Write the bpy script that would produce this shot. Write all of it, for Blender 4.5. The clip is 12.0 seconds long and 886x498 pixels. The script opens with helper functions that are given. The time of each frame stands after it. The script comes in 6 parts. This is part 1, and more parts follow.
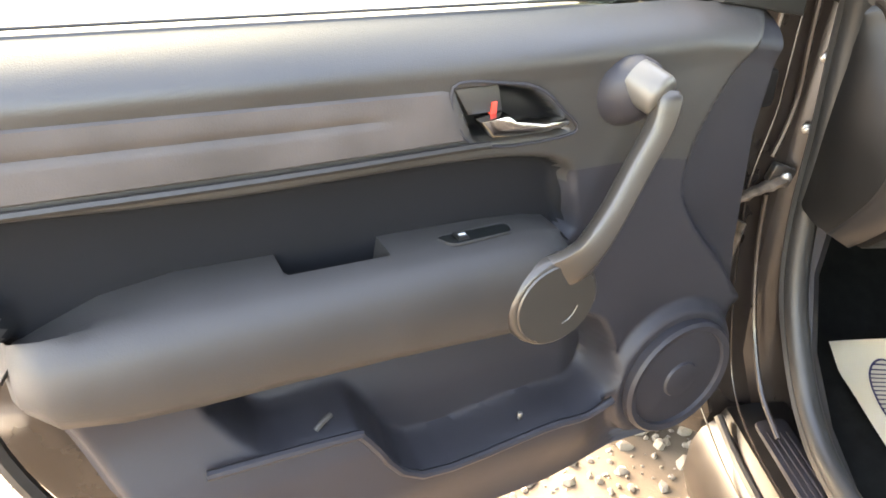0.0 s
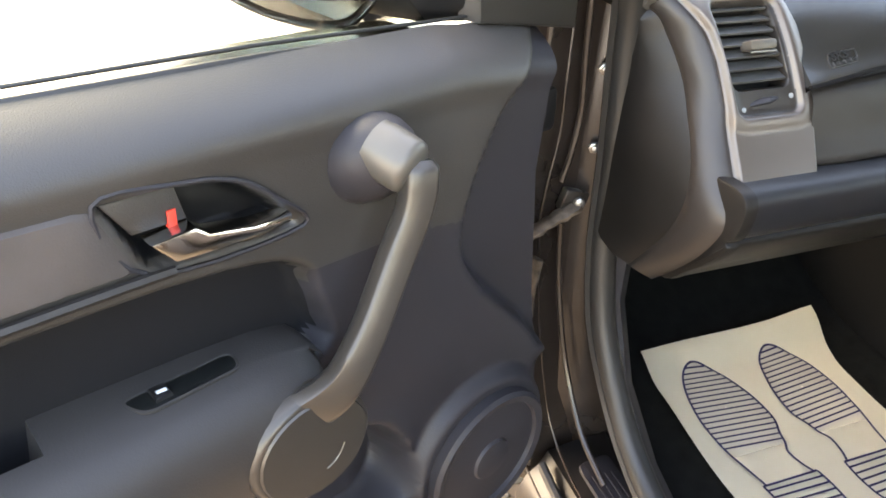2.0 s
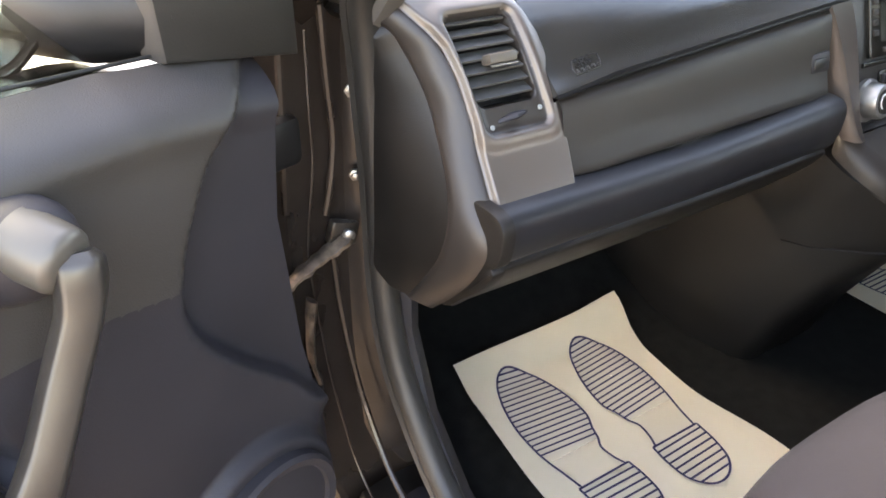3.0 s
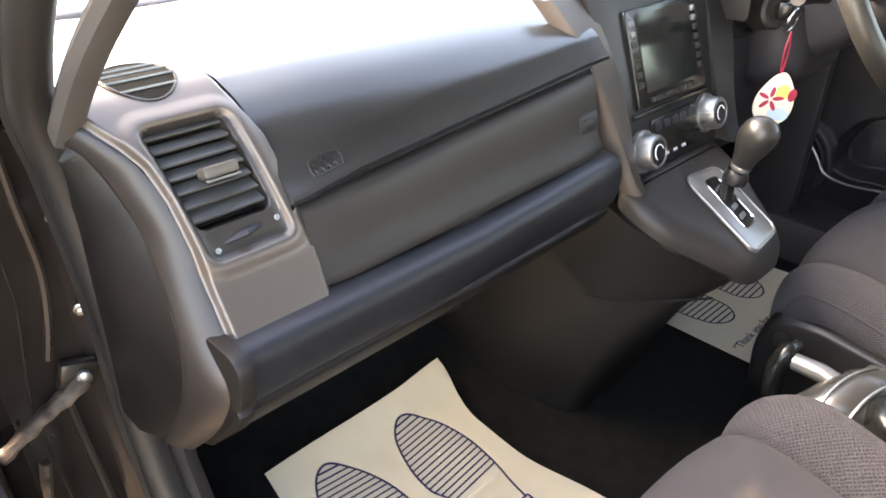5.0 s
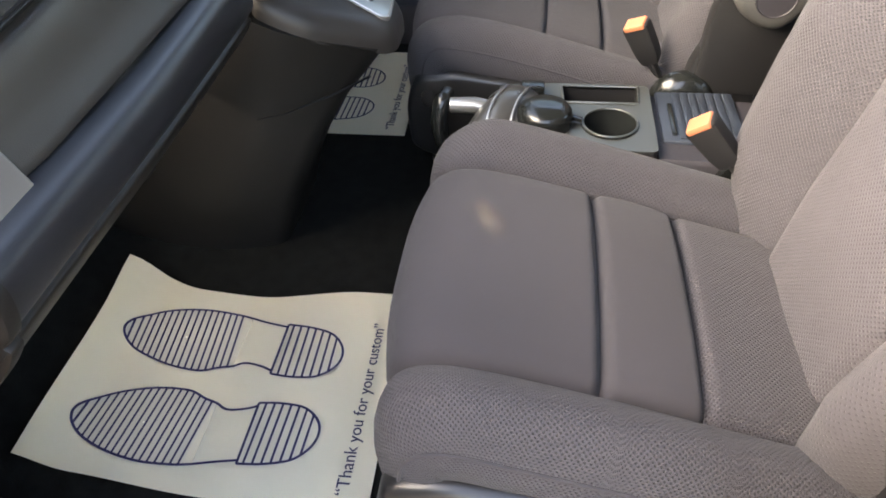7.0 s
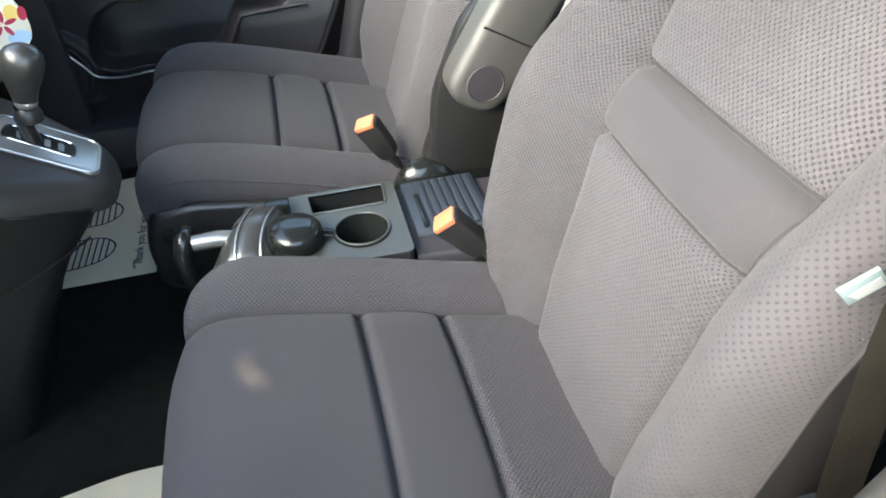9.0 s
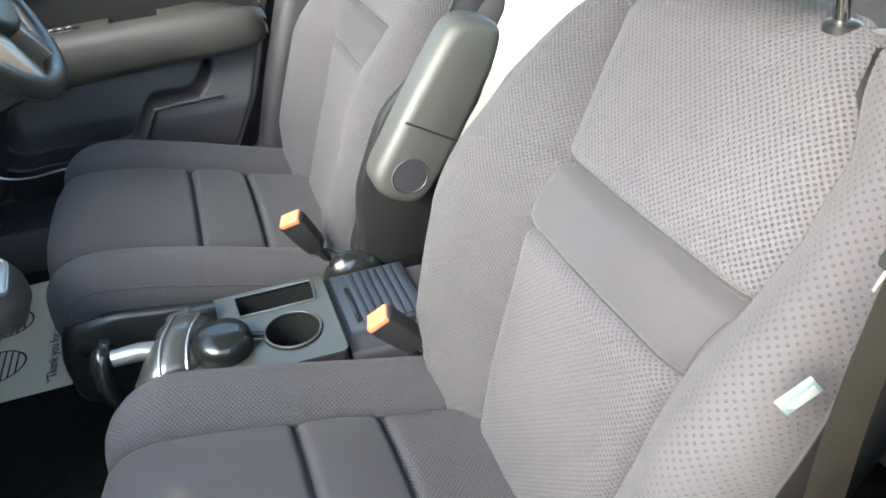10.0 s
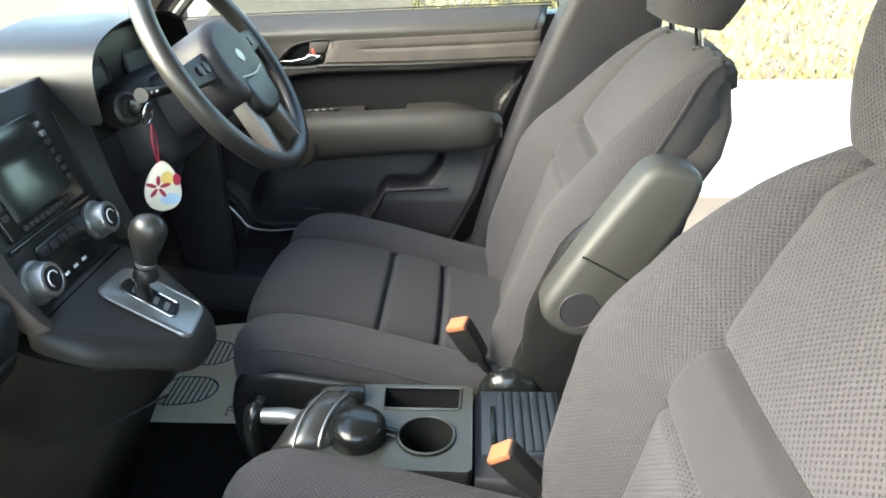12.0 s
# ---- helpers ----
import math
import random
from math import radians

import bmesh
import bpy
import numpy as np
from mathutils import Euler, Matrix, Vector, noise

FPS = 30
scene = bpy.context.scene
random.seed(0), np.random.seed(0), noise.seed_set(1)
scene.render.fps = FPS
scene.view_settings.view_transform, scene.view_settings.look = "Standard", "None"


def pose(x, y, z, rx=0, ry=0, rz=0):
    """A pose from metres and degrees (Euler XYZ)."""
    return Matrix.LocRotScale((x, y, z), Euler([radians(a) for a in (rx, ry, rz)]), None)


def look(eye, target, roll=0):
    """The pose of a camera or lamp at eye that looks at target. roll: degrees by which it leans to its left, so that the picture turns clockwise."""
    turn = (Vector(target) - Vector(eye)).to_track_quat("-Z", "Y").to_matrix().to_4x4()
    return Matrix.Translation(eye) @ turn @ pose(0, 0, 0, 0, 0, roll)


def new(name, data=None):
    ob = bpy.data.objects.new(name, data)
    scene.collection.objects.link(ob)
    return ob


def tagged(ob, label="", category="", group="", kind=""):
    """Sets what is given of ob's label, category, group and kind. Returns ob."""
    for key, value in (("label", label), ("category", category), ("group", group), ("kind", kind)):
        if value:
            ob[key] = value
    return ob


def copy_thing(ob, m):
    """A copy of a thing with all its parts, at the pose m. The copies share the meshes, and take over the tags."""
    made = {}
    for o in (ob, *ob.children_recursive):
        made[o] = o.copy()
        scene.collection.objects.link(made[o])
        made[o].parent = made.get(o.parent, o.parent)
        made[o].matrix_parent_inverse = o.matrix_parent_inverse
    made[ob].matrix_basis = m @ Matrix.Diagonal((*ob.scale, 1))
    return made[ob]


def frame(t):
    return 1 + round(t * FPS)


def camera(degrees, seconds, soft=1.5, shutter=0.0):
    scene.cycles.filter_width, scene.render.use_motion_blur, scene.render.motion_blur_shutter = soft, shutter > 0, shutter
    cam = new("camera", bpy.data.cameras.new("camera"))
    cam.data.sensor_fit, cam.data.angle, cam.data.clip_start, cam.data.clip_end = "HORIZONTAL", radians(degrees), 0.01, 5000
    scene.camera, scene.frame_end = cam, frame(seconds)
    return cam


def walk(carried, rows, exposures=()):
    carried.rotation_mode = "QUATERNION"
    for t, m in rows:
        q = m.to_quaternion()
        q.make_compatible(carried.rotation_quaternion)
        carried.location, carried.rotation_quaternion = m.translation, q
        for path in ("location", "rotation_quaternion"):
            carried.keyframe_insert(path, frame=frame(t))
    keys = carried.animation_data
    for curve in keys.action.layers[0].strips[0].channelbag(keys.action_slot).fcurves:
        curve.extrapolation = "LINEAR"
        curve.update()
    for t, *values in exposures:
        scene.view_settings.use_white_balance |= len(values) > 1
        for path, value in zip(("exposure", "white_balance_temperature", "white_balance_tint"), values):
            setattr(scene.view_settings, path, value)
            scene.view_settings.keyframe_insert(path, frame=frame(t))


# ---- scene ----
cam = camera(63.3, 12.0, soft=1.7)
PATH = [
    (0, (-1.2490, -0.1165, 1.2387), (-1.1294, 1.6921, 0.2195), 0.8),
    (0.5, (-1.2199, -0.1061, 1.2470), (-1.0920, 1.7087, 0.2393), 0.6),
    (1, (-1.1991, -0.0551, 1.2491), (-0.9755, 1.7514, 0.2434), 0.6),
    (1.5, (-1.1710, 0.0229, 1.2595), (-0.7894, 1.7909, 0.2320), 1.2),
    (2, (-1.1378, 0.0853, 1.2512), (-0.5387, 1.7524, 0.1613), 1.3),
    (2.5, (-1.0858, 0.1102, 1.2543), (-0.2506, 1.6474, 0.1290), 2.0),
    (3, (-1.0119, 0.1248, 1.2637), (-0.0530, 1.5964, 0.1488), 1.3),
    (3.2, (-0.9849, 0.1342, 1.2668), (0.0094, 1.5818, 0.1519), 1.1),
    (4.8, (-0.8590, 0.1092, 1.3042), (0.3234, 1.4674, 0.2632), 0.8),
    (5, (-0.8611, 0.1414, 1.2949), (0.4035, 1.4196, 0.2497), 0.5),
    (5.5, (-0.8663, 0.2340, 1.2886), (0.6198, 1.1398, 0.1509), -2.2),
    (6, (-0.8882, 0.2496, 1.2772), (0.6469, 0.8913, 0.0292), -3.0),
    (6.5, (-0.9287, 0.2236, 1.2533), (0.6198, 0.6656, -0.0644), -3.5),
    (6.7, (-0.9474, 0.2205, 1.2450), (0.5959, 0.5762, -0.1029), -3.3),
    (8.3, (-0.9183, 0.1862, 1.2751), (0.6677, 0.0510, -0.0623), -3.5),
    (8.5, (-0.8965, 0.1747, 1.2793), (0.6926, -0.0291, -0.0467), -3.8),
    (9, (-0.8642, 0.1674, 1.2897), (0.7394, -0.1612, 0.0063), -3.5),
    (9.5, (-0.8445, 0.1622, 1.3032), (0.7675, -0.3151, 0.0770), -2.6),
    (10, (-0.8330, 0.1622, 1.3188), (0.8091, -0.4014, 0.1717), -2.9),
    (10.5, (-0.8174, 0.1664, 1.3344), (0.8580, -0.4347, 0.2580), -3.2),
    (11, (-0.8008, 0.1685, 1.3406), (0.9370, -0.3827, 0.3402), -3.9),
    (11.5, (-0.7998, 0.1352, 1.3469), (1.0286, -0.1726, 0.4036), -2.8),
    (12, (-0.8112, 0.0530, 1.3458), (1.0618, 0.1342, 0.4452), -0.7),
]
# seconds, stops, kelvin, tint
EXPOSURES = [(0.0, 5.2, 9300, 16), (2.0, 4.7, 9100, 17), (3.0, 4.7, 8900, 20), (5.0, 4.82, 8900, 20), (6.0, 4.55, 8500, 17), (6.5, 4.45, 8300, 16), (8.5, 4.3, 7000, 9), (9.5, 4.35, 6700, 4), (10.0, 4.45, 6600, 4), (10.5, 4.25, 6600, 4), (11.0, 4.05, 6800, 3), (12.0, 4.1, 7100, 3)]
walk(cam, [(t, look(eye, target, roll)) for t, eye, target, roll in PATH], EXPOSURES)

# ---- world and sun ----
SUN_WAY = Vector((-0.42, 0.70, 0.52)).normalized()
world = bpy.data.worlds.new("sky")
scene.world = world
world.use_nodes = True
wn = world.node_tree.nodes
sky = wn.new("ShaderNodeTexSky")
sky.sky_type = "NISHITA"
sky.sun_disc = False
sky.sun_elevation = math.asin(SUN_WAY.z)
sky.sun_rotation = math.atan2(SUN_WAY.x, SUN_WAY.y)
sky.dust_density = 2.0
wn["Background"].inputs["Strength"].default_value = 0.13
world.node_tree.links.new(sky.outputs["Color"], wn["Background"].inputs["Color"])
sun_data = bpy.data.lights.new("sun", "SUN")
sun_data.energy, sun_data.angle, sun_data.color = 1.45, radians(55), (1.0, 0.97, 0.93)
sun = new("sun", sun_data)
sun.matrix_world = look((0, 0, 30), Vector((0, 0, 30)) - SUN_WAY)

# ---- mesh helpers ----
def spline(pts, n=6, closed=False):
    """Smooth points through pts, n steps to a span."""
    P = [Vector(p) for p in pts]
    out, m = [], len(P)
    for i in range(m if closed else m - 1):
        p1, p2 = P[i], P[(i + 1) % m]
        p0 = P[i - 1] if (i > 0 or closed) else p1 * 2 - p2
        p3 = P[(i + 2) % m] if (i + 2 < m or closed) else p2 * 2 - p1
        for k in range(n):
            t = k / n
            out.append(0.5 * ((2 * p1) + (p2 - p0) * t + (2 * p0 - 5 * p1 + 4 * p2 - p3) * t * t + (3 * p1 - p0 - 3 * p2 + p3) * t ** 3))
    if not closed:
        out.append(P[-1].copy())
    return out


def smooth01(x, a, b):
    t = min(1.0, max(0.0, (x - a) / (b - a)))
    return t * t * (3 - 2 * t)


def curve1(table, x):
    """Linear look-up in a short table of (x, y)."""
    if x <= table[0][0]:
        return table[0][1]
    for (x0, y0), (x1, y1) in zip(table, table[1:]):
        if x <= x1:
            return y0 + (y1 - y0) * (x - x0) / (x1 - x0)
    return table[-1][1]


def thing(name, at, label, category, group="", kind=""):
    ob = new(name)
    ob.location = at
    ob.empty_display_size = 0.05
    return tagged(ob, label, category, group, kind)


def finish(name, bm, mats, sharp=40, recalc=True):
    if recalc:
        bmesh.ops.recalc_face_normals(bm, faces=bm.faces[:])
    me = bpy.data.meshes.new(name)
    bm.to_mesh(me)
    bm.free()
    for m in mats if isinstance(mats, (list, tuple)) else [mats]:
        me.materials.append(m)
    me.polygons.foreach_set("use_smooth", [True] * len(me.polygons))
    me.set_sharp_from_angle(angle=radians(sharp))
    return me


def part(name, bm, mats, parent=None, label="", sharp=40, recalc=True):
    """One mesh object, its vertices in world places, under a thing or a part."""
    ob = new(name, finish(name, bm, mats, sharp, recalc))
    if parent:
        ob.parent = parent
        m, o = Matrix.Identity(4), parent
        while o:
            m = o.matrix_basis @ m if not o.parent else o.parent.matrix_basis @ o.matrix_parent_inverse @ o.matrix_basis @ m
            o = None
        ob.matrix_parent_inverse = m.inverted()
    if label:
        ob["label"] = label
    return ob


def grid(bm, rows, closed=False, mat=None, uv=False, zones=None):
    """Quads over rows of points; mat(i, j): a material slot; zones: (first, last, seam, middle) columns, each with a lie of the cloth of its own."""
    vs = [[bm.verts.new(p) for p in r] for r in rows]
    lay = bm.loops.layers.uv.verify() if uv else None
    if uv:
        us = [[0.0] for _ in rows]
        for i, r in enumerate(rows):
            for a, b in zip(r, r[1:]):
                us[i].append(us[i][-1] + (Vector(b) - Vector(a)).length)
            mid = us[i][len(r) // 2]
            us[i] = [u - mid for u in us[i]]
        h = len(rows[0]) // 2
        vv = [0.0]
        for a, b in zip(rows, rows[1:]):
            vv.append(vv[-1] + (Vector(b[h]) - Vector(a[h])).length)
    n = len(rows[0])
    cut = {}
    for z0, z1, zu, zv in zones or ():
        run = [0.0]
        for a, b in zip(rows, rows[1:]):
            run.append(run[-1] + (Vector(b[zv]) - Vector(a[zv])).length)
        for j in range(z0, z1):
            cut[j] = (zu, run)
    for i in range(len(rows) - 1):
        for j in range(n if closed else n - 1):
            k = (j + 1) % n
            f = bm.faces.new((vs[i][j], vs[i][k], vs[i + 1][k], vs[i + 1][j]))
            if mat:
                f.material_index = mat(i, j)
            if uv:
                for l, (a, b) in zip(f.loops, ((i, j), (i, k), (i + 1, k), (i + 1, j))):
                    l[lay].uv = (us[a][b] - us[a][cut[j][0]], cut[j][1][a]) if j in cut else (us[a][b], vv[a])
    return vs


def loft(rings, bm=None, caps=True):
    bm = bm or bmesh.new()
    vs = grid(bm, rings, closed=True)
    if caps:
        bm.faces.new(vs[0])
        bm.faces.new(vs[-1])
    return bm


def box(c, s, r=0.0, seg=2, rot=None, bm=None):
    """A box with rounded edges: centre, size, radius, turn in degrees."""
    bm = bm or bmesh.new()
    m = Matrix.Translation(c) @ (pose(0, 0, 0, *rot) if rot else Matrix.Identity(4)) @ Matrix.Diagonal((*s, 1))
    made = bmesh.ops.create_cube(bm, size=1, matrix=m)["verts"]
    if r > 0:
        edges = {e for v in made for e in v.link_edges}
        bmesh.ops.bevel(bm, geom=list(edges), offset=r, segments=seg, profile=0.5, affect="EDGES")
    return bm


def tube(pts, r, n=10, closed=False, bm=None, flat=1.0, up=None):
    """A rod along pts; r: a radius or one for each point; flat: squeezes it along its second axis."""
    bm = bm or bmesh.new()
    P = [Vector(p) for p in pts]
    rings, ref = [], Vector(up) if up else None
    for i, p in enumerate(P):
        a = P[i - 1] if (i > 0 or closed) else p
        b = P[(i + 1) % len(P)] if (i + 1 < len(P) or closed) else p
        d = (b - a).normalized()
        if ref is None:
            ref = Vector((0, 0, 1)) if abs(d.z) < 0.9 else Vector((1, 0, 0))
        x = d.cross(ref).normalized()
        y = x.cross(d).normalized()
        if not up:
            ref = y
        rad = r[i] if isinstance(r, (list, tuple)) else r
        rings.append([p + x * (rad * math.cos(2 * math.pi * k / n)) + y * (rad * flat * math.sin(2 * math.pi * k / n)) for k in range(n)])
    if closed:
        rings.append(rings[0])
        grid(bm, rings, closed=True)
        bmesh.ops.remove_doubles(bm, verts=bm.verts[:], dist=1e-6)
        return bm
    return loft(rings, bm)


def lathe(profile, m, n=28, bm=None, cap=True):
    """Turns (radius, height) round m's z."""
    rings = [[m @ Vector((max(r, 1e-4) * math.cos(2 * math.pi * k / n), max(r, 1e-4) * math.sin(2 * math.pi * k / n), z)) for k in range(n)] for r, z in profile]
    return loft(rings, bm, caps=cap)


def slab(outline, f, d0, d1, r=0.0, bm=None, seg=2):
    """A plate of the shape of outline (2D) from depth d0 to d1; f(x, y, d) gives the place; r rounds the d1 side."""
    bm = bm or bmesh.new()
    steps = [(0.0, d0), (0.0, d1)]
    if r > 0:
        s = 1 if d1 > d0 else -1
        steps = [(0.0, d0)] + [(r * (1 - math.cos(k * math.pi / 2 / seg)), d1 - s * r * (1 - math.sin(k * math.pi / 2 / seg))) for k in range(seg + 1)]
    pts = [Vector((p[0], p[1])) for p in outline]
    area = sum(a.x * b.y - b.x * a.y for a, b in zip(pts, pts[1:] + pts[:1]))
    sign = 1 if area > 0 else -1
    rings = []
    for inset, d in steps:
        ring = []
        for i, p in enumerate(pts):
            a, b = (p - pts[i - 1]), (pts[(i + 1) % len(pts)] - p)
            na, nb = Vector((-a.y, a.x)), Vector((-b.y, b.x))
            na = na.normalized() if na.length > 1e-9 else na
            nb = nb.normalized() if nb.length > 1e-9 else nb
            q = na + nb
            q = q.normalized() if q.length > 1e-6 else na
            ring.append(f(*(p + q * inset * sign), d))
        rings.append(ring)
    return loft(rings, bm)


def poly_distance(poly, x, y):
    """Distance to a polygon's edge, negative inside."""
    best, inside, n = 1e9, False, len(poly)
    for i in range(n):
        (x0, y0), (x1, y1) = poly[i], poly[(i + 1) % n]
        dx, dy = x1 - x0, y1 - y0
        t = min(1.0, max(0.0, ((x - x0) * dx + (y - y0) * dy) / (dx * dx + dy * dy + 1e-12)))
        best = min(best, (x - x0 - t * dx) ** 2 + (y - y0 - t * dy) ** 2)
        if (y0 > y) != (y1 > y) and x < (x1 - x0) * (y - y0) / (y1 - y0) + x0:
            inside = not inside
    return -math.sqrt(best) if inside else math.sqrt(best)


def snap(poly, x, y, reach):
    """The nearest point of a polygon's edge, where it is within reach."""
    best, n, out = reach, len(poly), (x, y)
    for i in range(n):
        (x0, y0), (x1, y1) = poly[i], poly[(i + 1) % n]
        dx, dy = x1 - x0, y1 - y0
        t = min(1.0, max(0.0, ((x - x0) * dx + (y - y0) * dy) / (dx * dx + dy * dy + 1e-12)))
        d = math.hypot(x - x0 - t * dx, y - y0 - t * dy)
        if d < best:
            best, out = d, (x0 + t * dx, y0 + t * dy)
    return out


def rounded(pts, r, n=4):
    """2D outline with rounded corners."""
    out, m = [], len(pts)
    for i in range(m):
        p, a, b = Vector(pts[i]), Vector(pts[i - 1]), Vector(pts[(i + 1) % m])
        ra = min(r, (a - p).length * 0.45, (b - p).length * 0.45)
        q0, q1 = p + (a - p).normalized() * ra, p + (b - p).normalized() * ra
        for k in range(n + 1):
            t = k / n
            out.append(tuple((1 - t) ** 2 * q0 + 2 * t * (1 - t) * p + t * t * q1))
    return out


def words(text, size, m, material, parent, name="writing", depth=0.0002):
    """Built-in letters as a mesh, in the plane of m."""
    cu = bpy.data.curves.new(name, "FONT")
    cu.body, cu.size, cu.extrude = text, size, depth
    tmp = bpy.data.objects.new(name, cu)
    scene.collection.objects.link(tmp)
    me = bpy.data.meshes.new_from_object(tmp)
    bpy.data.objects.remove(tmp)
    me.transform(m)
    me.materials.clear()
    me.materials.append(material)
    ob = new(name, me)
    ob.parent = parent
    ob.matrix_parent_inverse = parent.matrix_basis.inverted()
    return ob


# ---- materials ----
def material(name, colour, rough=0.5, metal=0.0, grain=0.0, size=400.0, mottle=0.06, wide=9.0, coat=0.0, sheen=0.0, spec=0.5, vary=0.06):
    """A surface with fine relief (grain, at size per metre) and slow change of tone (mottle, at wide per metre)."""
    m = bpy.data.materials.new(name)
    m.use_nodes = True
    nt, N = m.node_tree, m.node_tree.nodes
    b = N["Principled BSDF"]
    co = N.new("ShaderNodeTexCoord")
    n1 = N.new("ShaderNodeTexNoise")
    n1.inputs["Scale"].default_value, n1.inputs["Detail"].default_value = wide, 5
    n2 = N.new("ShaderNodeTexNoise")
    n2.inputs["Scale"].default_value, n2.inputs["Detail"].default_value = size, 2
    for n in (n1, n2):
        nt.links.new(co.outputs["Object"], n.inputs["Vector"])
    ramp = N.new("ShaderNodeMapRange")
    ramp.inputs["From Min"].default_value, ramp.inputs["From Max"].default_value = 0.3, 0.7
    ramp.inputs["To Min"].default_value, ramp.inputs["To Max"].default_value = 1 - mottle * 2, 1 + mottle * 2
    nt.links.new(n1.outputs["Fac"], ramp.inputs["Value"])
    mul = N.new("ShaderNodeVectorMath")
    mul.operation = "SCALE"
    mul.inputs[0].default_value = colour
    nt.links.new(ramp.outputs["Result"], mul.inputs["Scale"])
    nt.links.new(mul.outputs["Vector"], b.inputs["Base Color"])
    rr = N.new("ShaderNodeMapRange")
    rr.inputs["From Min"].default_value, rr.inputs["From Max"].default_value = 0.3, 0.7
    rr.inputs["To Min"].default_value, rr.inputs["To Max"].default_value = max(0.02, rough - vary), min(1.0, rough + vary)
    nt.links.new(n1.outputs["Fac"], rr.inputs["Value"])
    nt.links.new(rr.outputs["Result"], b.inputs["Roughness"])
    b.inputs["Metallic"].default_value = metal
    b.inputs["Coat Weight"].default_value = coat
    b.inputs["Coat Roughness"].default_value = rough
    b.inputs["Sheen Weight"].default_value = sheen
    b.inputs["Specular IOR Level"].default_value = spec
    if grain:
        bump = N.new("ShaderNodeBump")
        bump.inputs["Strength"].default_value, bump.inputs["Distance"].default_value = grain, 0.0008
        nt.links.new(n2.outputs["Fac"], bump.inputs["Height"])
        nt.links.new(bump.outputs["Normal"], b.inputs["Normal"])
    return m


def cloth(name, colour, pitch, depth, dark, stretch=1.0, hole=(0.13, 0.32)):
    """Knitted cloth with a lattice of small dimples, by its own UV in metres."""
    m = material(name, colour, 0.9, 0.0, 0.0, 900, 0.05, 6, sheen=0.06, spec=0.2)
    nt, N = m.node_tree, m.node_tree.nodes
    b = N["Principled BSDF"]
    uv = N.new("ShaderNodeUVMap")
    sc = N.new("ShaderNodeVectorMath")
    sc.operation = "MULTIPLY"
    sc.inputs[1].default_value = (1 / pitch, stretch / pitch, 0)
    nt.links.new(uv.outputs["UV"], sc.inputs[0])

    def lattice(shift):
        a = N.new("ShaderNodeVectorMath")
        a.operation = "ADD"
        a.inputs[1].default_value = (shift, shift, 0)
        f = N.new("ShaderNodeVectorMath")
        f.operation = "FRACTION"
        c = N.new("ShaderNodeVectorMath")
        c.operation = "DISTANCE"
        c.inputs[1].default_value = (0.5, 0.5, 0)
        nt.links.new(sc.outputs["Vector"], a.inputs[0])
        nt.links.new(a.outputs["Vector"], f.inputs[0])
        nt.links.new(f.outputs["Vector"], c.inputs[0])
        return c.outputs["Value"]

    low = N.new("ShaderNodeMath")
    low.operation = "MINIMUM"
    nt.links.new(lattice(0.0), low.inputs[0])
    nt.links.new(lattice(0.5), low.inputs[1])
    dot = N.new("ShaderNodeMapRange")
    dot.interpolation_type = "SMOOTHSTEP"
    dot.inputs["From Min"].default_value, dot.inputs["From Max"].default_value = hole
    nt.links.new(low.outputs["Value"], dot.inputs["Value"])
    fib = N.new("ShaderNodeTexNoise")
    fib.inputs["Scale"].default_value, fib.inputs["Detail"].default_value = 1600, 2
    co = N.new("ShaderNodeTexCoord")
    nt.links.new(co.outputs["Object"], fib.inputs["Vector"])
    hgt = N.new("ShaderNodeMath")
    hgt.operation = "MULTIPLY_ADD"
    hgt.inputs[1].default_value = 0.35
    nt.links.new(fib.outputs["Fac"], hgt.inputs[0])
    nt.links.new(dot.outputs["Result"], hgt.inputs[2])
    bump = N.new("ShaderNodeBump")
    bump.inputs["Strength"].default_value, bump.inputs["Distance"].default_value = depth, 0.0012
    nt.links.new(hgt.outputs["Value"], bump.inputs["Height"])
    nt.links.new(bump.outputs["Normal"], b.inputs["Normal"])
    old = b.inputs["Base Color"].links[0].from_socket
    mix = N.new("ShaderNodeMix")
    mix.data_type = "RGBA"
    mix.blend_type = "MULTIPLY"
    mix.inputs["Factor"].default_value = 1.0
    tone = N.new("ShaderNodeMapRange")
    tone.inputs["To Min"].default_value = dark
    nt.links.new(dot.outputs["Result"], tone.inputs["Value"])
    nt.links.new(old, mix.inputs["A"])
    nt.links.new(tone.outputs["Result"], mix.inputs["B"])
    nt.links.new(mix.outputs["Result"], b.inputs["Base Color"])
    return m


def glass_material(name, tint=(0.9, 0.95, 0.93)):
    m = bpy.data.materials.new(name)
    m.use_nodes = True
    nt, N = m.node_tree, m.node_tree.nodes
    N.remove(N["Principled BSDF"])
    tr, gl, mx = N.new("ShaderNodeBsdfTransparent"), N.new("ShaderNodeBsdfGlossy"), N.new("ShaderNodeMixShader")
    tr.inputs["Color"].default_value = (*tint, 1)
    gl.inputs["Roughness"].default_value = 0.02
    mx.inputs["Fac"].default_value = 0.06
    nt.links.new(tr.outputs["BSDF"], mx.inputs[1])
    nt.links.new(gl.outputs["BSDF"], mx.inputs[2])
    nt.links.new(mx.outputs["Shader"], N["Material Output"].inputs["Surface"])
    return m


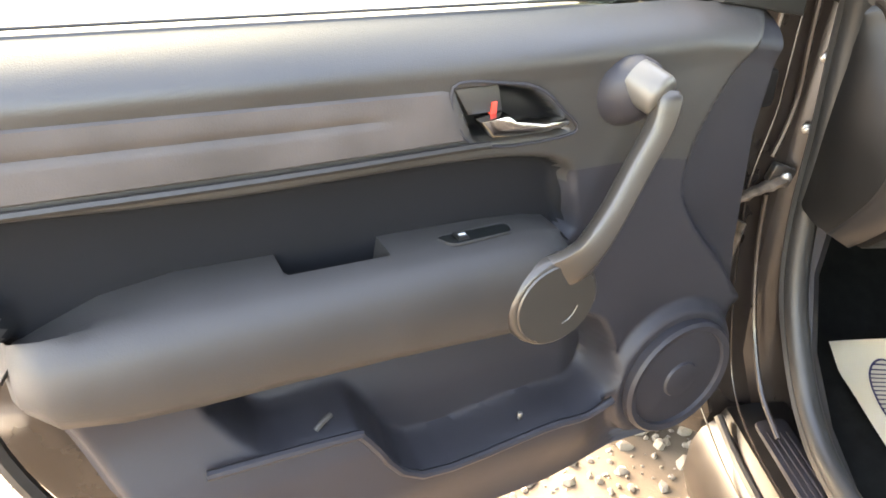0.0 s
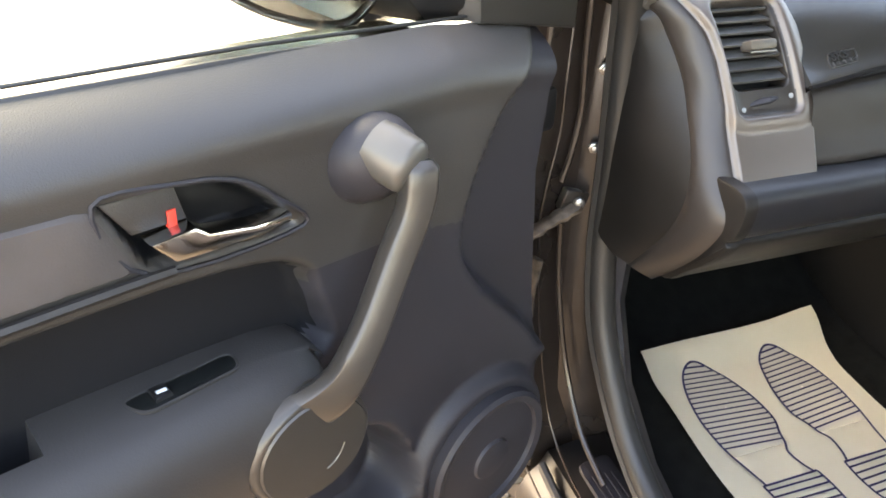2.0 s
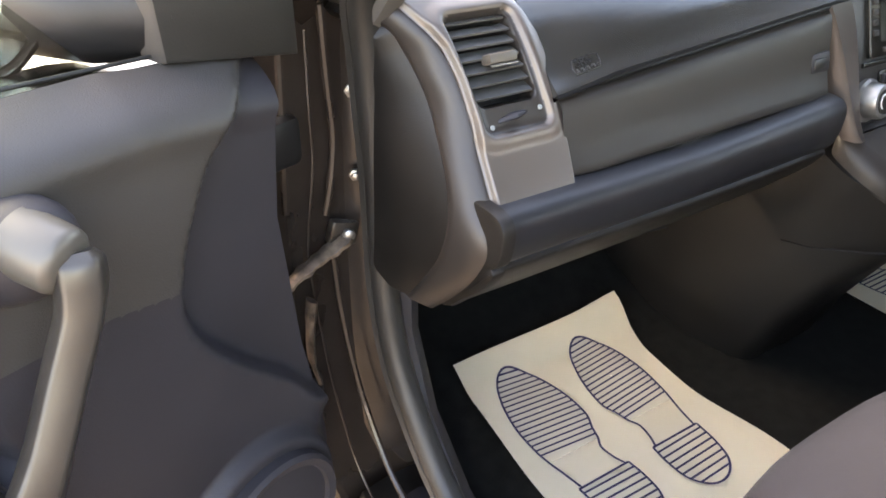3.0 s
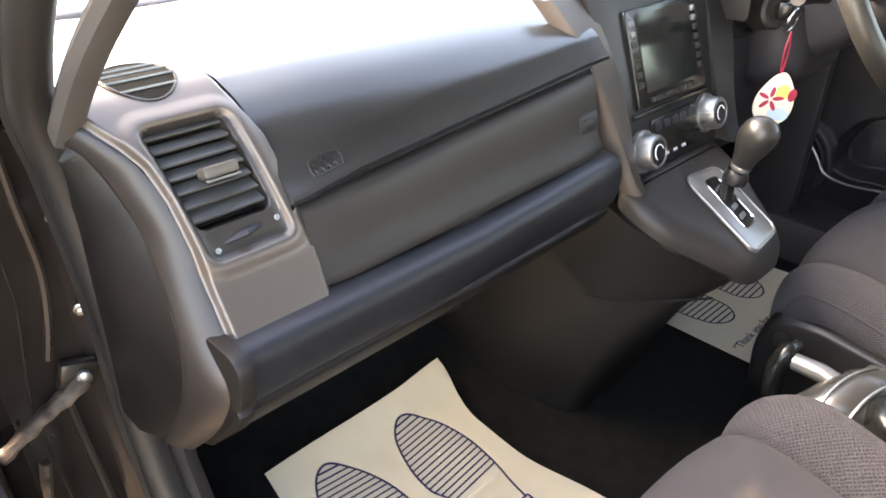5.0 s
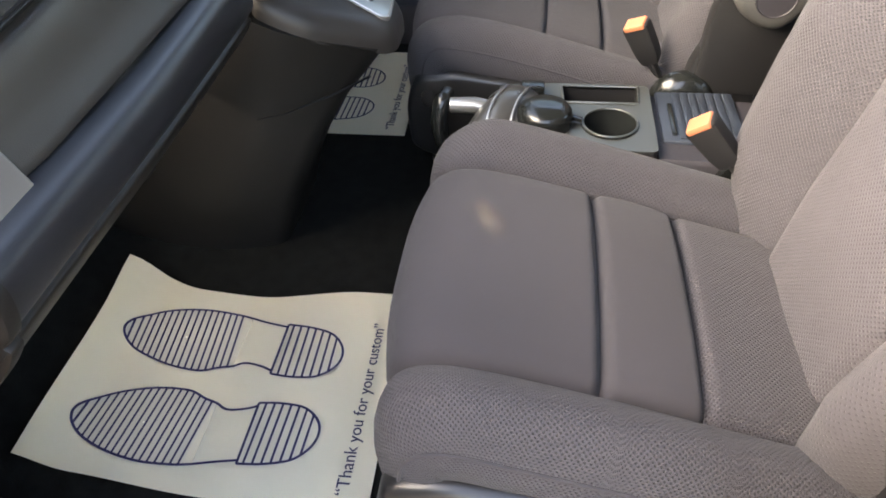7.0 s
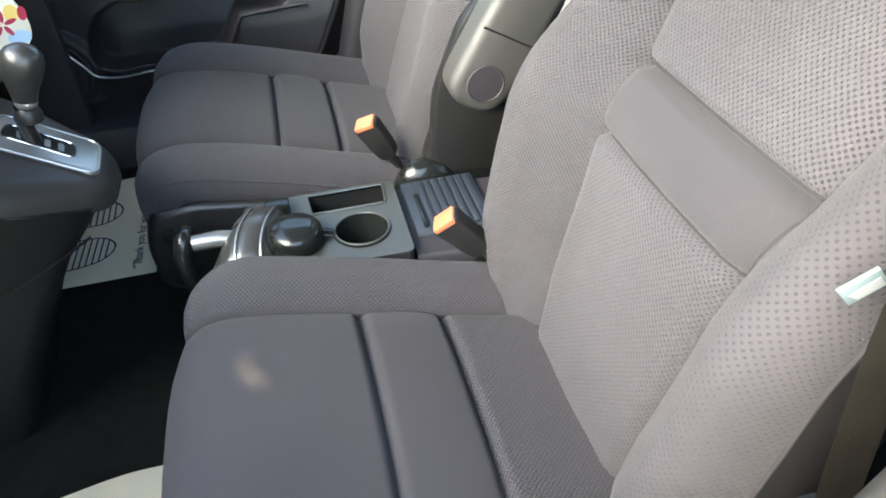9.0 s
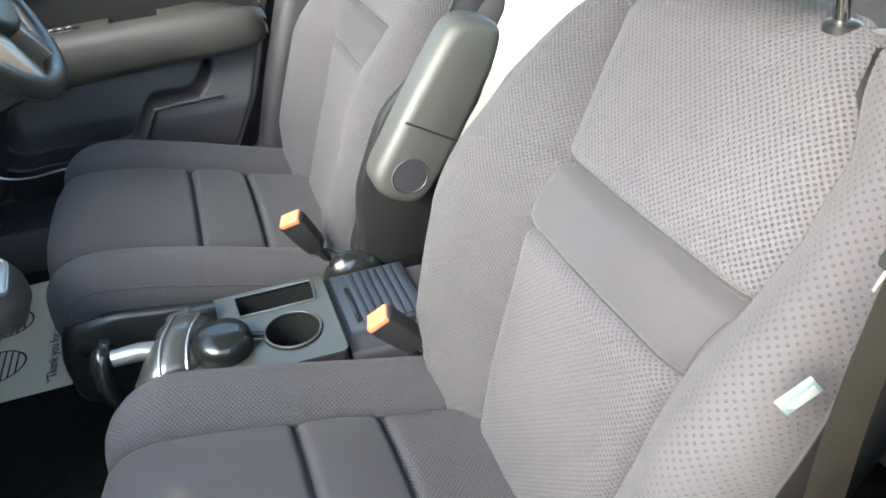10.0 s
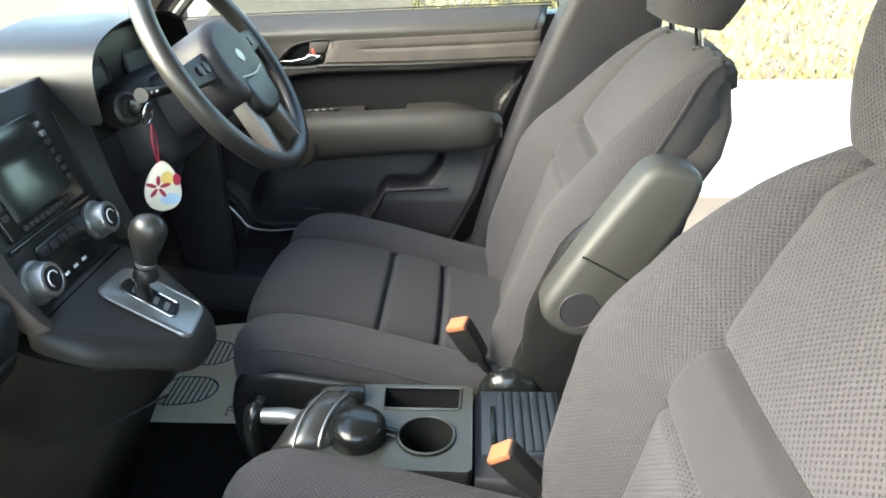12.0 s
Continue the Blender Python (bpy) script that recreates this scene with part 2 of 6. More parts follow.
PLASTIC = material("soft_grained_plastic", (0.032, 0.029, 0.0265), 0.46, grain=0.35, size=900)
PLASTIC_LOW = material("hard_dark_plastic", (0.022, 0.0207, 0.0245), 0.50, grain=0.3, size=1100, spec=0.32)
PLASTIC_DASH = material("dash_pad_plastic", (0.0155, 0.0162, 0.016), 0.25, grain=0.12, size=900, vary=0.015, coat=0.4)
PLASTIC_TAUPE = material("taupe_plastic", (0.020, 0.0175, 0.0157), 0.46, grain=0.25, size=900, spec=0.35)
INSERT_DARK = material("dark_woven_insert", (0.0065, 0.0065, 0.0077), 0.85, grain=0.4, size=1500, mottle=0.08, spec=0.2)
INSERT_TAUPE = material("brushed_taupe_insert", (0.047, 0.039, 0.036), 0.70, grain=0.3, size=700, mottle=0.15, wide=16)
BLACK = material("black_plastic", (0.009, 0.009, 0.0095), 0.42, grain=0.1, spec=0.35)
BLACK_GLOSS = material("glossy_black_plastic", (0.008, 0.009, 0.0088), 0.20, mottle=0.02, spec=0.4, vary=0.03)
SILVER = material("warm_taupe_paint", (0.090, 0.0735, 0.0635), 0.35, 0.42, grain=0.05, size=1200, mottle=0.03, vary=0.03, coat=0.45)
SILVER_COOL = material("satin_silver_plastic", (0.22, 0.22, 0.214), 0.30, 0.7, mottle=0.03, vary=0.03)
HANDLE_CAP = material("pale_bronze_paint", (0.095, 0.086, 0.074), 0.38, 0.3, mottle=0.03, vary=0.03)
HANDLE_GREY = material("bronze_grey_paint", (0.060, 0.053, 0.046), 0.30, 0.5, grain=0.05, size=1200, mottle=0.03, vary=0.03)
CHROME = material("chrome", (0.45, 0.45, 0.44), 0.14, 1.0, mottle=0.02, vary=0.02)
STEEL = material("bare_steel", (0.28, 0.27, 0.255), 0.35, 0.9, mottle=0.15, wide=60)
PAINT = material("dark_brown_car_paint", (0.024, 0.0185, 0.0157), 0.20, 0.0, mottle=0.15, wide=12, spec=0.45)
EDGE_PAINT = material("worn_brown_paint", (0.022, 0.018, 0.015), 0.3, 0.2, mottle=0.3, wide=40, coat=0.3)
ARM_VINYL = material("dark_armrest_vinyl", (0.030, 0.0275, 0.0262), 0.55, grain=0.3, size=800, spec=0.35)
RUBBER = material("rubber_seal", (0.018, 0.0172, 0.016), 0.45, grain=0.2, size=700, mottle=0.1, spec=0.45)
CARPET = material("black_carpet", (0.006, 0.0065, 0.006), 0.98, grain=1.0, size=700, mottle=0.2, wide=40, spec=0.1)
RUST = material("rusty_steel", (0.105, 0.078, 0.058), 0.55, 0.3, grain=0.8, size=260, mottle=0.42, wide=70, vary=0.2)
WEBBING = material("olive_brown_webbing", (0.036, 0.031, 0.024), 0.62, grain=0.5, size=900, mottle=0.06, wide=25, spec=0.35)
PAPER = material("cream_paper", (0.88, 0.81, 0.62), 0.75, grain=0.08, size=300, mottle=0.02, wide=5)
INK = material("navy_ink", (0.012, 0.010, 0.050), 0.7, mottle=0.05)
SOLE_FILL = material("grey_wash_ink", (0.50, 0.45, 0.34), 0.8, mottle=0.03)
ORANGE = material("orange_plastic", (0.34, 0.115, 0.055), 0.45, mottle=0.03)
RED = material("red_plastic", (0.70, 0.05, 0.03), 0.4, mottle=0.03)
HEADLINER = material("grey_headliner", (0.22, 0.215, 0.20), 0.95, grain=0.3, size=900)
BEIGE = material("grey_beige_pillar_trim", (0.125, 0.115, 0.100), 0.7, grain=0.3, size=900)
PILLAR = material("grey_pillar_trim", (0.06, 0.056, 0.052), 0.7, grain=0.3, size=900)
SCREEN = material("dark_screen", (0.012, 0.014, 0.013), 0.10, mottle=0.02)
WHITE = material("white_marking", (0.75, 0.76, 0.76), 0.6, mottle=0.02)
TAG_BLUE = material("pale_blue_tag_cloth", (0.10, 0.14, 0.15), 0.8, grain=0.2, size=1200)
RIB_BLUE = material("blue_black_rubber_mat", (0.016, 0.021, 0.030), 0.5, grain=0.2)
LEATHER = material("worn_leather", (0.016, 0.0158, 0.015), 0.32, grain=0.3, size=500, mottle=0.1)
SEAT_DOT = cloth("seat_cloth_dimpled", (0.0485, 0.0455, 0.051), 0.0063, 0.9, 0.52, hole=(0.09, 0.25))
SEAT_FINE = cloth("seat_cloth_fine_knit", (0.0415, 0.0392, 0.0438), 0.0056, 1.0, 0.58, hole=(0.10, 0.27))
SEAT_PLAIN = cloth("seat_cloth_plain", (0.0345, 0.0324, 0.0367), 0.0021, 0.45, 0.86)
CUSHION_PLAIN = cloth("cushion_cloth_plain", (0.031, 0.029, 0.0328), 0.0021, 0.45, 0.86)
CUSHION_SIDE = cloth("cushion_cloth_fine_knit", (0.039, 0.0365, 0.041), 0.0056, 1.0, 0.46, hole=(0.10, 0.27))
VALANCE = material("satin_black_plastic", (0.010, 0.010, 0.0105), 0.33, grain=0.1, spec=0.4)
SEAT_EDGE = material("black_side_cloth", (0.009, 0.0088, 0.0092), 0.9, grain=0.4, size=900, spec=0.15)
SEAT_SIDE = cloth("seat_cloth_bolster", (0.0430, 0.0402, 0.0445), 0.0078, 0.6, 0.68, hole=(0.07, 0.19))
SEAT_REAR = material("seat_cloth_rear", (0.050, 0.0455, 0.0455), 0.9, grain=0.4, size=900, mottle=0.06, spec=0.2)
TAG_PRINT = material("grey_white_print", (0.20, 0.22, 0.225), 0.7, mottle=0.05)
LOUVRE = material("satin_grey_louvre", (0.055, 0.055, 0.054), 0.40, grain=0.1, size=900)
LEDGE = material("dark_ledge_plastic", (0.0110, 0.0117, 0.0145), 0.44, grain=0.2, size=900, spec=0.4)
SILL_PAINT = material("dusty_sill_paint", (0.0075, 0.0062, 0.0055), 0.36, mottle=0.25, wide=18, spec=0.3)
SEAM = material("dark_seam_thread", (0.016, 0.015, 0.016), 0.9, mottle=0.05)
GLASS = glass_material("window_glass", (0.68, 0.72, 0.69))
SCREEN_GLASS = glass_material("windscreen_glass", (0.82, 0.85, 0.83))
MIRROR = material("mirror_glass", (0.86, 0.88, 0.87), 0.02, 1.0, mottle=0.0)
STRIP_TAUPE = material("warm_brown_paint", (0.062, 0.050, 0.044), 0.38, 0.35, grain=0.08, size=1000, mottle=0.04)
BAND = material("dull_taupe_plastic", (0.026, 0.022, 0.0197), 0.40, 0.15, grain=0.15, size=900, mottle=0.04)
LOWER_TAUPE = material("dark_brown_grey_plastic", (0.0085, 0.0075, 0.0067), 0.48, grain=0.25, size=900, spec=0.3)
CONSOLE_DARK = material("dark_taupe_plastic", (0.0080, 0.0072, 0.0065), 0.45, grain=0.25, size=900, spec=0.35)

# ---- ground and surroundings ----
def gravel_material():
    m = material("dry_gravel", (0.088, 0.066, 0.044), 0.95, grain=1.0, size=120, mottle=0.12, wide=1.2)
    return m


GRAVEL = gravel_material()
STONE = material("pale_stone", (0.19, 0.16, 0.125), 0.9, grain=0.5, size=150, mottle=0.15, wide=20)
GLARE_GROUND = material("pale_glare_ground", (0.46, 0.44, 0.40), 0.9, grain=0.5, size=90, mottle=0.08, wide=0.9)
GRASS_DRY = material("dry_grass", (0.19, 0.165, 0.065), 0.95, grain=0.8, size=60, mottle=0.25, wide=1.5)
ROAD = material("pale_road", (0.25, 0.225, 0.19), 0.9, grain=0.5, size=80, mottle=0.1, wide=0.8)
LEAF = material("leaf_green", (0.075, 0.115, 0.030), 0.6, mottle=0.2, wide=3)
BARK = material("grey_bark", (0.13, 0.11, 0.09), 0.9, grain=0.8, size=60, mottle=0.2)


def build_ground():
    bm = bmesh.new()
    rng = random.Random(5)
    xs = [-400, -60, -20, -8, -4] + [-2.6 + 0.04 * i for i in range(76)] + [2, 6, 20, 60, 400]
    ys = [-400, -60, -20, -8, -3] + [-0.6 + 0.05 * i for i in range(60)] + [4, 8, 20, 60, 400]
    rows = [[(x, y, 0.006 * (noise.noise((x * 9, y * 9, 0.3))) + 0.004 * noise.noise((x * 31, y * 31, 2.0)) if -3 < x < 1 and -1 < y < 3 else 0.0) for x in xs] for y in ys]
    grid(bm, rows)
    tagged(part("ground", bm, GRAVEL), "dry pale gravel ground around the parked car", "ground", kind="structure")
    bm = bmesh.new()
    for _ in range(3600):
        x, y = rng.uniform(-1.9, -0.25), rng.uniform(0.55, 2.3)
        r = rng.choice((0.004, 0.005, 0.006, 0.006, 0.008, 0.010, 0.013, 0.020)) * rng.uniform(0.7, 1.3)
        made = bmesh.ops.create_icosphere(bm, subdivisions=1, radius=r, matrix=pose(x, y, r * 0.25, rng.uniform(0, 90), rng.uniform(0, 90), 0) @ Matrix.Diagonal((1, rng.uniform(0.6, 1), rng.uniform(0.45, 0.8), 1)))["verts"]
        for v in made:
            v.co += Vector((rng.uniform(-1, 1), rng.uniform(-1, 1), rng.uniform(-1, 1))) * r * 0.12
    tagged(part("loose_stones", bm, STONE, sharp=30), "loose pale stones scattered over the gravel", "stones", kind="stuff")
    # added sheets: the glare of the far ground put into a pale colour
    bm = box((-21.5, 0, -0.002), (37.0, 80, 0.024), 0.0)
    box((-0.2, 21.6, -0.002), (5.58, 37.0, 0.024), 0.0, bm=bm)
    tagged(part("yard", bm, GLARE_GROUND), "added pale sheet for the glare of the far ground", "yard", kind="structure")
    bm = box((3.9, -1.0, 0.0), (2.6, 60, 0.02), 0.0)
    tagged(part("road", bm, ROAD), "pale sunlit road beyond the car", "road", kind="structure")
    bm = bmesh.new()
    for _ in range(20000):
        x, y = 5.3 + 12 * rng.random() ** 1.5, rng.uniform(-15, 1)
        h = rng.uniform(0.03, 0.13)
        a = rng.uniform(0, math.pi)
        d = Vector((math.cos(a), math.sin(a), 0)) * rng.uniform(0.008, 0.03)
        v = [bm.verts.new(q) for q in (Vector((x, y, 0)) - d, Vector((x, y, 0)) + d, Vector((x, y, h)) + d * 0.4 + Vector((rng.uniform(-0.06, 0.06), rng.uniform(-0.06, 0.06), 0)))]
        bm.faces.new(v)
    tagged(part("grass", bm, GRASS_DRY, recalc=False), "dry yellow grass on the verge", "grass", kind="stuff")


def build_tree(x, y, height, seed):
    rng = random.Random(seed)
    t = thing("tree", (x, y, 0), "green leafy tree standing on the verge", "tree", "trees round the car")
    pts = [Vector((x + 0.1 * math.sin(k), y + 0.08 * k, height * 0.55 * k / 5)) for k in range(6)]
    bm = tube(pts, [0.16 - 0.018 * k for k in range(6)], 8)
    for k in range(6):
        a = k * 1.05 + rng.uniform(-0.3, 0.3)
        b = pts[3 + k % 3]
        tube([b, b + Vector((math.cos(a) * 0.7, math.sin(a) * 0.7, 0.5)), b + Vector((math.cos(a) * 1.4, math.sin(a) * 1.4, 1.2))], [0.06, 0.04, 0.015], 6, bm=bm)
    part("trunk", bm, BARK, t)
    bm = bmesh.new()
    clumps = [(Vector((x + rng.gauss(0, 0.9), y + rng.gauss(0, 0.9), height * rng.uniform(0.42, 0.95))), rng.uniform(0.4, 0.8)) for _ in range(16)]
    for c, r in clumps:
        for _ in range(110):
            d = Vector((rng.gauss(0, 1), rng.gauss(0, 1), rng.gauss(0, 0.8))).normalized() * r * rng.uniform(0.5, 1.05)
            u = Vector((rng.gauss(0, 1), rng.gauss(0, 1), rng.gauss(0, 1))).normalized()
            w = u.orthogonal().normalized()
            s = rng.uniform(0.05, 0.10)
            p = c + d
            bm.faces.new([bm.verts.new(q) for q in (p - u * s, p + w * s * 0.5, p + u * s, p - w * s * 0.5)])
    part("crown", bm, LEAF, t, recalc=False)


build_ground()
for tx, ty, th, ts in ((-5.0, -9.0, 6.0, 1), (-8.5, -8.0, 6.5, 2), (-2.5, -11.0, 6.0, 3), (18.0, -8.0, 7.0, 9), (19.0, -3.0, 7.0, 10), (18.0, 3.0, 7.0, 11)):
    build_tree(tx, ty, th, ts)


# ---- car body ----
def build_body():
    """The shell that holds the cabin: sills, pillars, floor, roof, glass."""
    car = thing("car_body", (0, 0, 0), "dark brown car body with an open door, parked on gravel", "car")

    # floor pan with tunnel and toe board
    prof = [(-1.7, 0.46), (-0.5, 0.46), (0.0, 0.468), (0.45, 0.474), (0.72, 0.476), (0.86, 0.50), (1.0, 0.60), (1.12, 0.80), (1.14, 1.05)]
    rows = [[(x, y, z + 0.004 * noise.noise((x * 9, y * 9, 1))) for x in [-0.69 + 0.046 * i for i in range(31)]] for y, z in [tuple(p) for p in spline(prof, 5)]]
    bm = bmesh.new()
    grid(bm, rows)
    part("carpet", bm, CARPET, car, "black carpet floor")
    part("underbody", box((0, -0.4, 0.38), (1.3, 2.6, 0.10), 0.02), BLACK, car)

    for s in (-1, 1):
        side = car
        # sill: outer painted step, inner lip
        sec = [(0.780, 0.30), (0.800, 0.36), (0.798, 0.42), (0.786, 0.450), (0.768, 0.466), (0.755, 0.490), (0.715, 0.497), (0.665, 0.497), (0.655, 0.45), (0.655, 0.30)]
        ys = [0.70, 0.66, 0.55, 0.3, 0.0, -0.4, -0.9]
        bm = loft([[(s * x, y, z) for x, z in sec] for y in ys])
        part("sill", bm, SILL_PAINT, side, "painted door sill")
        # hinge pillar
        sec = [(0.83, 0.86), (0.835, 0.77), (0.80, 0.745), (0.765, 0.762), (0.725, 0.765), (0.70, 0.742), (0.66, 0.74), (0.66, 0.90)]
        rings = []
        for z, dx, dy in ((0.42, -0.03, -0.03), (0.48, -0.02, -0.045), (0.56, 0.0, -0.02), (0.70, 0.0, 0.0), (0.9, 0.0, 0.0), (1.05, -0.005, 0.0), (1.12, -0.012, 0.0)):
            rings.append([(s * (x + dx), y + dy, z) for x, y in sec])
        part("hinge_pillar", loft(rings), PAINT, side)
        # upper pillars and roof rail
        a = [(s * 0.765, 0.80, 1.09), (s * 0.745, 0.66, 1.24), (s * 0.71, 0.50, 1.40), (s * 0.68, 0.28, 1.53), (s * 0.655, -0.5, 1.57), (s * 0.64, -1.2, 1.53)]
        part("roof_rail", tube(spline(a, 5), 0.045, 8, flat=0.8), PAINT, side)
        b = [(s * 0.708, 0.715, 1.085), (s * 0.696, 0.63, 1.175), (s * 0.672, 0.50, 1.285), (s * 0.640, 0.32, 1.43)]
        part("pillar_trim", tube(spline(b, 5), 0.014, 8, flat=0.7), PILLAR, side, "grey pillar trim")
        fr = 0.0 if s > 0 else 0.02
        post = [(0.07 + fr, 0.44), (0.055 + fr, 0.60), (0.0 + fr, 0.80), (-0.05 + fr, 0.95), (-0.115 + fr, 1.12), (-0.19, 1.30), (-0.24, 1.54), (-0.36, 1.54), (-0.33, 1.15), (-0.34, 0.80), (-0.34, 0.44)]
        lower = part("centre_pillar", slab(rounded(post, 0.04), lambda y, z, d: Vector((s * (0.80 - d - 0.075 * smooth01(z, 0.9, 1.5)), y, z)), 0.0, 0.09 if s > 0 else 0.055, 0.025, seg=3), PLASTIC_LOW, side, "dark plastic centre pillar trim", 50)
        cp = [(s * 0.80, -1.02, 0.50), (s * 0.80, -0.98, 0.80), (s * 0.76, -1.0, 1.08), (s * 0.66, -1.10, 1.32), (s * 0.58, -1.2, 1.50)]
        part("rear_pillar", tube(spline(cp, 5), 0.06, 8), BEIGE, side, "grey-beige rear pillar trim")
        # quarter panel behind
        part("quarter_panel", box((s * 0.84, -1.55, 0.75), (0.06, 1.1, 0.75), 0.03), PAINT, side)

    # roof and headliner
    rows = []
    for y in [0.46 - 0.1 * i for i in range(22)]:
        h = 1.53 + 0.06 * math.sin(math.pi * min(1, max(0, (0.45 - y) / 2.2)))
        rows.append([(x * 0.67, y, h + 0.03 * (1 - x * x)) for x in (-1, -0.75, -0.5, -0.25, 0, 0.25, 0.5, 0.75, 1)])
    bm = bmesh.new()
    grid(bm, rows)
    part("roof", bm, PAINT, car)
    bm = bmesh.new()
    grid(bm, [[(x, y, z - 0.03) for x, y, z in r] for r in rows])
    part("headliner", bm, HEADLINER, car, "grey cloth headliner")
    # windscreen
    bm = bmesh.new()
    rows = [[(x * (0.74 - 0.08 * t), 1.12 - 0.66 * t - 0.08 * x * x, 1.07 + 0.46 * t) for x in (-1, -0.6, -0.2, 0.2, 0.6, 1)] for t in (0, 0.25, 0.5, 0.75, 1)]
    grid(bm, rows)
    part("windscreen", bm, SCREEN_GLASS, car, "clear windscreen")
    # bonnet and wings in front
    rows = [[(x * 0.82, 1.10 + 0.12 * k, 1.045 - 0.012 * k * k * 0.5 - 0.10 * abs(x) ** 3) for x in (-1, -0.75, -0.5, -0.2, 0.2, 0.5, 0.75, 1)] for k in range(9)]
    bm = bmesh.new()
    grid(bm, rows)
    part("bonnet", bm, PAINT, car)
    for s in (-1, 1):
        rows = [[(s * (0.82 + 0.05 * math.sin(z * 2.2)), y, z) for z in (0.55, 0.62, 0.7, 0.85, 0.95)] for y in (0.86, 1.1, 1.4, 1.7, 2.05)]
        bm = bmesh.new()
        grid(bm, rows)
        part("front_wing", bm, PAINT, car)
    part("side_lining", box((0.70, 0.86, 0.78), (0.03, 0.50, 0.66), 0.01), PLASTIC_LOW, car)
    part("side_lining", box((-0.712, 0.98, 0.78), (0.03, 0.34, 0.60), 0.01), PLASTIC_LOW, car)
    cover = [(0.652, 0.44), (0.652, 0.545), (0.664, 0.562), (0.69, 0.566), (0.715, 0.562), (0.73, 0.566), (0.83, 0.57), (0.83, 0.44)]
    part("sill_cover", loft([[(x, y, z + 0.05 * smooth01(y, 0.62, 0.85)) for x, z in cover] for y in (-0.30, 0.2, 0.5, 0.65, 0.75, 0.85, 1.05)]), PLASTIC_LOW, car, "dark plastic sill cover")
    part("sill_edge", tube(spline([(0.722, 0.62, 0.72), (0.721, 0.596, 0.690), (0.720, 0.575, 0.664), (0.719, 0.525, 0.655), (0.718, 0.46, 0.661), (0.717, 0.40, 0.658)], 4), 0.0026, 6), SILVER_COOL, car, "pale edge of the sill trim")
    part("firewall", box((0, 1.16, 0.75), (1.5, 0.04, 0.65), 0.01), BLACK, car)
    part("tailgate", box((0, -2.05, 0.76), (1.56, 0.08, 0.60), 0.03), PAINT, car)
    rows = [[(x * (0.67 + 0.10 * t), -1.64 - 0.40 * t - 0.02 * (1 - x * x), 1.56 - 0.50 * t) for x in (-1, -0.5, 0, 0.5, 1)] for t in (0, 0.33, 0.66, 1)]
    bm = bmesh.new()
    grid(bm, rows)
    part("rear_window", bm, GLASS, car, "clear rear window")
    part("front_panel", box((0, 2.02, 0.66), (1.56, 0.10, 0.52), 0.04, 3), PAINT, car)
    part("rear_floor", box((0, -1.72, 0.42), (1.5, 0.62, 0.08), 0.02), BLACK, car)

    # seals, bolts and check strap of the open passenger doorway
    seal = [(-0.690, 0.46, 1.39), (-0.722, 0.60, 1.245), (-0.724, 0.695, 1.135), (-0.712, 0.722, 1.06), (-0.702, 0.728, 0.93), (-0.702, 0.722, 0.80), (-0.700, 0.70, 0.70), (-0.695, 0.655, 0.62), (-0.690, 0.60, 0.558), (-0.688, 0.52, 0.522), (-0.686, 0.35, 0.512), (-0.686, 0.0, 0.510), (-0.692, 0.06, 0.56), (-0.720, 0.03, 0.8), (-0.737, -0.045, 1.0), (-0.740, -0.075, 1.11), (-0.732, -0.11, 1.22), (-0.712, -0.18, 1.40)]
    run = spline(seal, 6)
    part("door_seal", tube(run, [0.0165 if k < 66 else 0.011 for k in range(len(run))], 10), RUBBER, car, "black rubber door seal")
    part("seal_lip", tube([p + Vector((-0.014, 0.006, -0.004)) for p in spline(seal, 6)], 0.006, 6), RUBBER, car)
    for z in (1.014, 0.922):
        m = Matrix.Translation((-0.7197, 0.7457, z)) @ pose(0, 0, 0, 90, 0, -18)
        bm = lathe([(0.0068, -0.004), (0.0068, 0.001), (0.0044, 0.002), (0.0044, 0.005), (0.0025, 0.006)], m, 6)
        part("bolt", bm, STEEL, car, "bare steel hinge bolt")
    strap = [(-0.730, 0.744, 0.858), (-0.750, 0.738, 0.848), (-0.775, 0.733, 0.841), (-0.800, 0.726, 0.833), (-0.822, 0.718, 0.826)]
    part("check_strap", tube(spline(strap, 3), [0.009, 0.012, 0.014, 0.011, 0.013, 0.010, 0.011, 0.009, 0.012, 0.009, 0.008, 0.010, 0.008], 7, flat=0.45), RUST, car, "rusty steel door check strap")
    part("strap_boss", box((-0.738, 0.748, 0.857), (0.034, 0.014, 0.028), 0.004, rot=(0, 18, 0)), EDGE_PAINT, car)
    part("strap_bolt", lathe([(0.007, -0.002), (0.007, 0.003), (0.0045, 0.005), (0.001, 0.0055)], Matrix.Translation((-0.735, 0.737, 0.858)) @ pose(0, 0, 0, 90, 0, -18), 8), STEEL, car, "greasy steel bolt head")
    part("strap_bracket", tube(spline([(-0.790, 0.722, 0.80), (-0.797, 0.716, 0.77), (-0.800, 0.712, 0.73), (-0.797, 0.70, 0.70)], 4), [0.012] * 4 + [0.010] * 5 + [0.006] * 4, 7, flat=0.4), RUST, car, "rusty hinge bracket")
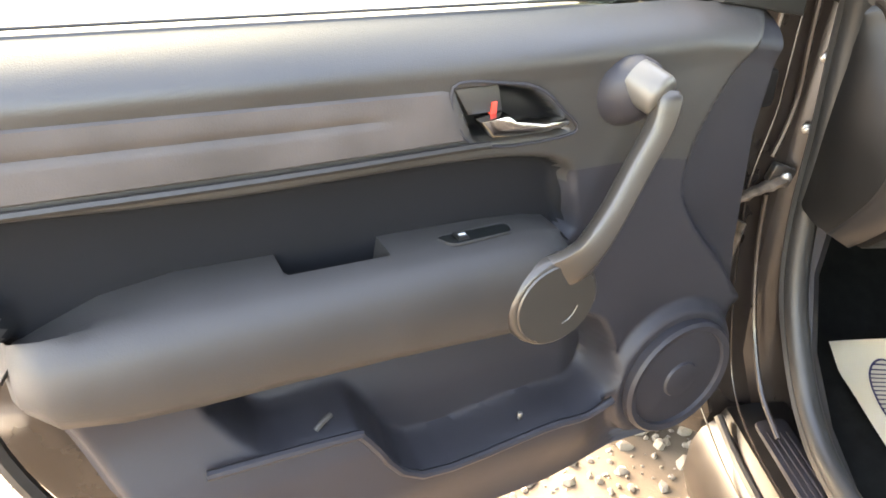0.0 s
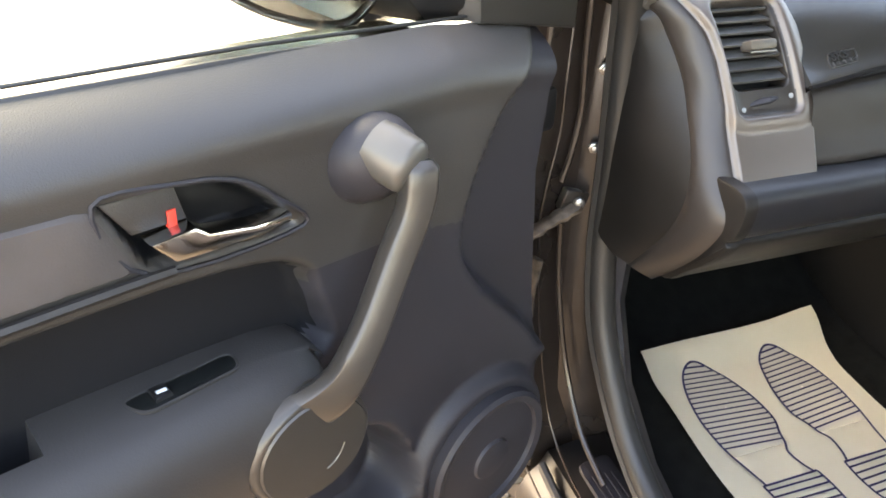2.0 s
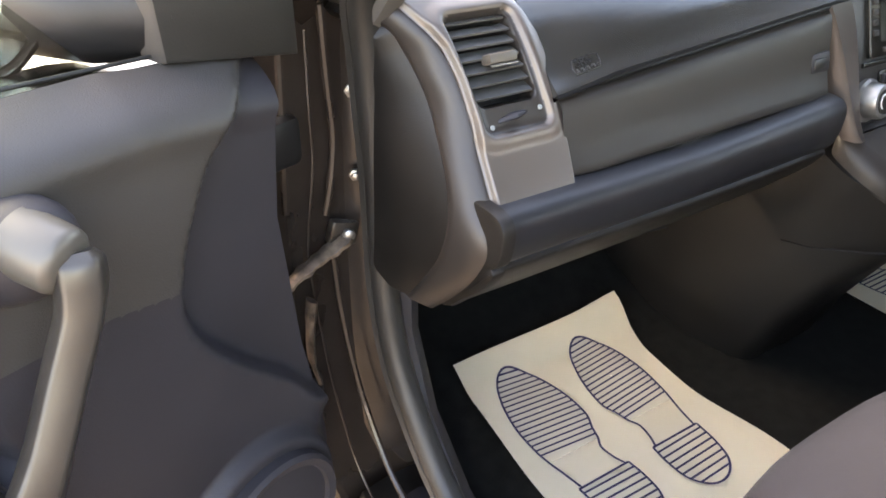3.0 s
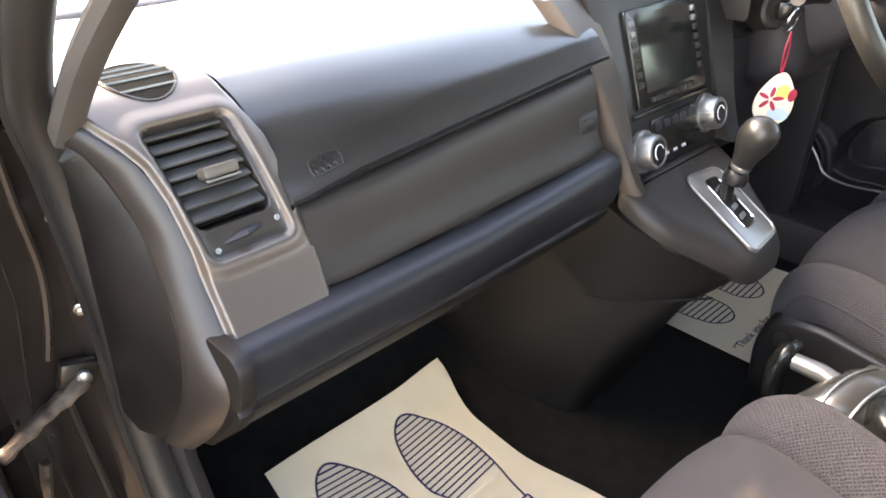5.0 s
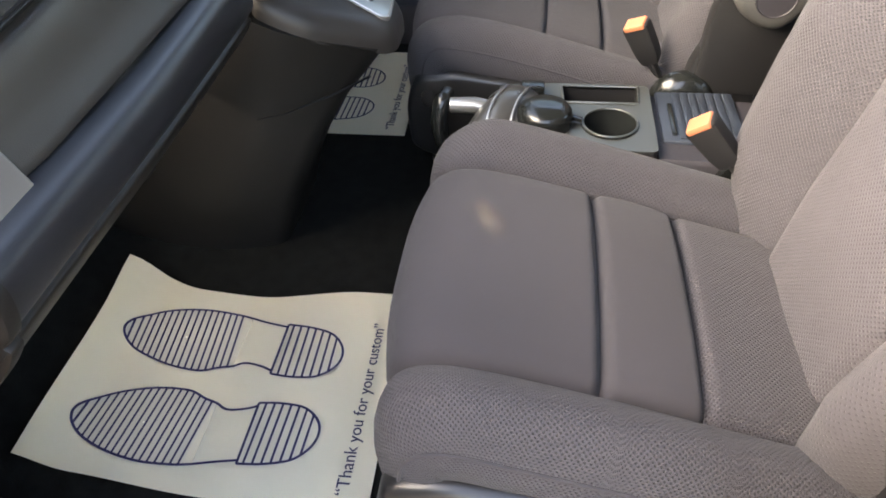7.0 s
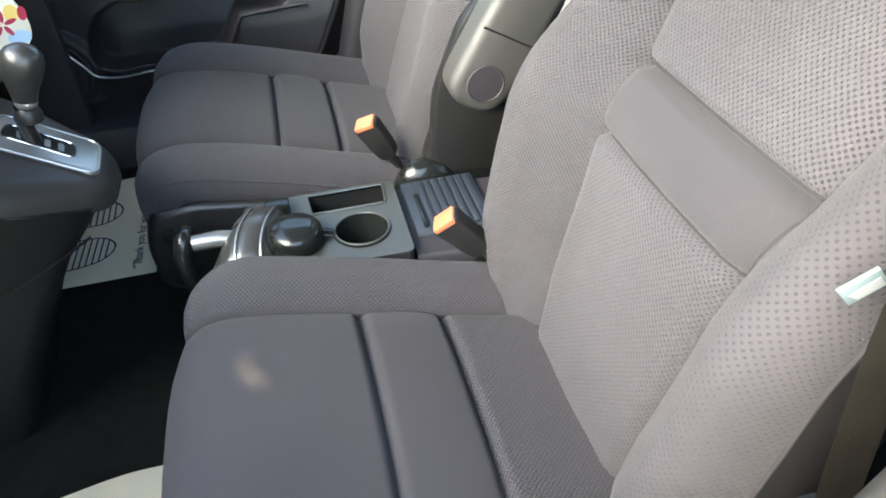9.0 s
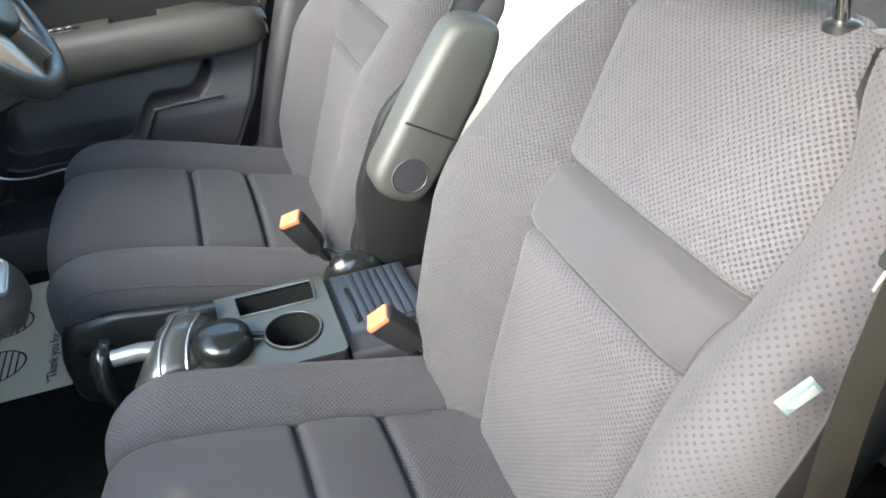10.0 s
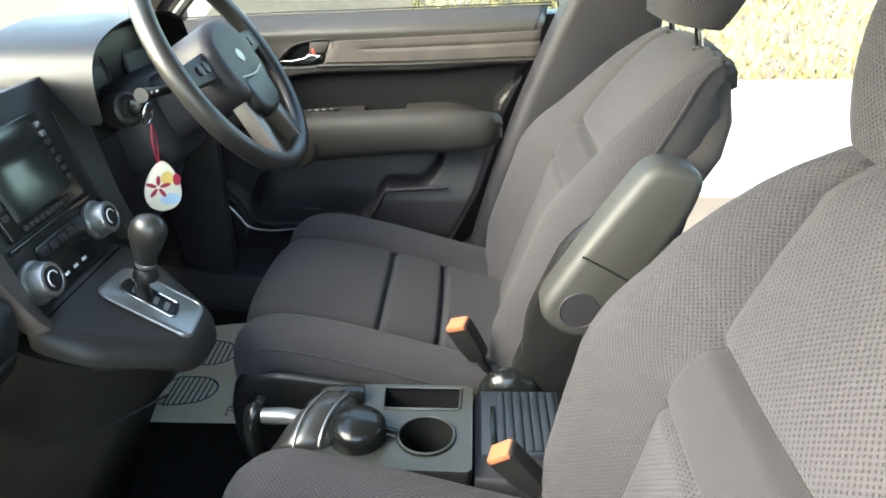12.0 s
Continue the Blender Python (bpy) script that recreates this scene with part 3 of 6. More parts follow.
    # pressed edges of the doorway
    edges = (
             [(-0.764, 0.745, 1.08), (-0.767, 0.742, 1.0), (-0.768, 0.742, 0.945), (-0.781, 0.740, 0.864), (-0.782, 0.738, 0.82), (-0.775, 0.730, 0.70), (-0.770, 0.715, 0.63), (-0.762, 0.695, 0.556), (-0.757, 0.64, 0.510), (-0.758, 0.52, 0.500), (-0.760, 0.2, 0.499), (-0.760, -0.1, 0.499)],
             [(-0.80, 0.69, 0.50), (-0.789, 0.60, 0.458), (-0.787, 0.45, 0.452), (-0.787, 0.1, 0.452), (-0.787, -0.2, 0.452)])
    ridges = ([(-0.746, 0.748, 1.10), (-0.744, 0.7485, 1.03), (-0.741, 0.7485, 0.97), (-0.748, 0.747, 0.92), (-0.757, 0.746, 0.885)],
              [(-0.752, 0.745, 0.83), (-0.748, 0.742, 0.76), (-0.744, 0.728, 0.69), (-0.738, 0.705, 0.62), (-0.732, 0.66, 0.552), (-0.728, 0.60, 0.520)],
              [(-0.790, 0.744, 1.07), (-0.796, 0.742, 0.98), (-0.801, 0.742, 0.90)])
    for e in ridges:
        part("pressed_ridge", tube(spline(e, 4), 0.0042, 8), PAINT, car, "glossy pressed ridge of the painted pillar")
    for e in edges:
        part("doorway_edge", tube(spline(e, 4), 0.0016, 6), PAINT, car, "worn bright edge of the painted doorway")
    part("sill_seal", tube(spline([(-0.775, 0.68, 0.49), (-0.772, 0.60, 0.470), (-0.771, 0.4, 0.466), (-0.771, -0.2, 0.466)], 4), 0.007, 7), RUBBER, car)
    for z in (0.98, 0.66):
        part("hinge", box((-0.805, 0.735, z), (0.05, 0.022, 0.05), 0.008, rot=(0, 0, 20)), BLACK, car)

    # kick panel and ribbed step plate
    sec = [(-0.688, 0.715, 0.80), (-0.672, 0.705, 0.78), (-0.645, 0.735, 0.78), (-0.635, 0.80, 0.80)]
    rows = []
    for k, (z, dy, dx) in enumerate(((0.84, 0.0, 0.0), (0.72, 0.0, 0.0), (0.62, -0.045, 0.0), (0.55, -0.12, 0.0), (0.515, -0.20, 0.0), (0.508, -0.32, 0.0), (0.506, -0.6, 0.0), (0.506, -0.85, 0.0))):
        rows.append([(-0.686, 0.715 + dy, z - 0.004), (-0.672, 0.712 + dy, z), (-0.655, 0.725 + dy * 1.05, z - 0.012), (-0.640, 0.78 + dy * 1.2, z - 0.05), (-0.632, 0.90 + dy * 1.2, z - 0.12)])
    bm = bmesh.new()
    grid(bm, rows)
    part("kick_panel", bm, PLASTIC_LOW, car, "dark plastic kick panel")
    bm = slab(rounded([(-0.745, 0.02), (-0.690, 0.02), (-0.685, 0.662), (-0.735, 0.655)], 0.012), lambda x, y, d: Vector((x, y, 0.497 + d)), 0.0, 0.005, 0.002)
    for k in range(5):
        x = -0.734 + k * 0.0095
        box((x, 0.33, 0.5028), (0.003, 0.60, 0.0022), 0.0, bm=bm)
    part("step_plate", bm, PLASTIC_LOW, car, "ribbed dark plastic step plate")
    return car


def build_wheels():
    """Four road wheels under the body, each tyre with its rim, spokes and nut cap."""
    w = thing("road_wheel", (-0.74, 1.46, 0.345), "black tyre on a silver alloy rim under the car", "wheel", "road wheels")
    m = Matrix.Translation((-0.74, 1.46, 0.345)) @ pose(0, 0, 0, 0, -90, 0)
    part("tyre", lathe([(0.215, -0.10), (0.30, -0.108), (0.333, -0.095), (0.343, -0.06), (0.345, 0.0), (0.343, 0.06), (0.333, 0.095), (0.30, 0.108), (0.222, 0.10), (0.215, 0.085)], m, 40), RUBBER, w, "black rubber tyre")
    rim = part("rim", lathe([(0.218, 0.088), (0.216, 0.096), (0.205, 0.094), (0.198, 0.03), (0.19, -0.09)], m, 40, cap=False), SILVER_COOL, w, "silver alloy rim")
    for k in range(5):
        a = 2 * math.pi * k / 5
        part("spoke", tube([m @ Vector((r * math.cos(a), r * math.sin(a), h)) for r, h in ((0.03, 0.082), (0.12, 0.086), (0.205, 0.072))], [0.030, 0.020, 0.026], 8, flat=0.5), SILVER_COOL, rim)
    part("hub_cap", lathe([(0.05, 0.05), (0.05, 0.082), (0.035, 0.092), (0.004, 0.094)], m, 20), SILVER_COOL, rim)
    copy_thing(w, Matrix.Translation((-0.74, -1.30, 0.345)))
    for y in (1.46, -1.30):
        copy_thing(w, Matrix.Translation((0.74, y, 0.345)) @ pose(0, 0, 0, 0, 0, 180))


def build_rear_door():
    d = thing("rear_door", (-0.80, -0.60, 0.50), "closed dark brown rear passenger door with a window", "car door")
    shape = rounded([(-0.36, 0.47), (-0.36, 1.08), (-1.08, 1.10), (-1.08, 0.80), (-0.95, 0.60), (-0.88, 0.47)], 0.04)
    part("door_shell", slab(shape, lambda y, z, h: Vector((-0.78 - h, y, z)), 0.0, 0.05, 0.015, seg=3), PAINT, d)
    part("window_pane", slab([(-0.38, 1.08), (-1.06, 1.10), (-1.04, 1.40), (-0.40, 1.46)], lambda y, z, h: Vector((-0.80 + 0.24 * max(0, z - 1.08) + h, y, z)), 0.0, 0.004), GLASS, d, "clear side window")
    part("pull_handle", box((-0.842, -0.46, 0.96), (0.03, 0.14, 0.03), 0.010, 3), PAINT, d)


build_body()
build_wheels()
build_rear_door()


# ---- front doors ----
BELT = [(0.0, 1.080), (0.06, 1.092), (0.15, 1.105), (0.34, 1.108), (0.57, 1.115), (0.95, 1.126)]
BOWL = [(0.437, 1.060), (0.385, 1.058), (0.350, 1.049), (0.325, 1.029), (0.306, 1.000), (0.414, 1.005)]
STRIP = [(0.885, 1.006), (0.635, 0.995), (0.438, 0.991), (0.345, 0.982), (0.306, 0.965), (0.297, 0.935), (0.30, 0.88), (0.45, 0.86), (0.79, 0.87), (0.81, 0.93)]
POCKET = [(0.668, 0.83), (0.37, 0.80), (0.262, 0.778), (0.225, 0.742), (0.208, 0.690), (0.222, 0.655), (0.262, 0.644), (0.320, 0.648), (0.478, 0.646), (0.536, 0.722), (0.558, 0.734), (0.640, 0.740)]
NOSE = [(0.014, 1.088), (0.060, 1.072), (0.098, 1.040), (0.124, 1.000), (0.140, 0.962), (0.146, 0.930), (0.138, 0.893), (0.105, 0.845), (0.050, 0.785), (0.012, 0.735), (-0.05, 0.72), (-0.05, 1.09)]
TONE = [(0.10, 0.946), (0.147, 0.946), (0.203, 0.957), (0.31, 0.960)]
FRONT_EDGE = [(0.53, 0.30), (0.55, 0.16), (0.575, 0.065), (0.60, 0.020), (0.65, 0.0), (0.72, 0.004), (0.80, 0.018), (0.95, 0.030), (1.04, 0.020), (1.09, 0.0), (1.2, 0.0)]
REAR_EDGE = [(0.50, 0.66), (0.60, 0.705), (0.73, 0.770), (0.80, 0.795), (0.90, 0.822), (1.0, 0.875), (1.14, 0.92)]

ROUND = lambda pts: [(p.x, p.y) for p in spline([(a, z, 0) for a, z in pts], 4, True)]
STRIP, POCKET, NOSE = ROUND(STRIP), ROUND(POCKET), ROUND(NOSE)


def build_door(name, f, label, inside_only):
    """A front door; f(a, b, z): a from the hinge to the free edge, b into the cabin."""
    door = thing(name, f(0.0, 0.0, 0.55), label, "car door")
    V = lambda a, b, z: Vector(f(a, b, z))

    def depth(a, z):
        zt = curve1(BELT, a)
        b = 0.0
        d = zt - z
        if d < 0.042:
            b -= 0.048 * (1 - d / 0.042) ** 2
        b -= 0.004 * smooth01(d, 0.03, 0.06)
        b -= 0.028 * smooth01(-poly_distance(STRIP, a, z), -0.003, 0.012)
        b += 0.026 * smooth01(0.80 - z, 0.0, 0.10) * smooth01(a, 0.19, 0.27)
        b -= 0.022 * smooth01(0.64 - z, 0.0, 0.10) * smooth01(a, 0.19, 0.27)
        b -= 0.062 * smooth01(-poly_distance(POCKET, a, z), -0.002, 0.016)
        b -= 0.028 * smooth01(-poly_distance(BOWL, a, z), 0.0, 0.010)
        b -= 0.022 * smooth01(-poly_distance(NOSE, a, z), -0.004, 0.010)
        r = math.hypot(a - 0.118, z - 0.652)
        b += 0.016 * smooth01(0.105 - r, 0.0, 0.014)
        b -= 0.018 * smooth01(0.030 - (a - curve1(FRONT_EDGE, z)), 0.0, 0.03) * smooth01(0.74 - z, 0, 0.05)
        b -= 0.03 * smooth01(0.02 - (curve1(REAR_EDGE, z) - a), 0.0, 0.02)
        return b

    nu, nv = 190, 165
    rows, tag = [], []
    for j in range(nv + 1):
        v = j / nv
        row, tg = [], []
        for i in range(nu + 1):
            u = i / nu
            a = 0.45
            for _ in range(3):
                z0, z1 = 0.535 + 0.04 * smooth01(0.30 - a, 0, 0.25), curve1(BELT, a)
                z = z0 + (z1 - z0) * v
                a0, a1 = curve1(FRONT_EDGE, z), curve1(REAR_EDGE, z)
                a = a0 + (a1 - a0) * u
            if abs(z - curve1(TONE, a)) < (z1 - z0) / nv / 2 and a < 0.31:
                z = curve1(TONE, a)
            if a < 0.17 and z > 0.72 and 0 < i < nu and 0 < j < nv:
                a, z = snap(NOSE, a, z, 0.0021)
            row.append(V(a, depth(a, z), z))
            tg.append((a, z))
        rows.append(row)
        tag.append(tg)

    def slot(i, j):
        a, z = tag[i][j]
        if poly_distance(BOWL, a, z) < -0.004:
            return 2
        if poly_distance(STRIP, a, z) < -0.004 and z > 0.88:
            return 1
        # nose recess: its shade painted with the darker plastic; below TONE a real two-tone
        if poly_distance(NOSE, a + 0.5 * (tag[i][j + 1][0] - a), z + 0.5 * (tag[i + 1][j][1] - z)) < 0 or (z < curve1(TONE, a) - 1e-5 and (a < 0.30 or z < 0.86)):
            return 3
        return 0

    bm = bmesh.new()
    grid(bm, rows, mat=slot)
    part("door_panel", bm, [PLASTIC, INSERT_DARK, BLACK, PLASTIC_LOW], door, "dark grey moulded plastic door panel", 60)

    # inlay with a shallow pressed line
    ta = [(0.436, 1.0595, 1.0085), (0.60, 1.067, 1.0105), (0.78, 1.0755, 1.0165), (0.895, 1.082, 1.021)]
    rows = []
    for i in range(41):
        a = 0.436 + (0.895 - 0.436) * i / 40
        zt, zb = curve1([(p[0], p[1]) for p in ta], a), curve1([(p[0], p[2]) for p in ta], a)
        row = []
        for k in range(15):
            t = k / 14
            z = zb + (zt - zb) * t
            aa = a - 0.020 * (1 - t) * (1 - i / 40)
            edge = min(t, 1 - t, i / 40 * 6, (40 - i) / 40 * 6)
            b = 0.006 * smooth01(edge, 0, 0.08) - 0.0035 * math.exp(-((t - 0.58) / 0.06) ** 2) * smooth01(i / 40, 0.12, 0.2)
            row.append(V(aa, b - 0.006, z))
        rows.append(row)
    bm = bmesh.new()
    grid(bm, rows)
    part("inlay", bm, INSERT_TAUPE, door, "taupe brushed inlay with a pressed line")
    rim = [V(a, 0.001, zb - 0.003) for a, zt, zb in [(0.40, 0, 1.0075)] + ta]
    part("inlay_edge", tube(spline(rim, 5), 0.0035, 6), PLASTIC_TAUPE, door)

    # inner release: bezel, lever, lock tab
    part("release_bezel", tube([V(a, -0.003, z) for a, z in [tuple(p) for p in spline(BOWL, 5, True)]], 0.0017, 6, True), PLASTIC_LOW, door)
    lever = [(0.413, 1.029), (0.400, 1.012), (0.375, 1.010), (0.340, 1.009), (0.318, 1.012), (0.318, 1.017), (0.345, 1.018), (0.376, 1.024), (0.384, 1.031)]
    part("release_lever", slab(lever, lambda a, z, d: V(a, d, z), -0.010, 0.006, 0.003), CHROME, door, "chrome door release lever")
    part("lever_pocket", slab([(0.433, 1.057), (0.388, 1.056), (0.383, 1.031), (0.418, 1.031)], lambda a, z, d: V(a, d, z), -0.030, -0.008, 0.003), PLASTIC, door)
    part("lock_tab", slab([(0.3965, 1.030), (0.3905, 1.030), (0.3900, 1.041), (0.3955, 1.041)], lambda a, z, d: V(a, d, z), -0.012, -0.0062, 0.001), RED, door, "red lock marker")

    # armrest
    rings = []
    for a, zt, zb, front, soft in ((0.818, 0.896, 0.868, -0.016, 0.6), (0.808, 0.910, 0.845, 0.018, 0.9), (0.785, 0.919, 0.836, 0.038, 1.0), (0.74, 0.924, 0.832, 0.046, 1), (0.68, 0.924, 0.829, 0.049, 1), (0.60, 0.920, 0.826, 0.049, 1), (0.597, 0.920, 0.826, 0.049, 1), (0.590, 0.9195, 0.825, 0.049, 1), (0.507, 0.9165, 0.819, 0.047, 1), (0.500, 0.916, 0.818, 0.047, 1), (0.45, 0.914, 0.813, 0.045, 1), (0.39, 0.911, 0.806, 0.043, 1), (0.345, 0.907, 0.803, 0.040, 1), (0.315, 0.900, 0.806, 0.030, 0.9), (0.302, 0.885, 0.815, 0.005, 0.6)):
        drop = 0.042 * smooth01(a, 0.500, 0.505) * (1 - smooth01(a, 0.592, 0.597))
        drop += 0.020 * smooth01(a, 0.70, 0.80)
        sec = [(-0.034, zt + 0.002 - drop), (0.000, zt + 0.001 - drop), (0.004, zt - 0.013 * smooth01(a, 0.70, 0.80)), (front - 0.026, zt - 0.003), (front - 0.010, zt - 0.010), (front - 0.002, zt - 0.024), (front, zt - 0.045), (front - 0.004, zb + 0.020), (front - 0.012, zb + 0.006), (front - 0.026, zb), (-0.034, zb - 0.006)]
        rings.append([V(a, b, z) for b, z in sec])
    fine = []
    for k in range(len(rings) - 1):
        for t in (0, 0.5):
            fine.append([p.lerp(q, t) for p, q in zip(rings[k], rings[k + 1])])
    fine.append(rings[-1])
    part("armrest", loft(fine), ARM_VINYL, door, "padded dark grey armrest", 50)
    top = lambda a, b, d: V(a, b, curve1([(0.3, 0.9045), (0.345, 0.9075), (0.6, 0.9205), (0.8, 0.925)], a) + d)
    part("pull_pocket", slab([(0.506, -0.033), (0.506, -0.001), (0.591, -0.001), (0.591, -0.033)], top, -0.0405, -0.036), BLACK, door, "dark floor of the pull pocket in the armrest")
    sw = rounded([(0.368, -0.017), (0.370, 0.003), (0.440, 0.009), (0.450, -0.011)], 0.0085)
    part("switch_plate", slab(sw, top, 0.0, 0.003, 0.0015), BLACK_GLOSS, door, "glossy black window switch plate")
    part("switch_rim", tube([top(a, b, 0.002) for a, b in sw], 0.0014, 5, True), ARM_VINYL, door)
    for k in range(4 if inside_only else 1):
        a = 0.425 - 0.017 * k
        bm = slab([(a - 0.006, -0.010), (a + 0.006, -0.010), (a + 0.006, 0.004), (a - 0.006, 0.003)], top, 0.002, 0.006, 0.002)
        sw_ob = part("window_switch", bm, BLACK, door)
        part("switch_mark", slab([(a - 0.004, -0.004), (a + 0.003, -0.004), (a + 0.003, -0.001), (a - 0.004, -0.001)], top, 0.0058, 0.0064), WHITE, sw_ob)

    # slanting grab handle
    base = [(-0.004, 0.036), (0.004, 0.0350), (0.012, 0.0325), (0.020, 0.0285), (0.027, 0.0225), (0.031, 0.012), (0.032, 0.003)]
    rings = []
    for h, r in base:
        c = V(0.247 - 0.1 * h, h - 0.004, 1.034 + 0.25 * h)
        e = (V(1, 0, 0) - V(0, 0, 0)).normalized()
        rings.append([c + (e * math.cos(t) + Vector((0, 0, 1)) * math.sin(t)) * r for t in [2 * math.pi * k / 20 for k in range(20)]])
    part("handle_boss", loft(rings), PLASTIC_LOW, door, "dark grey round handle mount", 60)
    arm = spline([V(0.234, 0.040, 1.044), V(0.236, 0.043, 1.034), V(0.239, 0.0445, 1.022), V(0.2465, 0.0455, 1.004), V(0.262, 0.046, 0.976), V(0.290, 0.050, 0.930), V(0.312, 0.050, 0.898), V(0.330, 0.038, 0.874), V(0.346, 0.012, 0.852)], 5)
    n = len(arm)
    e, up = (V(1, 0, 0) - V(0, 0, 0)).normalized(), (V(0, 1, 0) - V(0, 0, 0)).normalized()
    rings = []
    for k, p in enumerate(arm):
        d = (arm[min(k + 1, n - 1)] - arm[max(k - 1, 0)]).normalized()
        w = d.cross(up)
        w = w.normalized() if w.length > 0.2 else e
        o = w.cross(d).normalized()
        q = k / (n - 1)
        hw = curve1([(0, 0.010), (0.06, 0.0150), (0.2, 0.0155), (0.35, 0.0140), (0.6, 0.0145), (0.75, 0.0185), (0.85, 0.026), (0.92, 0.034), (1, 0.040)], q)
        th = curve1([(0, 0.008), (0.08, 0.0125), (0.3, 0.013), (0.8, 0.013), (1, 0.012)], q)
        rings.append([p + w * (hw * x) + o * (th * y) for x, y in ((-1, -0.1), (-0.97, 0.15), (-0.30, 0.97), (-0.20, 1.02), (-0.08, 1.0), (0.85, 0.50), (0.97, 0.38), (1, 0.2), (1, -0.4), (0.7, -0.9), (-0.5, -0.9), (-0.95, -0.45))])
    part("grab_handle", loft(rings), HANDLE_GREY, door, "bronze-grey slanting grab handle", 40)
    c0, c1 = V(0.2475, 0.018, 1.046), V(0.236, 0.050, 1.034)
    cm = Matrix.Translation(c0) @ (c1 - c0).to_track_quat("Z", "Y").to_matrix().to_4x4()
    part("handle_cap", lathe([(0.0205, -0.010), (0.0210, 0.0), (0.0205, 0.018), (0.0196, 0.0215), (0.0165, 0.0245), (0.010, 0.0262), (0.002, 0.0267)], cm, 32), HANDLE_CAP, door, "silver-grey rounded handle end", 50)
    rings = []
    for h, r in ((-0.03, 0.044), (0.0, 0.049), (0.022, 0.050), (0.040, 0.0495), (0.0445, 0.048), (0.0462, 0.0455), (0.0462, 0.0445), (0.0480, 0.0435), (0.0485, 0.020), (0.0486, 0.004)):
        c = V(0.352 - 0.22 * h, h, 0.846 - 0.05 * h)
        e = (V(1, 0, 0) - V(0, 0, 0)).normalized()
        rings.append([c + (e * math.cos(t) * 1.04 + Vector((0, 0, 1)) * math.sin(t)) * r for t in [2 * math.pi * k / 28 for k in range(28)]])
    part("handle_disc", loft(rings), HANDLE_GREY, door, "bronze-grey round lower mount of the grab handle", 40)

    tick = []
    for k in range(9):
        t = math.radians(-75 + 60 * k / 8)
        tick.append(V(0.3413, 0.0488, 0.8436) + ((V(1, 0, 0) - V(0, 0, 0)).normalized() * -math.cos(t) + Vector((0, 0, 1)) * math.sin(t)) * 0.024)
    part("disc_groove", tube(tick, 0.0009, 5), HANDLE_CAP, door)

    # speaker
    e = (V(1, 0, 0) - V(0, 0, 0)).normalized()

    def ring(r, b, n=36):
        return [V(0.118, b, 0.652) + (e * math.cos(t) + Vector((0, 0, 1)) * math.sin(t)) * r for t in [2 * math.pi * k / n for k in range(n)]]

    part("speaker_rim", loft([ring(0.083, 0.008), ring(0.083, 0.022), ring(0.079, 0.026), ring(0.071, 0.024), ring(0.069, 0.016)], caps=False), PLASTIC_LOW, door)
    part("speaker_grille", loft([ring(0.072, 0.012), ring(0.071, 0.019), ring(0.04, 0.022), ring(0.026, 0.0225), ring(0.024, 0.0255), ring(0.012, 0.027), ring(0.002, 0.027)]), PLASTIC_LOW, door, "dark round speaker grille")

    # bin lip: bright worn edge of the map pocket
    lip = [(0.690, 0.742), (0.558, 0.733), (0.538, 0.722), (0.478, 0.646), (0.320, 0.648), (0.262, 0.644), (0.224, 0.655)]
    part("bin_lip", tube(spline([V(a, 0.022, z + 0.002) for a, z in lip], 4), 0.005, 8), PLASTIC_LOW, door)
    if not inside_only:
        part("bin_screw", box(V(0.345, 0.004, 0.665), (0.006, 0.006, 0.010), 0.002), STEEL, door)
        part("bin_rib", tube([V(0.584, 0.006, 0.742), V(0.576, 0.004, 0.748), V(0.566, 0.000, 0.750)], 0.003, 8), PLASTIC, door)

    # glass, sail and frame
    sail = [(-0.030, 1.074), (0.099, 1.098), (0.104, 1.20), (0.06, 1.21), (-0.030, 1.16)]
    part("mirror_sail", slab(sail, lambda a, z, d: V(a, d, z), -0.070, -0.042, 0.006), RUBBER, door, "black mirror corner trim")
    part("window_pane", slab([(0.13, 1.09), (0.94, 1.10), (0.94, 1.33), (0.80, 1.47), (0.45, 1.45)], lambda a, z, d: V(a, d - 0.0, z), -0.066, -0.062), GLASS, door, "clear side window")
    part("belt_strip", tube([V(a, -0.050, curve1(BELT, a) - 0.0005) for a in (0.09, 0.3, 0.5, 0.7, 0.92)], 0.0026, 6), RUBBER, door)
    part("belt_lip", tube([V(a, -0.060, curve1(BELT, a) + 0.0045) for a in (0.09, 0.3, 0.5, 0.7, 0.92)], 0.0016, 6), RUBBER, door)
    part("window_frame", tube(spline([V(0.02, -0.07, 1.10), V(0.13, -0.08, 1.20), V(0.42, -0.12, 1.44), V(0.75, -0.14, 1.50), V(0.93, -0.13, 1.42), V(0.955, -0.07, 1.12)], 5), 0.02, 8), BLACK, door)

    # painted shell
    shell = [(-0.012, 0.66), (0.0, 0.61), (0.06, 0.575), (0.20, 0.545), (0.40, 0.525), (0.66, 0.52), (0.74, 0.55), (0.805, 0.63), (0.855, 0.76), (0.885, 0.90), (0.945, 1.05), (0.97, 1.105), (0.5, 1.095), (0.13, 1.085), (-0.005, 1.065), (-0.01, 0.90)]
    part("door_shell", slab(shell, lambda a, z, d: V(a, d, z), -0.15, -0.072, 0.01), PAINT, door, "dark brown painted door shell")
    part("shell_seal", tube(spline([V(a, -0.028, z) for a, z in ((0.40, 0.535), (0.60, 0.53), (0.705, 0.55), (0.782, 0.63), (0.835, 0.76), (0.862, 0.90), (0.92, 1.05))], 5), 0.008, 6), RUBBER, door)
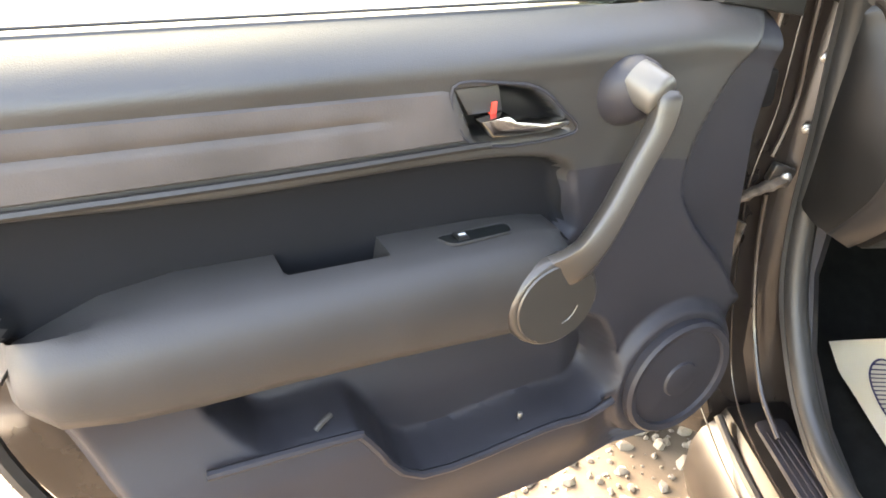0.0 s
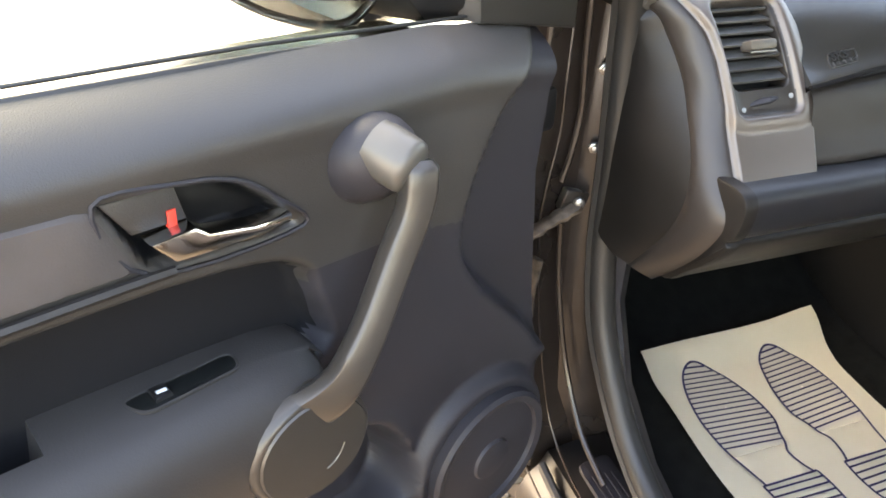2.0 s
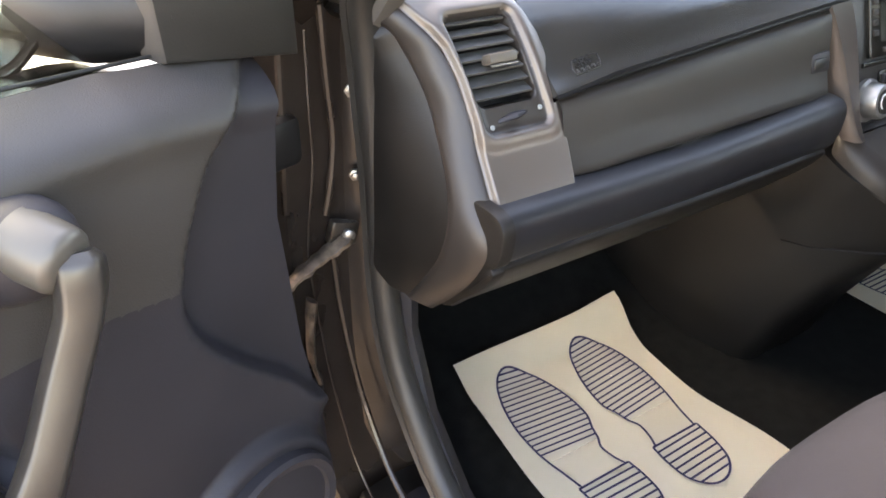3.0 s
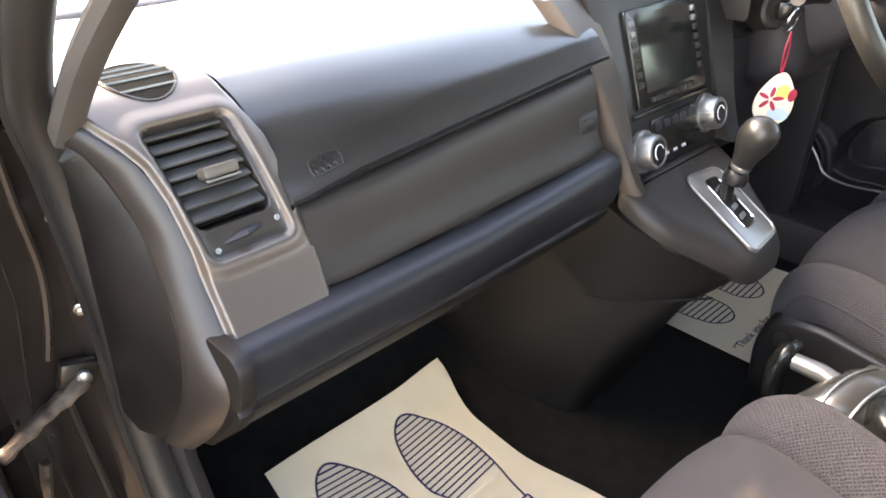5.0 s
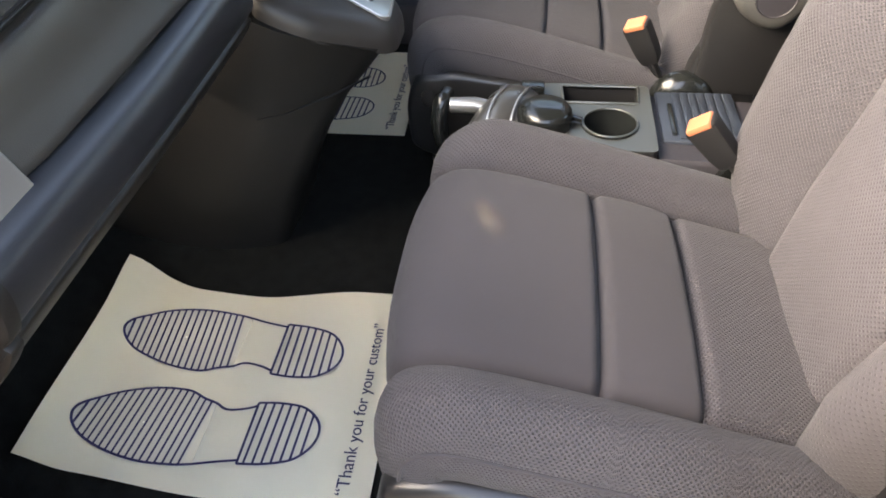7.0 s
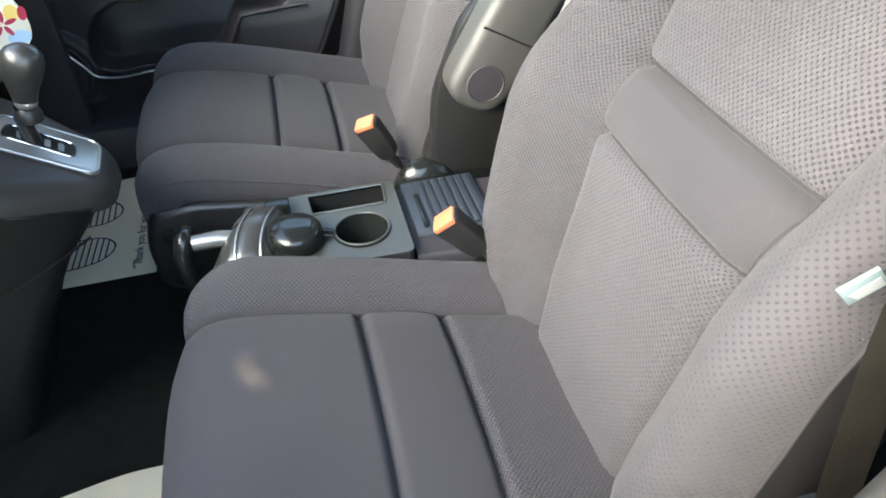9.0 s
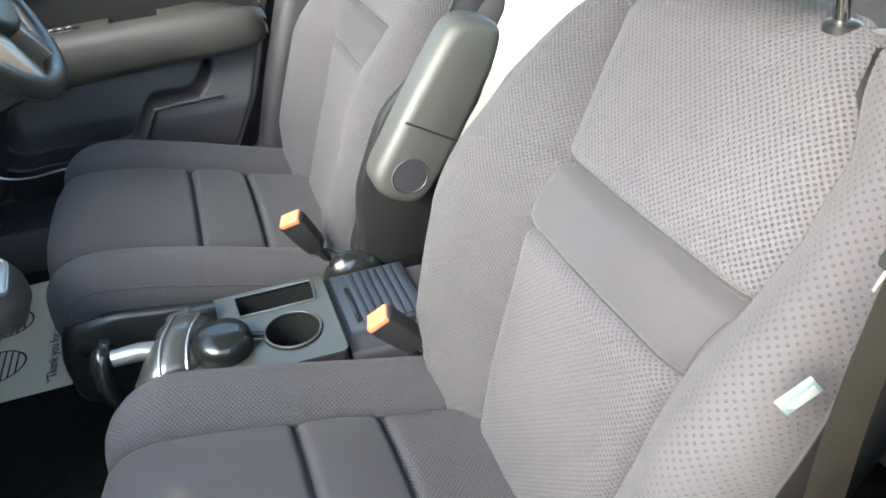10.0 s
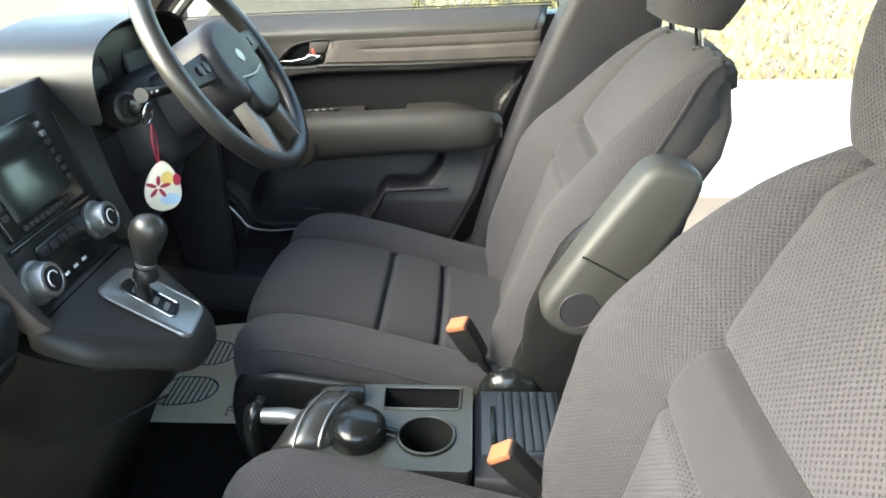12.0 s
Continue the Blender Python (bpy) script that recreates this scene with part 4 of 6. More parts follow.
    if not inside_only:
        part("latch_plate", box(V(0.862, -0.034, 0.745), (0.034, 0.010, 0.016), 0.002, rot=(0, 14, 23)), WHITE, door, "white sticker plate on the door edge")
    return door


DOOR_TURN = radians(23)


def passenger(a, b, z):
    return Vector((-0.80 - a * math.cos(DOOR_TURN) + b * math.sin(DOOR_TURN), 0.645 - a * math.sin(DOOR_TURN) - b * math.cos(DOOR_TURN), z))


def driver(a, b, z):
    return Vector((0.80 - b, 0.80 - a, z + 0.018 * smooth01(z, 0.86, 1.0)))


build_door("door_1", passenger, "open front passenger door with dark grey trim and taupe inlay", False)
build_door("door_2", driver, "closed driver door with dark grey trim and taupe inlay", True)


def build_mirror():
    t = thing("wing_mirror", passenger(0.12, -0.16, 1.10), "black door mirror with its glass turned towards the cabin", "mirror")
    c = Vector((-1.04, 0.752, 1.168))
    n = Vector((-0.28, -0.95, 0.12)).normalized()
    x = n.cross(Vector((0, 0, 1))).normalized()
    y = x.cross(n)
    shape = [(p.x, p.y) for p in spline([(0.098, -0.02, 0), (0.04, -0.068, 0), (-0.03, -0.084, 0), (-0.062, -0.066, 0), (-0.090, -0.02, 0), (-0.10, 0.07, 0), (0.0, 0.085, 0), (0.105, 0.07, 0)], 5, True)]
    f = lambda u, v, d: c + x * u + y * v + n * d
    rings = []
    for s, d in ((0.55, -0.10), (0.86, -0.075), (1.02, -0.02), (1.06, 0.012), (1.03, 0.016), (0.99, 0.008)):
        rings.append([f(u * s, v * s, d) for u, v in shape])
    part("housing", loft(rings), PAINT, t, "dark painted mirror housing")
    part("mirror_glass", slab([(u * 0.97, v * 0.97) for u, v in shape], f, 0.004, 0.010, 0.001), MIRROR, t, "mirror glass")
    part("mirror_foot", tube([passenger(0.06, -0.07, 1.13), passenger(0.10, -0.11, 1.125), c - n * 0.05 - x * 0.05 - y * 0.03], [0.040, 0.038, 0.05], 12), BLACK, t)


build_mirror()


# ---- dashboard ----
def build_dash():
    dash = thing("dashboard", (0, 0.62, 0.80), "dark grey dashboard with warm silver side panels", "dashboard")

    def pad_profile(x):
        """Top pad from the screen's foot over the edge down to the glovebox seam."""
        hood = 0.012 * smooth01(x, 0.16, 0.24) * (1 - smooth01(x, 0.50, 0.60))
        return [(1.08, 1.098), (1.0, 1.113), (0.88, 1.120 + hood * 0.6), (0.78, 1.119 + hood), (0.715, 1.116 + hood), (0.68, 1.108 + hood * 0.9), (0.655, 1.094 + hood * 0.6), (0.632, 1.068), (0.618, 1.046), (0.607, 1.034), (0.6068, 1.0312), (0.6085, 1.0298), (0.64, 1.0298)]

    bm = bmesh.new()
    xs = [-0.574, -0.565, -0.55, -0.50, -0.40, -0.30, -0.22, -0.17, -0.14, -0.128, -0.116, -0.104, -0.09, -0.05, 0.0, 0.10, 0.16, 0.19, 0.22, 0.25, 0.35, 0.45, 0.50, 0.53, 0.57, 0.61, 0.69]
    seam = lambda x: 0.034 * min(1.0, max(0.0, (x + 0.563) / 0.41)) * (1 - smooth01(x, -0.13, -0.06))
    fair = lambda x: 1 - smooth01(x, -0.574, -0.51)
    inside = lambda x: smooth01(x, -0.128, -0.104) * (1 - smooth01(x, 0.165, 0.20))
    rows = [[(x, p.x + 0.07 * inside(x) * smooth01(1.118 - p.y, 0.0, 0.03) + 0.010 * fair(x) * smooth01(0.72 - p.x, 0.0, 0.03) * smooth01(p.y, 1.03, 1.07), p.y - 0.006 * fair(x) + seam(x) * smooth01(1.118 - p.y, 0.0, 0.075)) for p in spline([(y, z, 0) for y, z in pad_profile(x)], 4)] for x in xs]
    pad_rows = [[(x, y + 0.03, z - 0.03) for x, y, z in rows[0]]] + rows
    # the pad's lower lip is coloured dark as shade, same pad otherwise
    grid(bm, pad_rows, mat=lambda i, j: 1 if j >= 36 else 0)
    pad = part("top_pad", bm, [PLASTIC_DASH, INSERT_DARK], dash, "dark grey padded dashboard top", 50)

    # glovebox lid
    gl = [(0.650, 1.024), (0.625, 1.0235), (0.608, 1.020), (0.601, 1.011), (0.596, 0.995), (0.590, 0.975), (0.580, 0.955), (0.585, 0.948)]
    bm = bmesh.new()
    rows = []
    for k in range(13):
        x = -0.568 + 0.413 * k / 12
        rows.append([(x, p.x + 0.004 * smooth01(abs(k - 6), 5, 6), p.y + seam(x) * (0.25 + 0.75 * smooth01(p.y, 0.95, 1.02))) for p in spline([(y, z, 0) for y, z in gl], 3)])
    grid(bm, rows)
    lid = part("glovebox_lid", bm, PLASTIC_TAUPE, dash, "taupe grey glovebox lid")
    # black rod laid in the groove as its shade
    part("lid_gap_shade", tube([(x, 0.616, 1.0252 + seam(x)) for x in (-0.565, -0.46, -0.36, -0.26, -0.155)], 0.0048, 6), BLACK, dash, "black filler for the shade in the gap over the glovebox lid")
    part("lid_catch", box((-0.176, 0.596, 1.000), (0.036, 0.010, 0.024), 0.003, rot=(-14, 0, 0)), PLASTIC_LOW, lid)
    part("lid_slot", box((-0.178, 0.5915, 1.000), (0.024, 0.004, 0.013), 0.002, rot=(-14, 0, 0)), BLACK, lid)

    # ledge under the lid and the lower cover
    sec = [(0.600, 0.950), (0.580, 0.9505), (0.566, 0.950), (0.557, 0.947), (0.551, 0.940), (0.5495, 0.930), (0.551, 0.915), (0.555, 0.902), (0.560, 0.8955), (0.5635, 0.8925), (0.560, 0.888), (0.566, 0.876), (0.582, 0.856), (0.610, 0.828), (0.640, 0.802), (0.70, 0.80)]
    bm = bmesh.new()
    rows = []
    for x in (-0.664, -0.66, -0.55, -0.40, -0.28, -0.20, -0.15, -0.136, -0.132):
        k = smooth01(x, -0.40, -0.13)
        e = smooth01(x, -0.145, -0.132)
        rows.append([(x, p.x + 0.006 * k + 0.012 * e, p.y + 0.010 * k * smooth01(p.y, 0.90, 0.95) - 0.006 * e) for p in spline([(y, z, 0) for y, z in sec], 3)])
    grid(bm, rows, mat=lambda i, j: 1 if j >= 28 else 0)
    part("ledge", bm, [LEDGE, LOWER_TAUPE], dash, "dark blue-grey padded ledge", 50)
    cap = [(p.x, p.y) for p in spline([(y, z, 0) for y, z in sec], 3)]
    bm = slab(cap, lambda y, z, d: Vector((-0.664 + d, y - 0.008 + 0.02 * (0.95 - z), z + 0.003)), 0.0, -0.014, 0.004)
    part("ledge_cap", bm, LOWER_TAUPE, dash)
    part("lower_bolt", box((-0.365, 0.628, 0.815), (0.010, 0.008, 0.006), 0.002), STEEL, dash)
    part("lower_slot", box((-0.40, 0.622, 0.820), (0.085, 0.008, 0.006), 0.002, rot=(0, 6, 0)), BLACK, dash)

    # left vent panel in warm silver, its curved outer band, and the dark end cover
    FACE = spline([(0.720, 1.116, 0), (0.695, 1.108, 0), (0.668, 1.087, 0), (0.645, 1.058, 0), (0.623, 1.022, 0), (0.603, 0.985, 0), (0.585, 0.957, 0), (0.577, 0.944, 0)], 8)
    RUN = [0.0]
    for p0, p1 in zip(FACE, FACE[1:]):
        RUN.append(RUN[-1] + (p1 - p0).length)

    def face(x, s, lift=0.0):
        """A point on the vent panel: x across, s metres down from its top, lift out of it."""
        i = max(k for k in range(len(RUN) - 1) if RUN[k] <= max(s, 0.0))
        t = (s - RUN[i]) / (RUN[i + 1] - RUN[i])
        q, d = FACE[i].lerp(FACE[i + 1], t), (FACE[i + 1] - FACE[i]).normalized()
        return Vector((x, q.x + d.y * lift, q.y - d.x * lift))

    END = RUN[-1]

    def left(s):
        return curve1([(0, -0.712), (0.03, -0.700), (0.045, -0.692), (0.061, -0.682), (0.08, -0.673), (0.11, -0.667), (0.15, -0.664), (END, -0.664)], s)

    def right(s):
        return curve1([(0, -0.582), (0.03, -0.580), (0.055, -0.574), (0.08, -0.565), (0.13, -0.560), (0.165, -0.558), (END, -0.565)], s)

    VT, VB = 0.055, 0.138

    def vl(s):
        return -0.663 + 0.12 * (s - 0.05)

    def vr(s):
        return -0.597 + 0.11 * (s - 0.05)

    def opening(x, s, grow_l, grow_r, grow_t, grow_b, r):
        """Distance out of the louvre opening, widened on each side, with round corners."""
        qx = max(vl(s) - grow_l - x, x - vr(s) - grow_r) + r
        qs = max(VT - grow_t - s, s - VB - grow_b) + r
        return math.hypot(max(qx, 0), max(qs, 0)) + min(max(qx, qs), 0) - r

    def hole(x, s):
        return opening(x, s, 0, 0, 0, 0, 0.007)

    bm = bmesh.new()
    rows, nt_, nx_ = [], 150, 110
    for i in range(nt_ + 1):
        s = END * i / nt_
        l, r = left(s), right(s)
        row = []
        for j in range(nx_ + 1):
            x = l + (r - l) * j / nx_
            h = opening(x, s, 0.004, 0.007, 0.003, 0.028, 0.010)
            lift = 0.006 * smooth01(min(x - l, r - x), 0.0, 0.006) + 0.0028 * smooth01(abs(h - 0.004), 0.014, 0.0) - 0.004 * smooth01(-h, -0.002, 0.003) - 0.022 * smooth01(-hole(x, s), -0.001, 0.002)
            row.append(face(x, s, lift))
        rows.append([face(l, s, -0.03)] + row + [face(r, s, -0.03)])

    def slot(i, j):
        s = END * (i + 0.5) / nt_
        x = left(s) + (right(s) - left(s)) * (j - 0.5) / nx_
        return 1 if hole(x, s) < -0.001 else 2 if opening(x, s, 0.003, 0.005, 0.002, 0.026, 0.009) < 0 else 0

    grid(bm, rows, mat=slot)
    bezel = part("vent_panel", bm, [SILVER, BLACK, BAND], dash, "warm silver vent panel", 50)
    for k in range(7):
        s = VT - 0.004 + 0.0118 * k
        pts = []
        for e in (0, 1):
            x = (vl(s) + 0.001, vr(s) - 0.001)[e]
            c0, c1 = face(x, s + 0.0095, 0.0020), face(x, s - 0.0010, -0.0080)
            up = Vector((0, -0.0004, 0.0011))
            pts.append([c0 + up, c0 - up, c1 - up, c1 + up])
        part("vent_slat", loft(pts), LOUVRE, bezel)
    part("vent_tab", box(face(-0.620, 0.098, 0.006), (0.031, 0.017, 0.010), 0.003, rot=(-24, 0, 0)), HANDLE_CAP, bezel, "grey vent tab with bright edge")
    part("tab_edge", box(face(-0.620, 0.105, 0.011), (0.030, 0.004, 0.002), 0.0008), SILVER_COOL, bezel)
    part("vent_wheel", tube([face(-0.635, 0.153, 0.000), face(-0.619, 0.151, 0.006), face(-0.602, 0.149, 0.000)], [0.003, 0.0055, 0.003], 8, flat=0.6), PLASTIC_LOW, bezel)
    for x, s in ((-0.6435, 0.1575), (-0.586, 0.1485)):
        p, q = face(x, s, 0.001), face(x, s, 0.006)
        m = Matrix.Translation(p) @ (q - p).to_track_quat("Z", "Y").to_matrix().to_4x4()
        part("vent_dot", lathe([(0.0026, 0.0), (0.0026, 0.0018), (0.0018, 0.0024), (0.0014, 0.0019)], m, 14), TAG_PRINT, bezel, "small white dot marker")

    # corner of the top pad over the vent panel
    bm = bmesh.new()
    rows = [[(x, y, z - 0.06 * max(0, -0.66 - x) * (1 if x < -0.66 else 0)) for x in (-0.715, -0.70, -0.66, -0.62, -0.574)] for y, z in ((0.718, 1.1175), (0.74, 1.1185), (0.78, 1.1195), (0.88, 1.1205), (1.0, 1.1135), (1.08, 1.098))]
    grid(bm, rows)
    part("pad_corner", bm, PLASTIC_DASH, dash)

    # flat band round the panel's edge, then the dark end cover
    ridge = spline([Vector((-0.722, 0.80, 1.114))] + [face(left(q), q, 0.0) for q in (0.0, 0.03, 0.06, 0.09, 0.12, 0.15, 0.18, END)] + [Vector(q) for q in ((-0.676, 0.562, 0.915), (-0.680, 0.578, 0.875), (-0.684, 0.606, 0.838), (-0.688, 0.64, 0.803))], 5)
    outer = spline([Vector(q) for q in ((-0.738, 0.81, 1.096), (-0.728, 0.735, 1.100), (-0.716, 0.712, 1.092), (-0.704, 0.691, 1.084), (-0.696, 0.682, 1.068), (-0.690, 0.668, 1.048), (-0.686, 0.654, 1.026), (-0.687, 0.636, 0.998), (-0.690, 0.614, 0.962), (-0.694, 0.604, 0.925), (-0.698, 0.612, 0.885), (-0.702, 0.634, 0.848), (-0.706, 0.66, 0.812))], 5)
    rows = []
    for p, q in zip(ridge, outer):
        bulge = Vector((-0.003, -0.002, 0.002))
        rows.append([p + Vector((0.005, 0.008, -0.004)), p, p.lerp(q, 0.12) + bulge * 0.7, p.lerp(q, 0.45) + bulge, p.lerp(q, 0.85) + bulge * 0.8, q, q + Vector((0.004, 0.012, -0.004))])
    bm = bmesh.new()
    grid(bm, rows)
    part("outer_band", bm, BAND, dash, "taupe band round the dashboard end", 60)
    rows = []
    for q in outer:
        q = q + Vector((0.002, 0.004, -0.001))
        e = Vector((-0.712, max(0.735, q.y + 0.02), q.z * 0.85 + 0.15 * 0.95))
        rows.append([q, q.lerp(e, 0.3) + Vector((-0.010, -0.004, 0)), q.lerp(e, 0.65) + Vector((-0.010, -0.004, 0)), e])
    bm = bmesh.new()
    grid(bm, rows)
    part("end_cover", bm, CONSOLE_DARK, dash, "dark plastic end cover")

    # oval demister vent: matte black disc for its shaded depth
    over = [(0.68, 1.1055), (0.695, 1.1150), (0.71, 1.1205), (0.72, 1.1228), (0.74, 1.1228), (0.80, 1.1232)]
    of = lambda u, v, d: Vector((-0.637 + u, 0.722 + v, curve1(over, 0.722 + v) + d))
    shape = [(0.029 * math.cos(t), 0.034 * math.sin(t)) for t in [2 * math.pi * k / 32 for k in range(32)]]
    rows = [[of(u * q, v * q, 0.0005) for u, v in shape] for q in (1.0, 0.75, 0.5, 0.25, 0.02)]
    bm = bmesh.new()
    grid(bm, [[of(u, v, -0.010) for u, v in shape]] + rows, closed=True)
    ov = part("demister_vent", bm, CARPET, dash, "oval black demister vent")
    part("vent_rim", tube([of(u, v, 0.0002) for u, v in shape], 0.0014, 6, True), BLACK, ov)
    # windscreen glare on the bars is put into their pale colour
    for k in range(4):
        v = -0.021 + 0.0135 * k
        w = 0.029 * math.sqrt(1 - (v / 0.034) ** 2)
        part("vent_bar", tube([of(-w, v, 0.001), of(w, v, 0.001)], 0.0013, 5), TAG_PRINT, ov)

    # pressed marking on the pad, two rows of short strokes in a frame
    def on_pad(x, u):
        i = max(k for k in range(len(xs) - 1) if xs[k] <= x)
        t, j = (x - xs[i]) / (xs[i + 1] - xs[i]), int(u)
        q = [Vector(pad_rows[i + 1 + e][j]).lerp(Vector(pad_rows[i + 1 + e][j + 1]), u - j) for e in (0, 1)]
        return q[0].lerp(q[1], t)

    for k in range(8):
        x = -0.542 + 0.0033 * k
        part("marking_stroke", tube([on_pad(x + 0.002 * (k % 2), 32.15), on_pad(x, 32.5), on_pad(x + 0.001, 32.85)], 0.0009, 5), BLACK, pad)
    o, e1, e2 = on_pad(-0.5425, 31.85), on_pad(-0.518, 31.85), on_pad(-0.5425, 31.0)
    ux, uy = (e1 - o).normalized(), (e2 - o).normalized()
    uz = ux.cross(uy).normalized()
    sign = Matrix((ux, uz.cross(ux), uz)).transposed().to_4x4()
    mark = words("SRS", 0.0125, Matrix.Translation(o + uz * 0.0008) @ sign, BLACK, dash, "marking_letters", 0.0004)
    mark["label"] = "pressed letters"
    frame_pts = [(-0.545, 30.7), (-0.530, 30.65), (-0.516, 30.7), (-0.5145, 31.9), (-0.516, 33.15), (-0.530, 33.2), (-0.545, 33.15), (-0.5465, 31.9)]
    part("marking_frame", tube([on_pad(x, u) for x, u in frame_pts], 0.0008, 5, True), BLACK, pad)
    return dash


def build_stack():
    st = thing("centre_stack", (0.02, 0.60, 0.80), "centre stack with screen, round knobs and gear lever housing", "centre console")
    cx = 0.024

    in_ = lambda z: curve1([(0.90, 0.018), (0.965, 0.036), (1.03, 0.048), (1.13, 0.066)], z)
    # silver side strips
    for s in (-1, 1):
        pts = [(0.66, 1.13, 0.205), (0.632, 1.09, 0.188), (0.604, 1.03, 0.165), (0.580, 0.965, 0.148), (0.560, 0.92, 0.140), (0.548, 0.899, 0.134)]
        rows = []
        for y, z, w in [tuple(p) for p in spline(pts, 4)]:
            rows.append([(cx + s * (w + 0.010), y + 0.02, z), (cx + s * (w + 0.006), y + 0.003, z), (cx + s * w, y - 0.003, z + 0.001), (cx + s * (w - 0.010), y - 0.001, z + 0.002), (cx + s * (w - in_(z)), y + 0.006, z + 0.003), (cx + s * (w - in_(z) - 0.002), y + 0.03, z + 0.004)])
        bm = bmesh.new()
        grid(bm, rows)
        # the right strip takes a darker material than its left twin
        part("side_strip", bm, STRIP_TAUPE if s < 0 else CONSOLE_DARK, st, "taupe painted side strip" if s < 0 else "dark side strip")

    # sloping face
    def f(u, v, d):
        """u across, v up the face from its foot, d out of it."""
        y, z = 0.572 + 0.030 * v / 0.11 + 0.10 * max(0, v - 0.11), 0.885 + v
        return Vector((cx + u, y - d * 0.96, z + d * 0.25))

    part("face_plate", slab(rounded([(-0.118, 0.0), (0.118, 0.0), (0.128, 0.13), (0.150, 0.25), (-0.150, 0.25), (-0.128, 0.13)], 0.01), f, -0.03, 0.0, 0.003), BLACK, st, "black centre stack face")
    scr = rounded([(-0.086, 0.100), (0.086, 0.100), (0.086, 0.218), (-0.086, 0.218)], 0.006)
    head = part("head_unit", slab(scr, f, 0.0, 0.006, 0.002), BLACK_GLOSS, st, "black audio unit with a screen")
    part("screen", slab(rounded([(-0.064, 0.118), (0.064, 0.118), (0.064, 0.211), (-0.064, 0.211)], 0.003), f, 0.005, 0.0072), SCREEN, head, "dark glossy screen")
    for k in range(10):
        u = -0.054 + 0.012 * k
        part("button", slab(rounded([(u - 0.004, 0.105), (u + 0.004, 0.105), (u + 0.004, 0.111), (u - 0.004, 0.111)], 0.001), f, 0.005, 0.0085, 0.001), PLASTIC_TAUPE, head)
    for s in (-1, 1):
        for k in range(7):
            v = 0.126 + 0.012 * k
            part("side_button", slab(rounded([(s * 0.075 - 0.005, v), (s * 0.075 + 0.005, v), (s * 0.075 + 0.005, v + 0.007), (s * 0.075 - 0.005, v + 0.007)], 0.001), f, 0.005, 0.0085, 0.001), SILVER_COOL if k > 4 else PLASTIC_TAUPE, head)
    part("disc_slot", slab(rounded([(-0.095, 0.090), (0.095, 0.090), (0.095, 0.096), (-0.095, 0.096)], 0.002), f, 0.0, 0.004, 0.001), BLACK_GLOSS, st)
    for s in (-1, 1):
        o, q = f(s * 0.083, 0.055 + 0.006 * s, 0.0), f(s * 0.083, 0.055 + 0.006 * s, 1.0)
        m = Matrix.Translation(o) @ (q - o).to_track_quat("Z", "Y").to_matrix().to_4x4()
        kn = part("heater_knob", lathe([(0.028, 0.0), (0.028, 0.006), (0.024, 0.008), (0.0225, 0.024), (0.021, 0.027), (0.017, 0.0275), (0.016, 0.0255), (0.003, 0.025)], m, 32), SILVER_COOL, st, "silver round heater knob")
        part("knob_face", lathe([(0.0155, 0.0255), (0.0155, 0.0272), (0.002, 0.0275)], m, 24), BLACK, kn)
        part("knob_mark", tube([m @ Vector((0.010 * math.cos(t), 0.010 * math.sin(t), 0.0278)) for t in [math.pi * (0.1 + 0.08 * k) for k in range(16)]], 0.0009, 5), WHITE, kn)
    part("heater_panel", slab(rounded([(-0.052, 0.020), (0.052, 0.020), (0.056, 0.082), (-0.056, 0.082)], 0.006), f, 0.0, 0.003, 0.001), BLACK_GLOSS, st)
    for k in range(5):
        u = -0.042 + 0.021 * k
        part("heater_button", slab(rounded([(u - 0.008, 0.066), (u + 0.008, 0.066), (u + 0.008, 0.077), (u - 0.008, 0.077)], 0.002), f, 0.003, 0.006, 0.001), PLASTIC_LOW, st)
    for k in range(3):
        part("legend", slab([(-0.03 + 0.022 * k, 0.030), (-0.02 + 0.022 * k, 0.030), (-0.02 + 0.022 * k, 0.034), (-0.03 + 0.022 * k, 0.034)], f, 0.003, 0.0036), WHITE, st)

    # gear housing: rings from the floor up
    def ring(z, y0, wn, wb, yb, cut=0.25, n=5):
        pts = rounded([(-wb, yb), (-wb, y0 + (yb - y0) * cut), (-wn, y0), (wn, y0), (wb, y0 + (yb - y0) * cut), (wb, yb)], 0.03, n)
        return [Vector((0.010 + x, y, z)) for x, y in pts]

    rings = [ring(0.47, 0.615, 0.10, 0.125, 0.98), ring(0.56, 0.585, 0.10, 0.132, 0.98), ring(0.66, 0.535, 0.085, 0.130, 0.95), ring(0.73, 0.490, 0.070, 0.125, 0.90), ring(0.768, 0.455, 0.056, 0.126, 0.8, 0.40), [Vector((p.x, p.y, 0.800 + 0.50 * min(0.19, max(0.0, p.y - 0.436)))) for p in ring(0.80, 0.430, 0.058, 0.130, 0.66, 0.52)]]
    low = part("console_side", loft(rings), CONSOLE_DARK, st, "dark taupe plastic console side", 60)
    part("side_seam", tube([(-0.052, 0.452, 0.764), (-0.088, 0.50, 0.752), (-0.118, 0.56, 0.738), (-0.126, 0.60, 0.732)], 0.0018, 5), BLACK, low)
    def g(u, v, d):
        """On the housing's sloping top."""
        return Vector((0.024 + u, 0.438 + v, 0.831 + 0.53 * v + d))

    shape = rounded([(-0.056, -0.020), (0.050, -0.020), (0.112, 0.085), (0.118, 0.150), (-0.136, 0.150), (-0.130, 0.085)], 0.032, 6)
    part("gear_housing", slab(shape, g, -0.036, 0.0015, 0.024, seg=5), PLASTIC_TAUPE, st, "taupe plastic gear lever housing", 60)

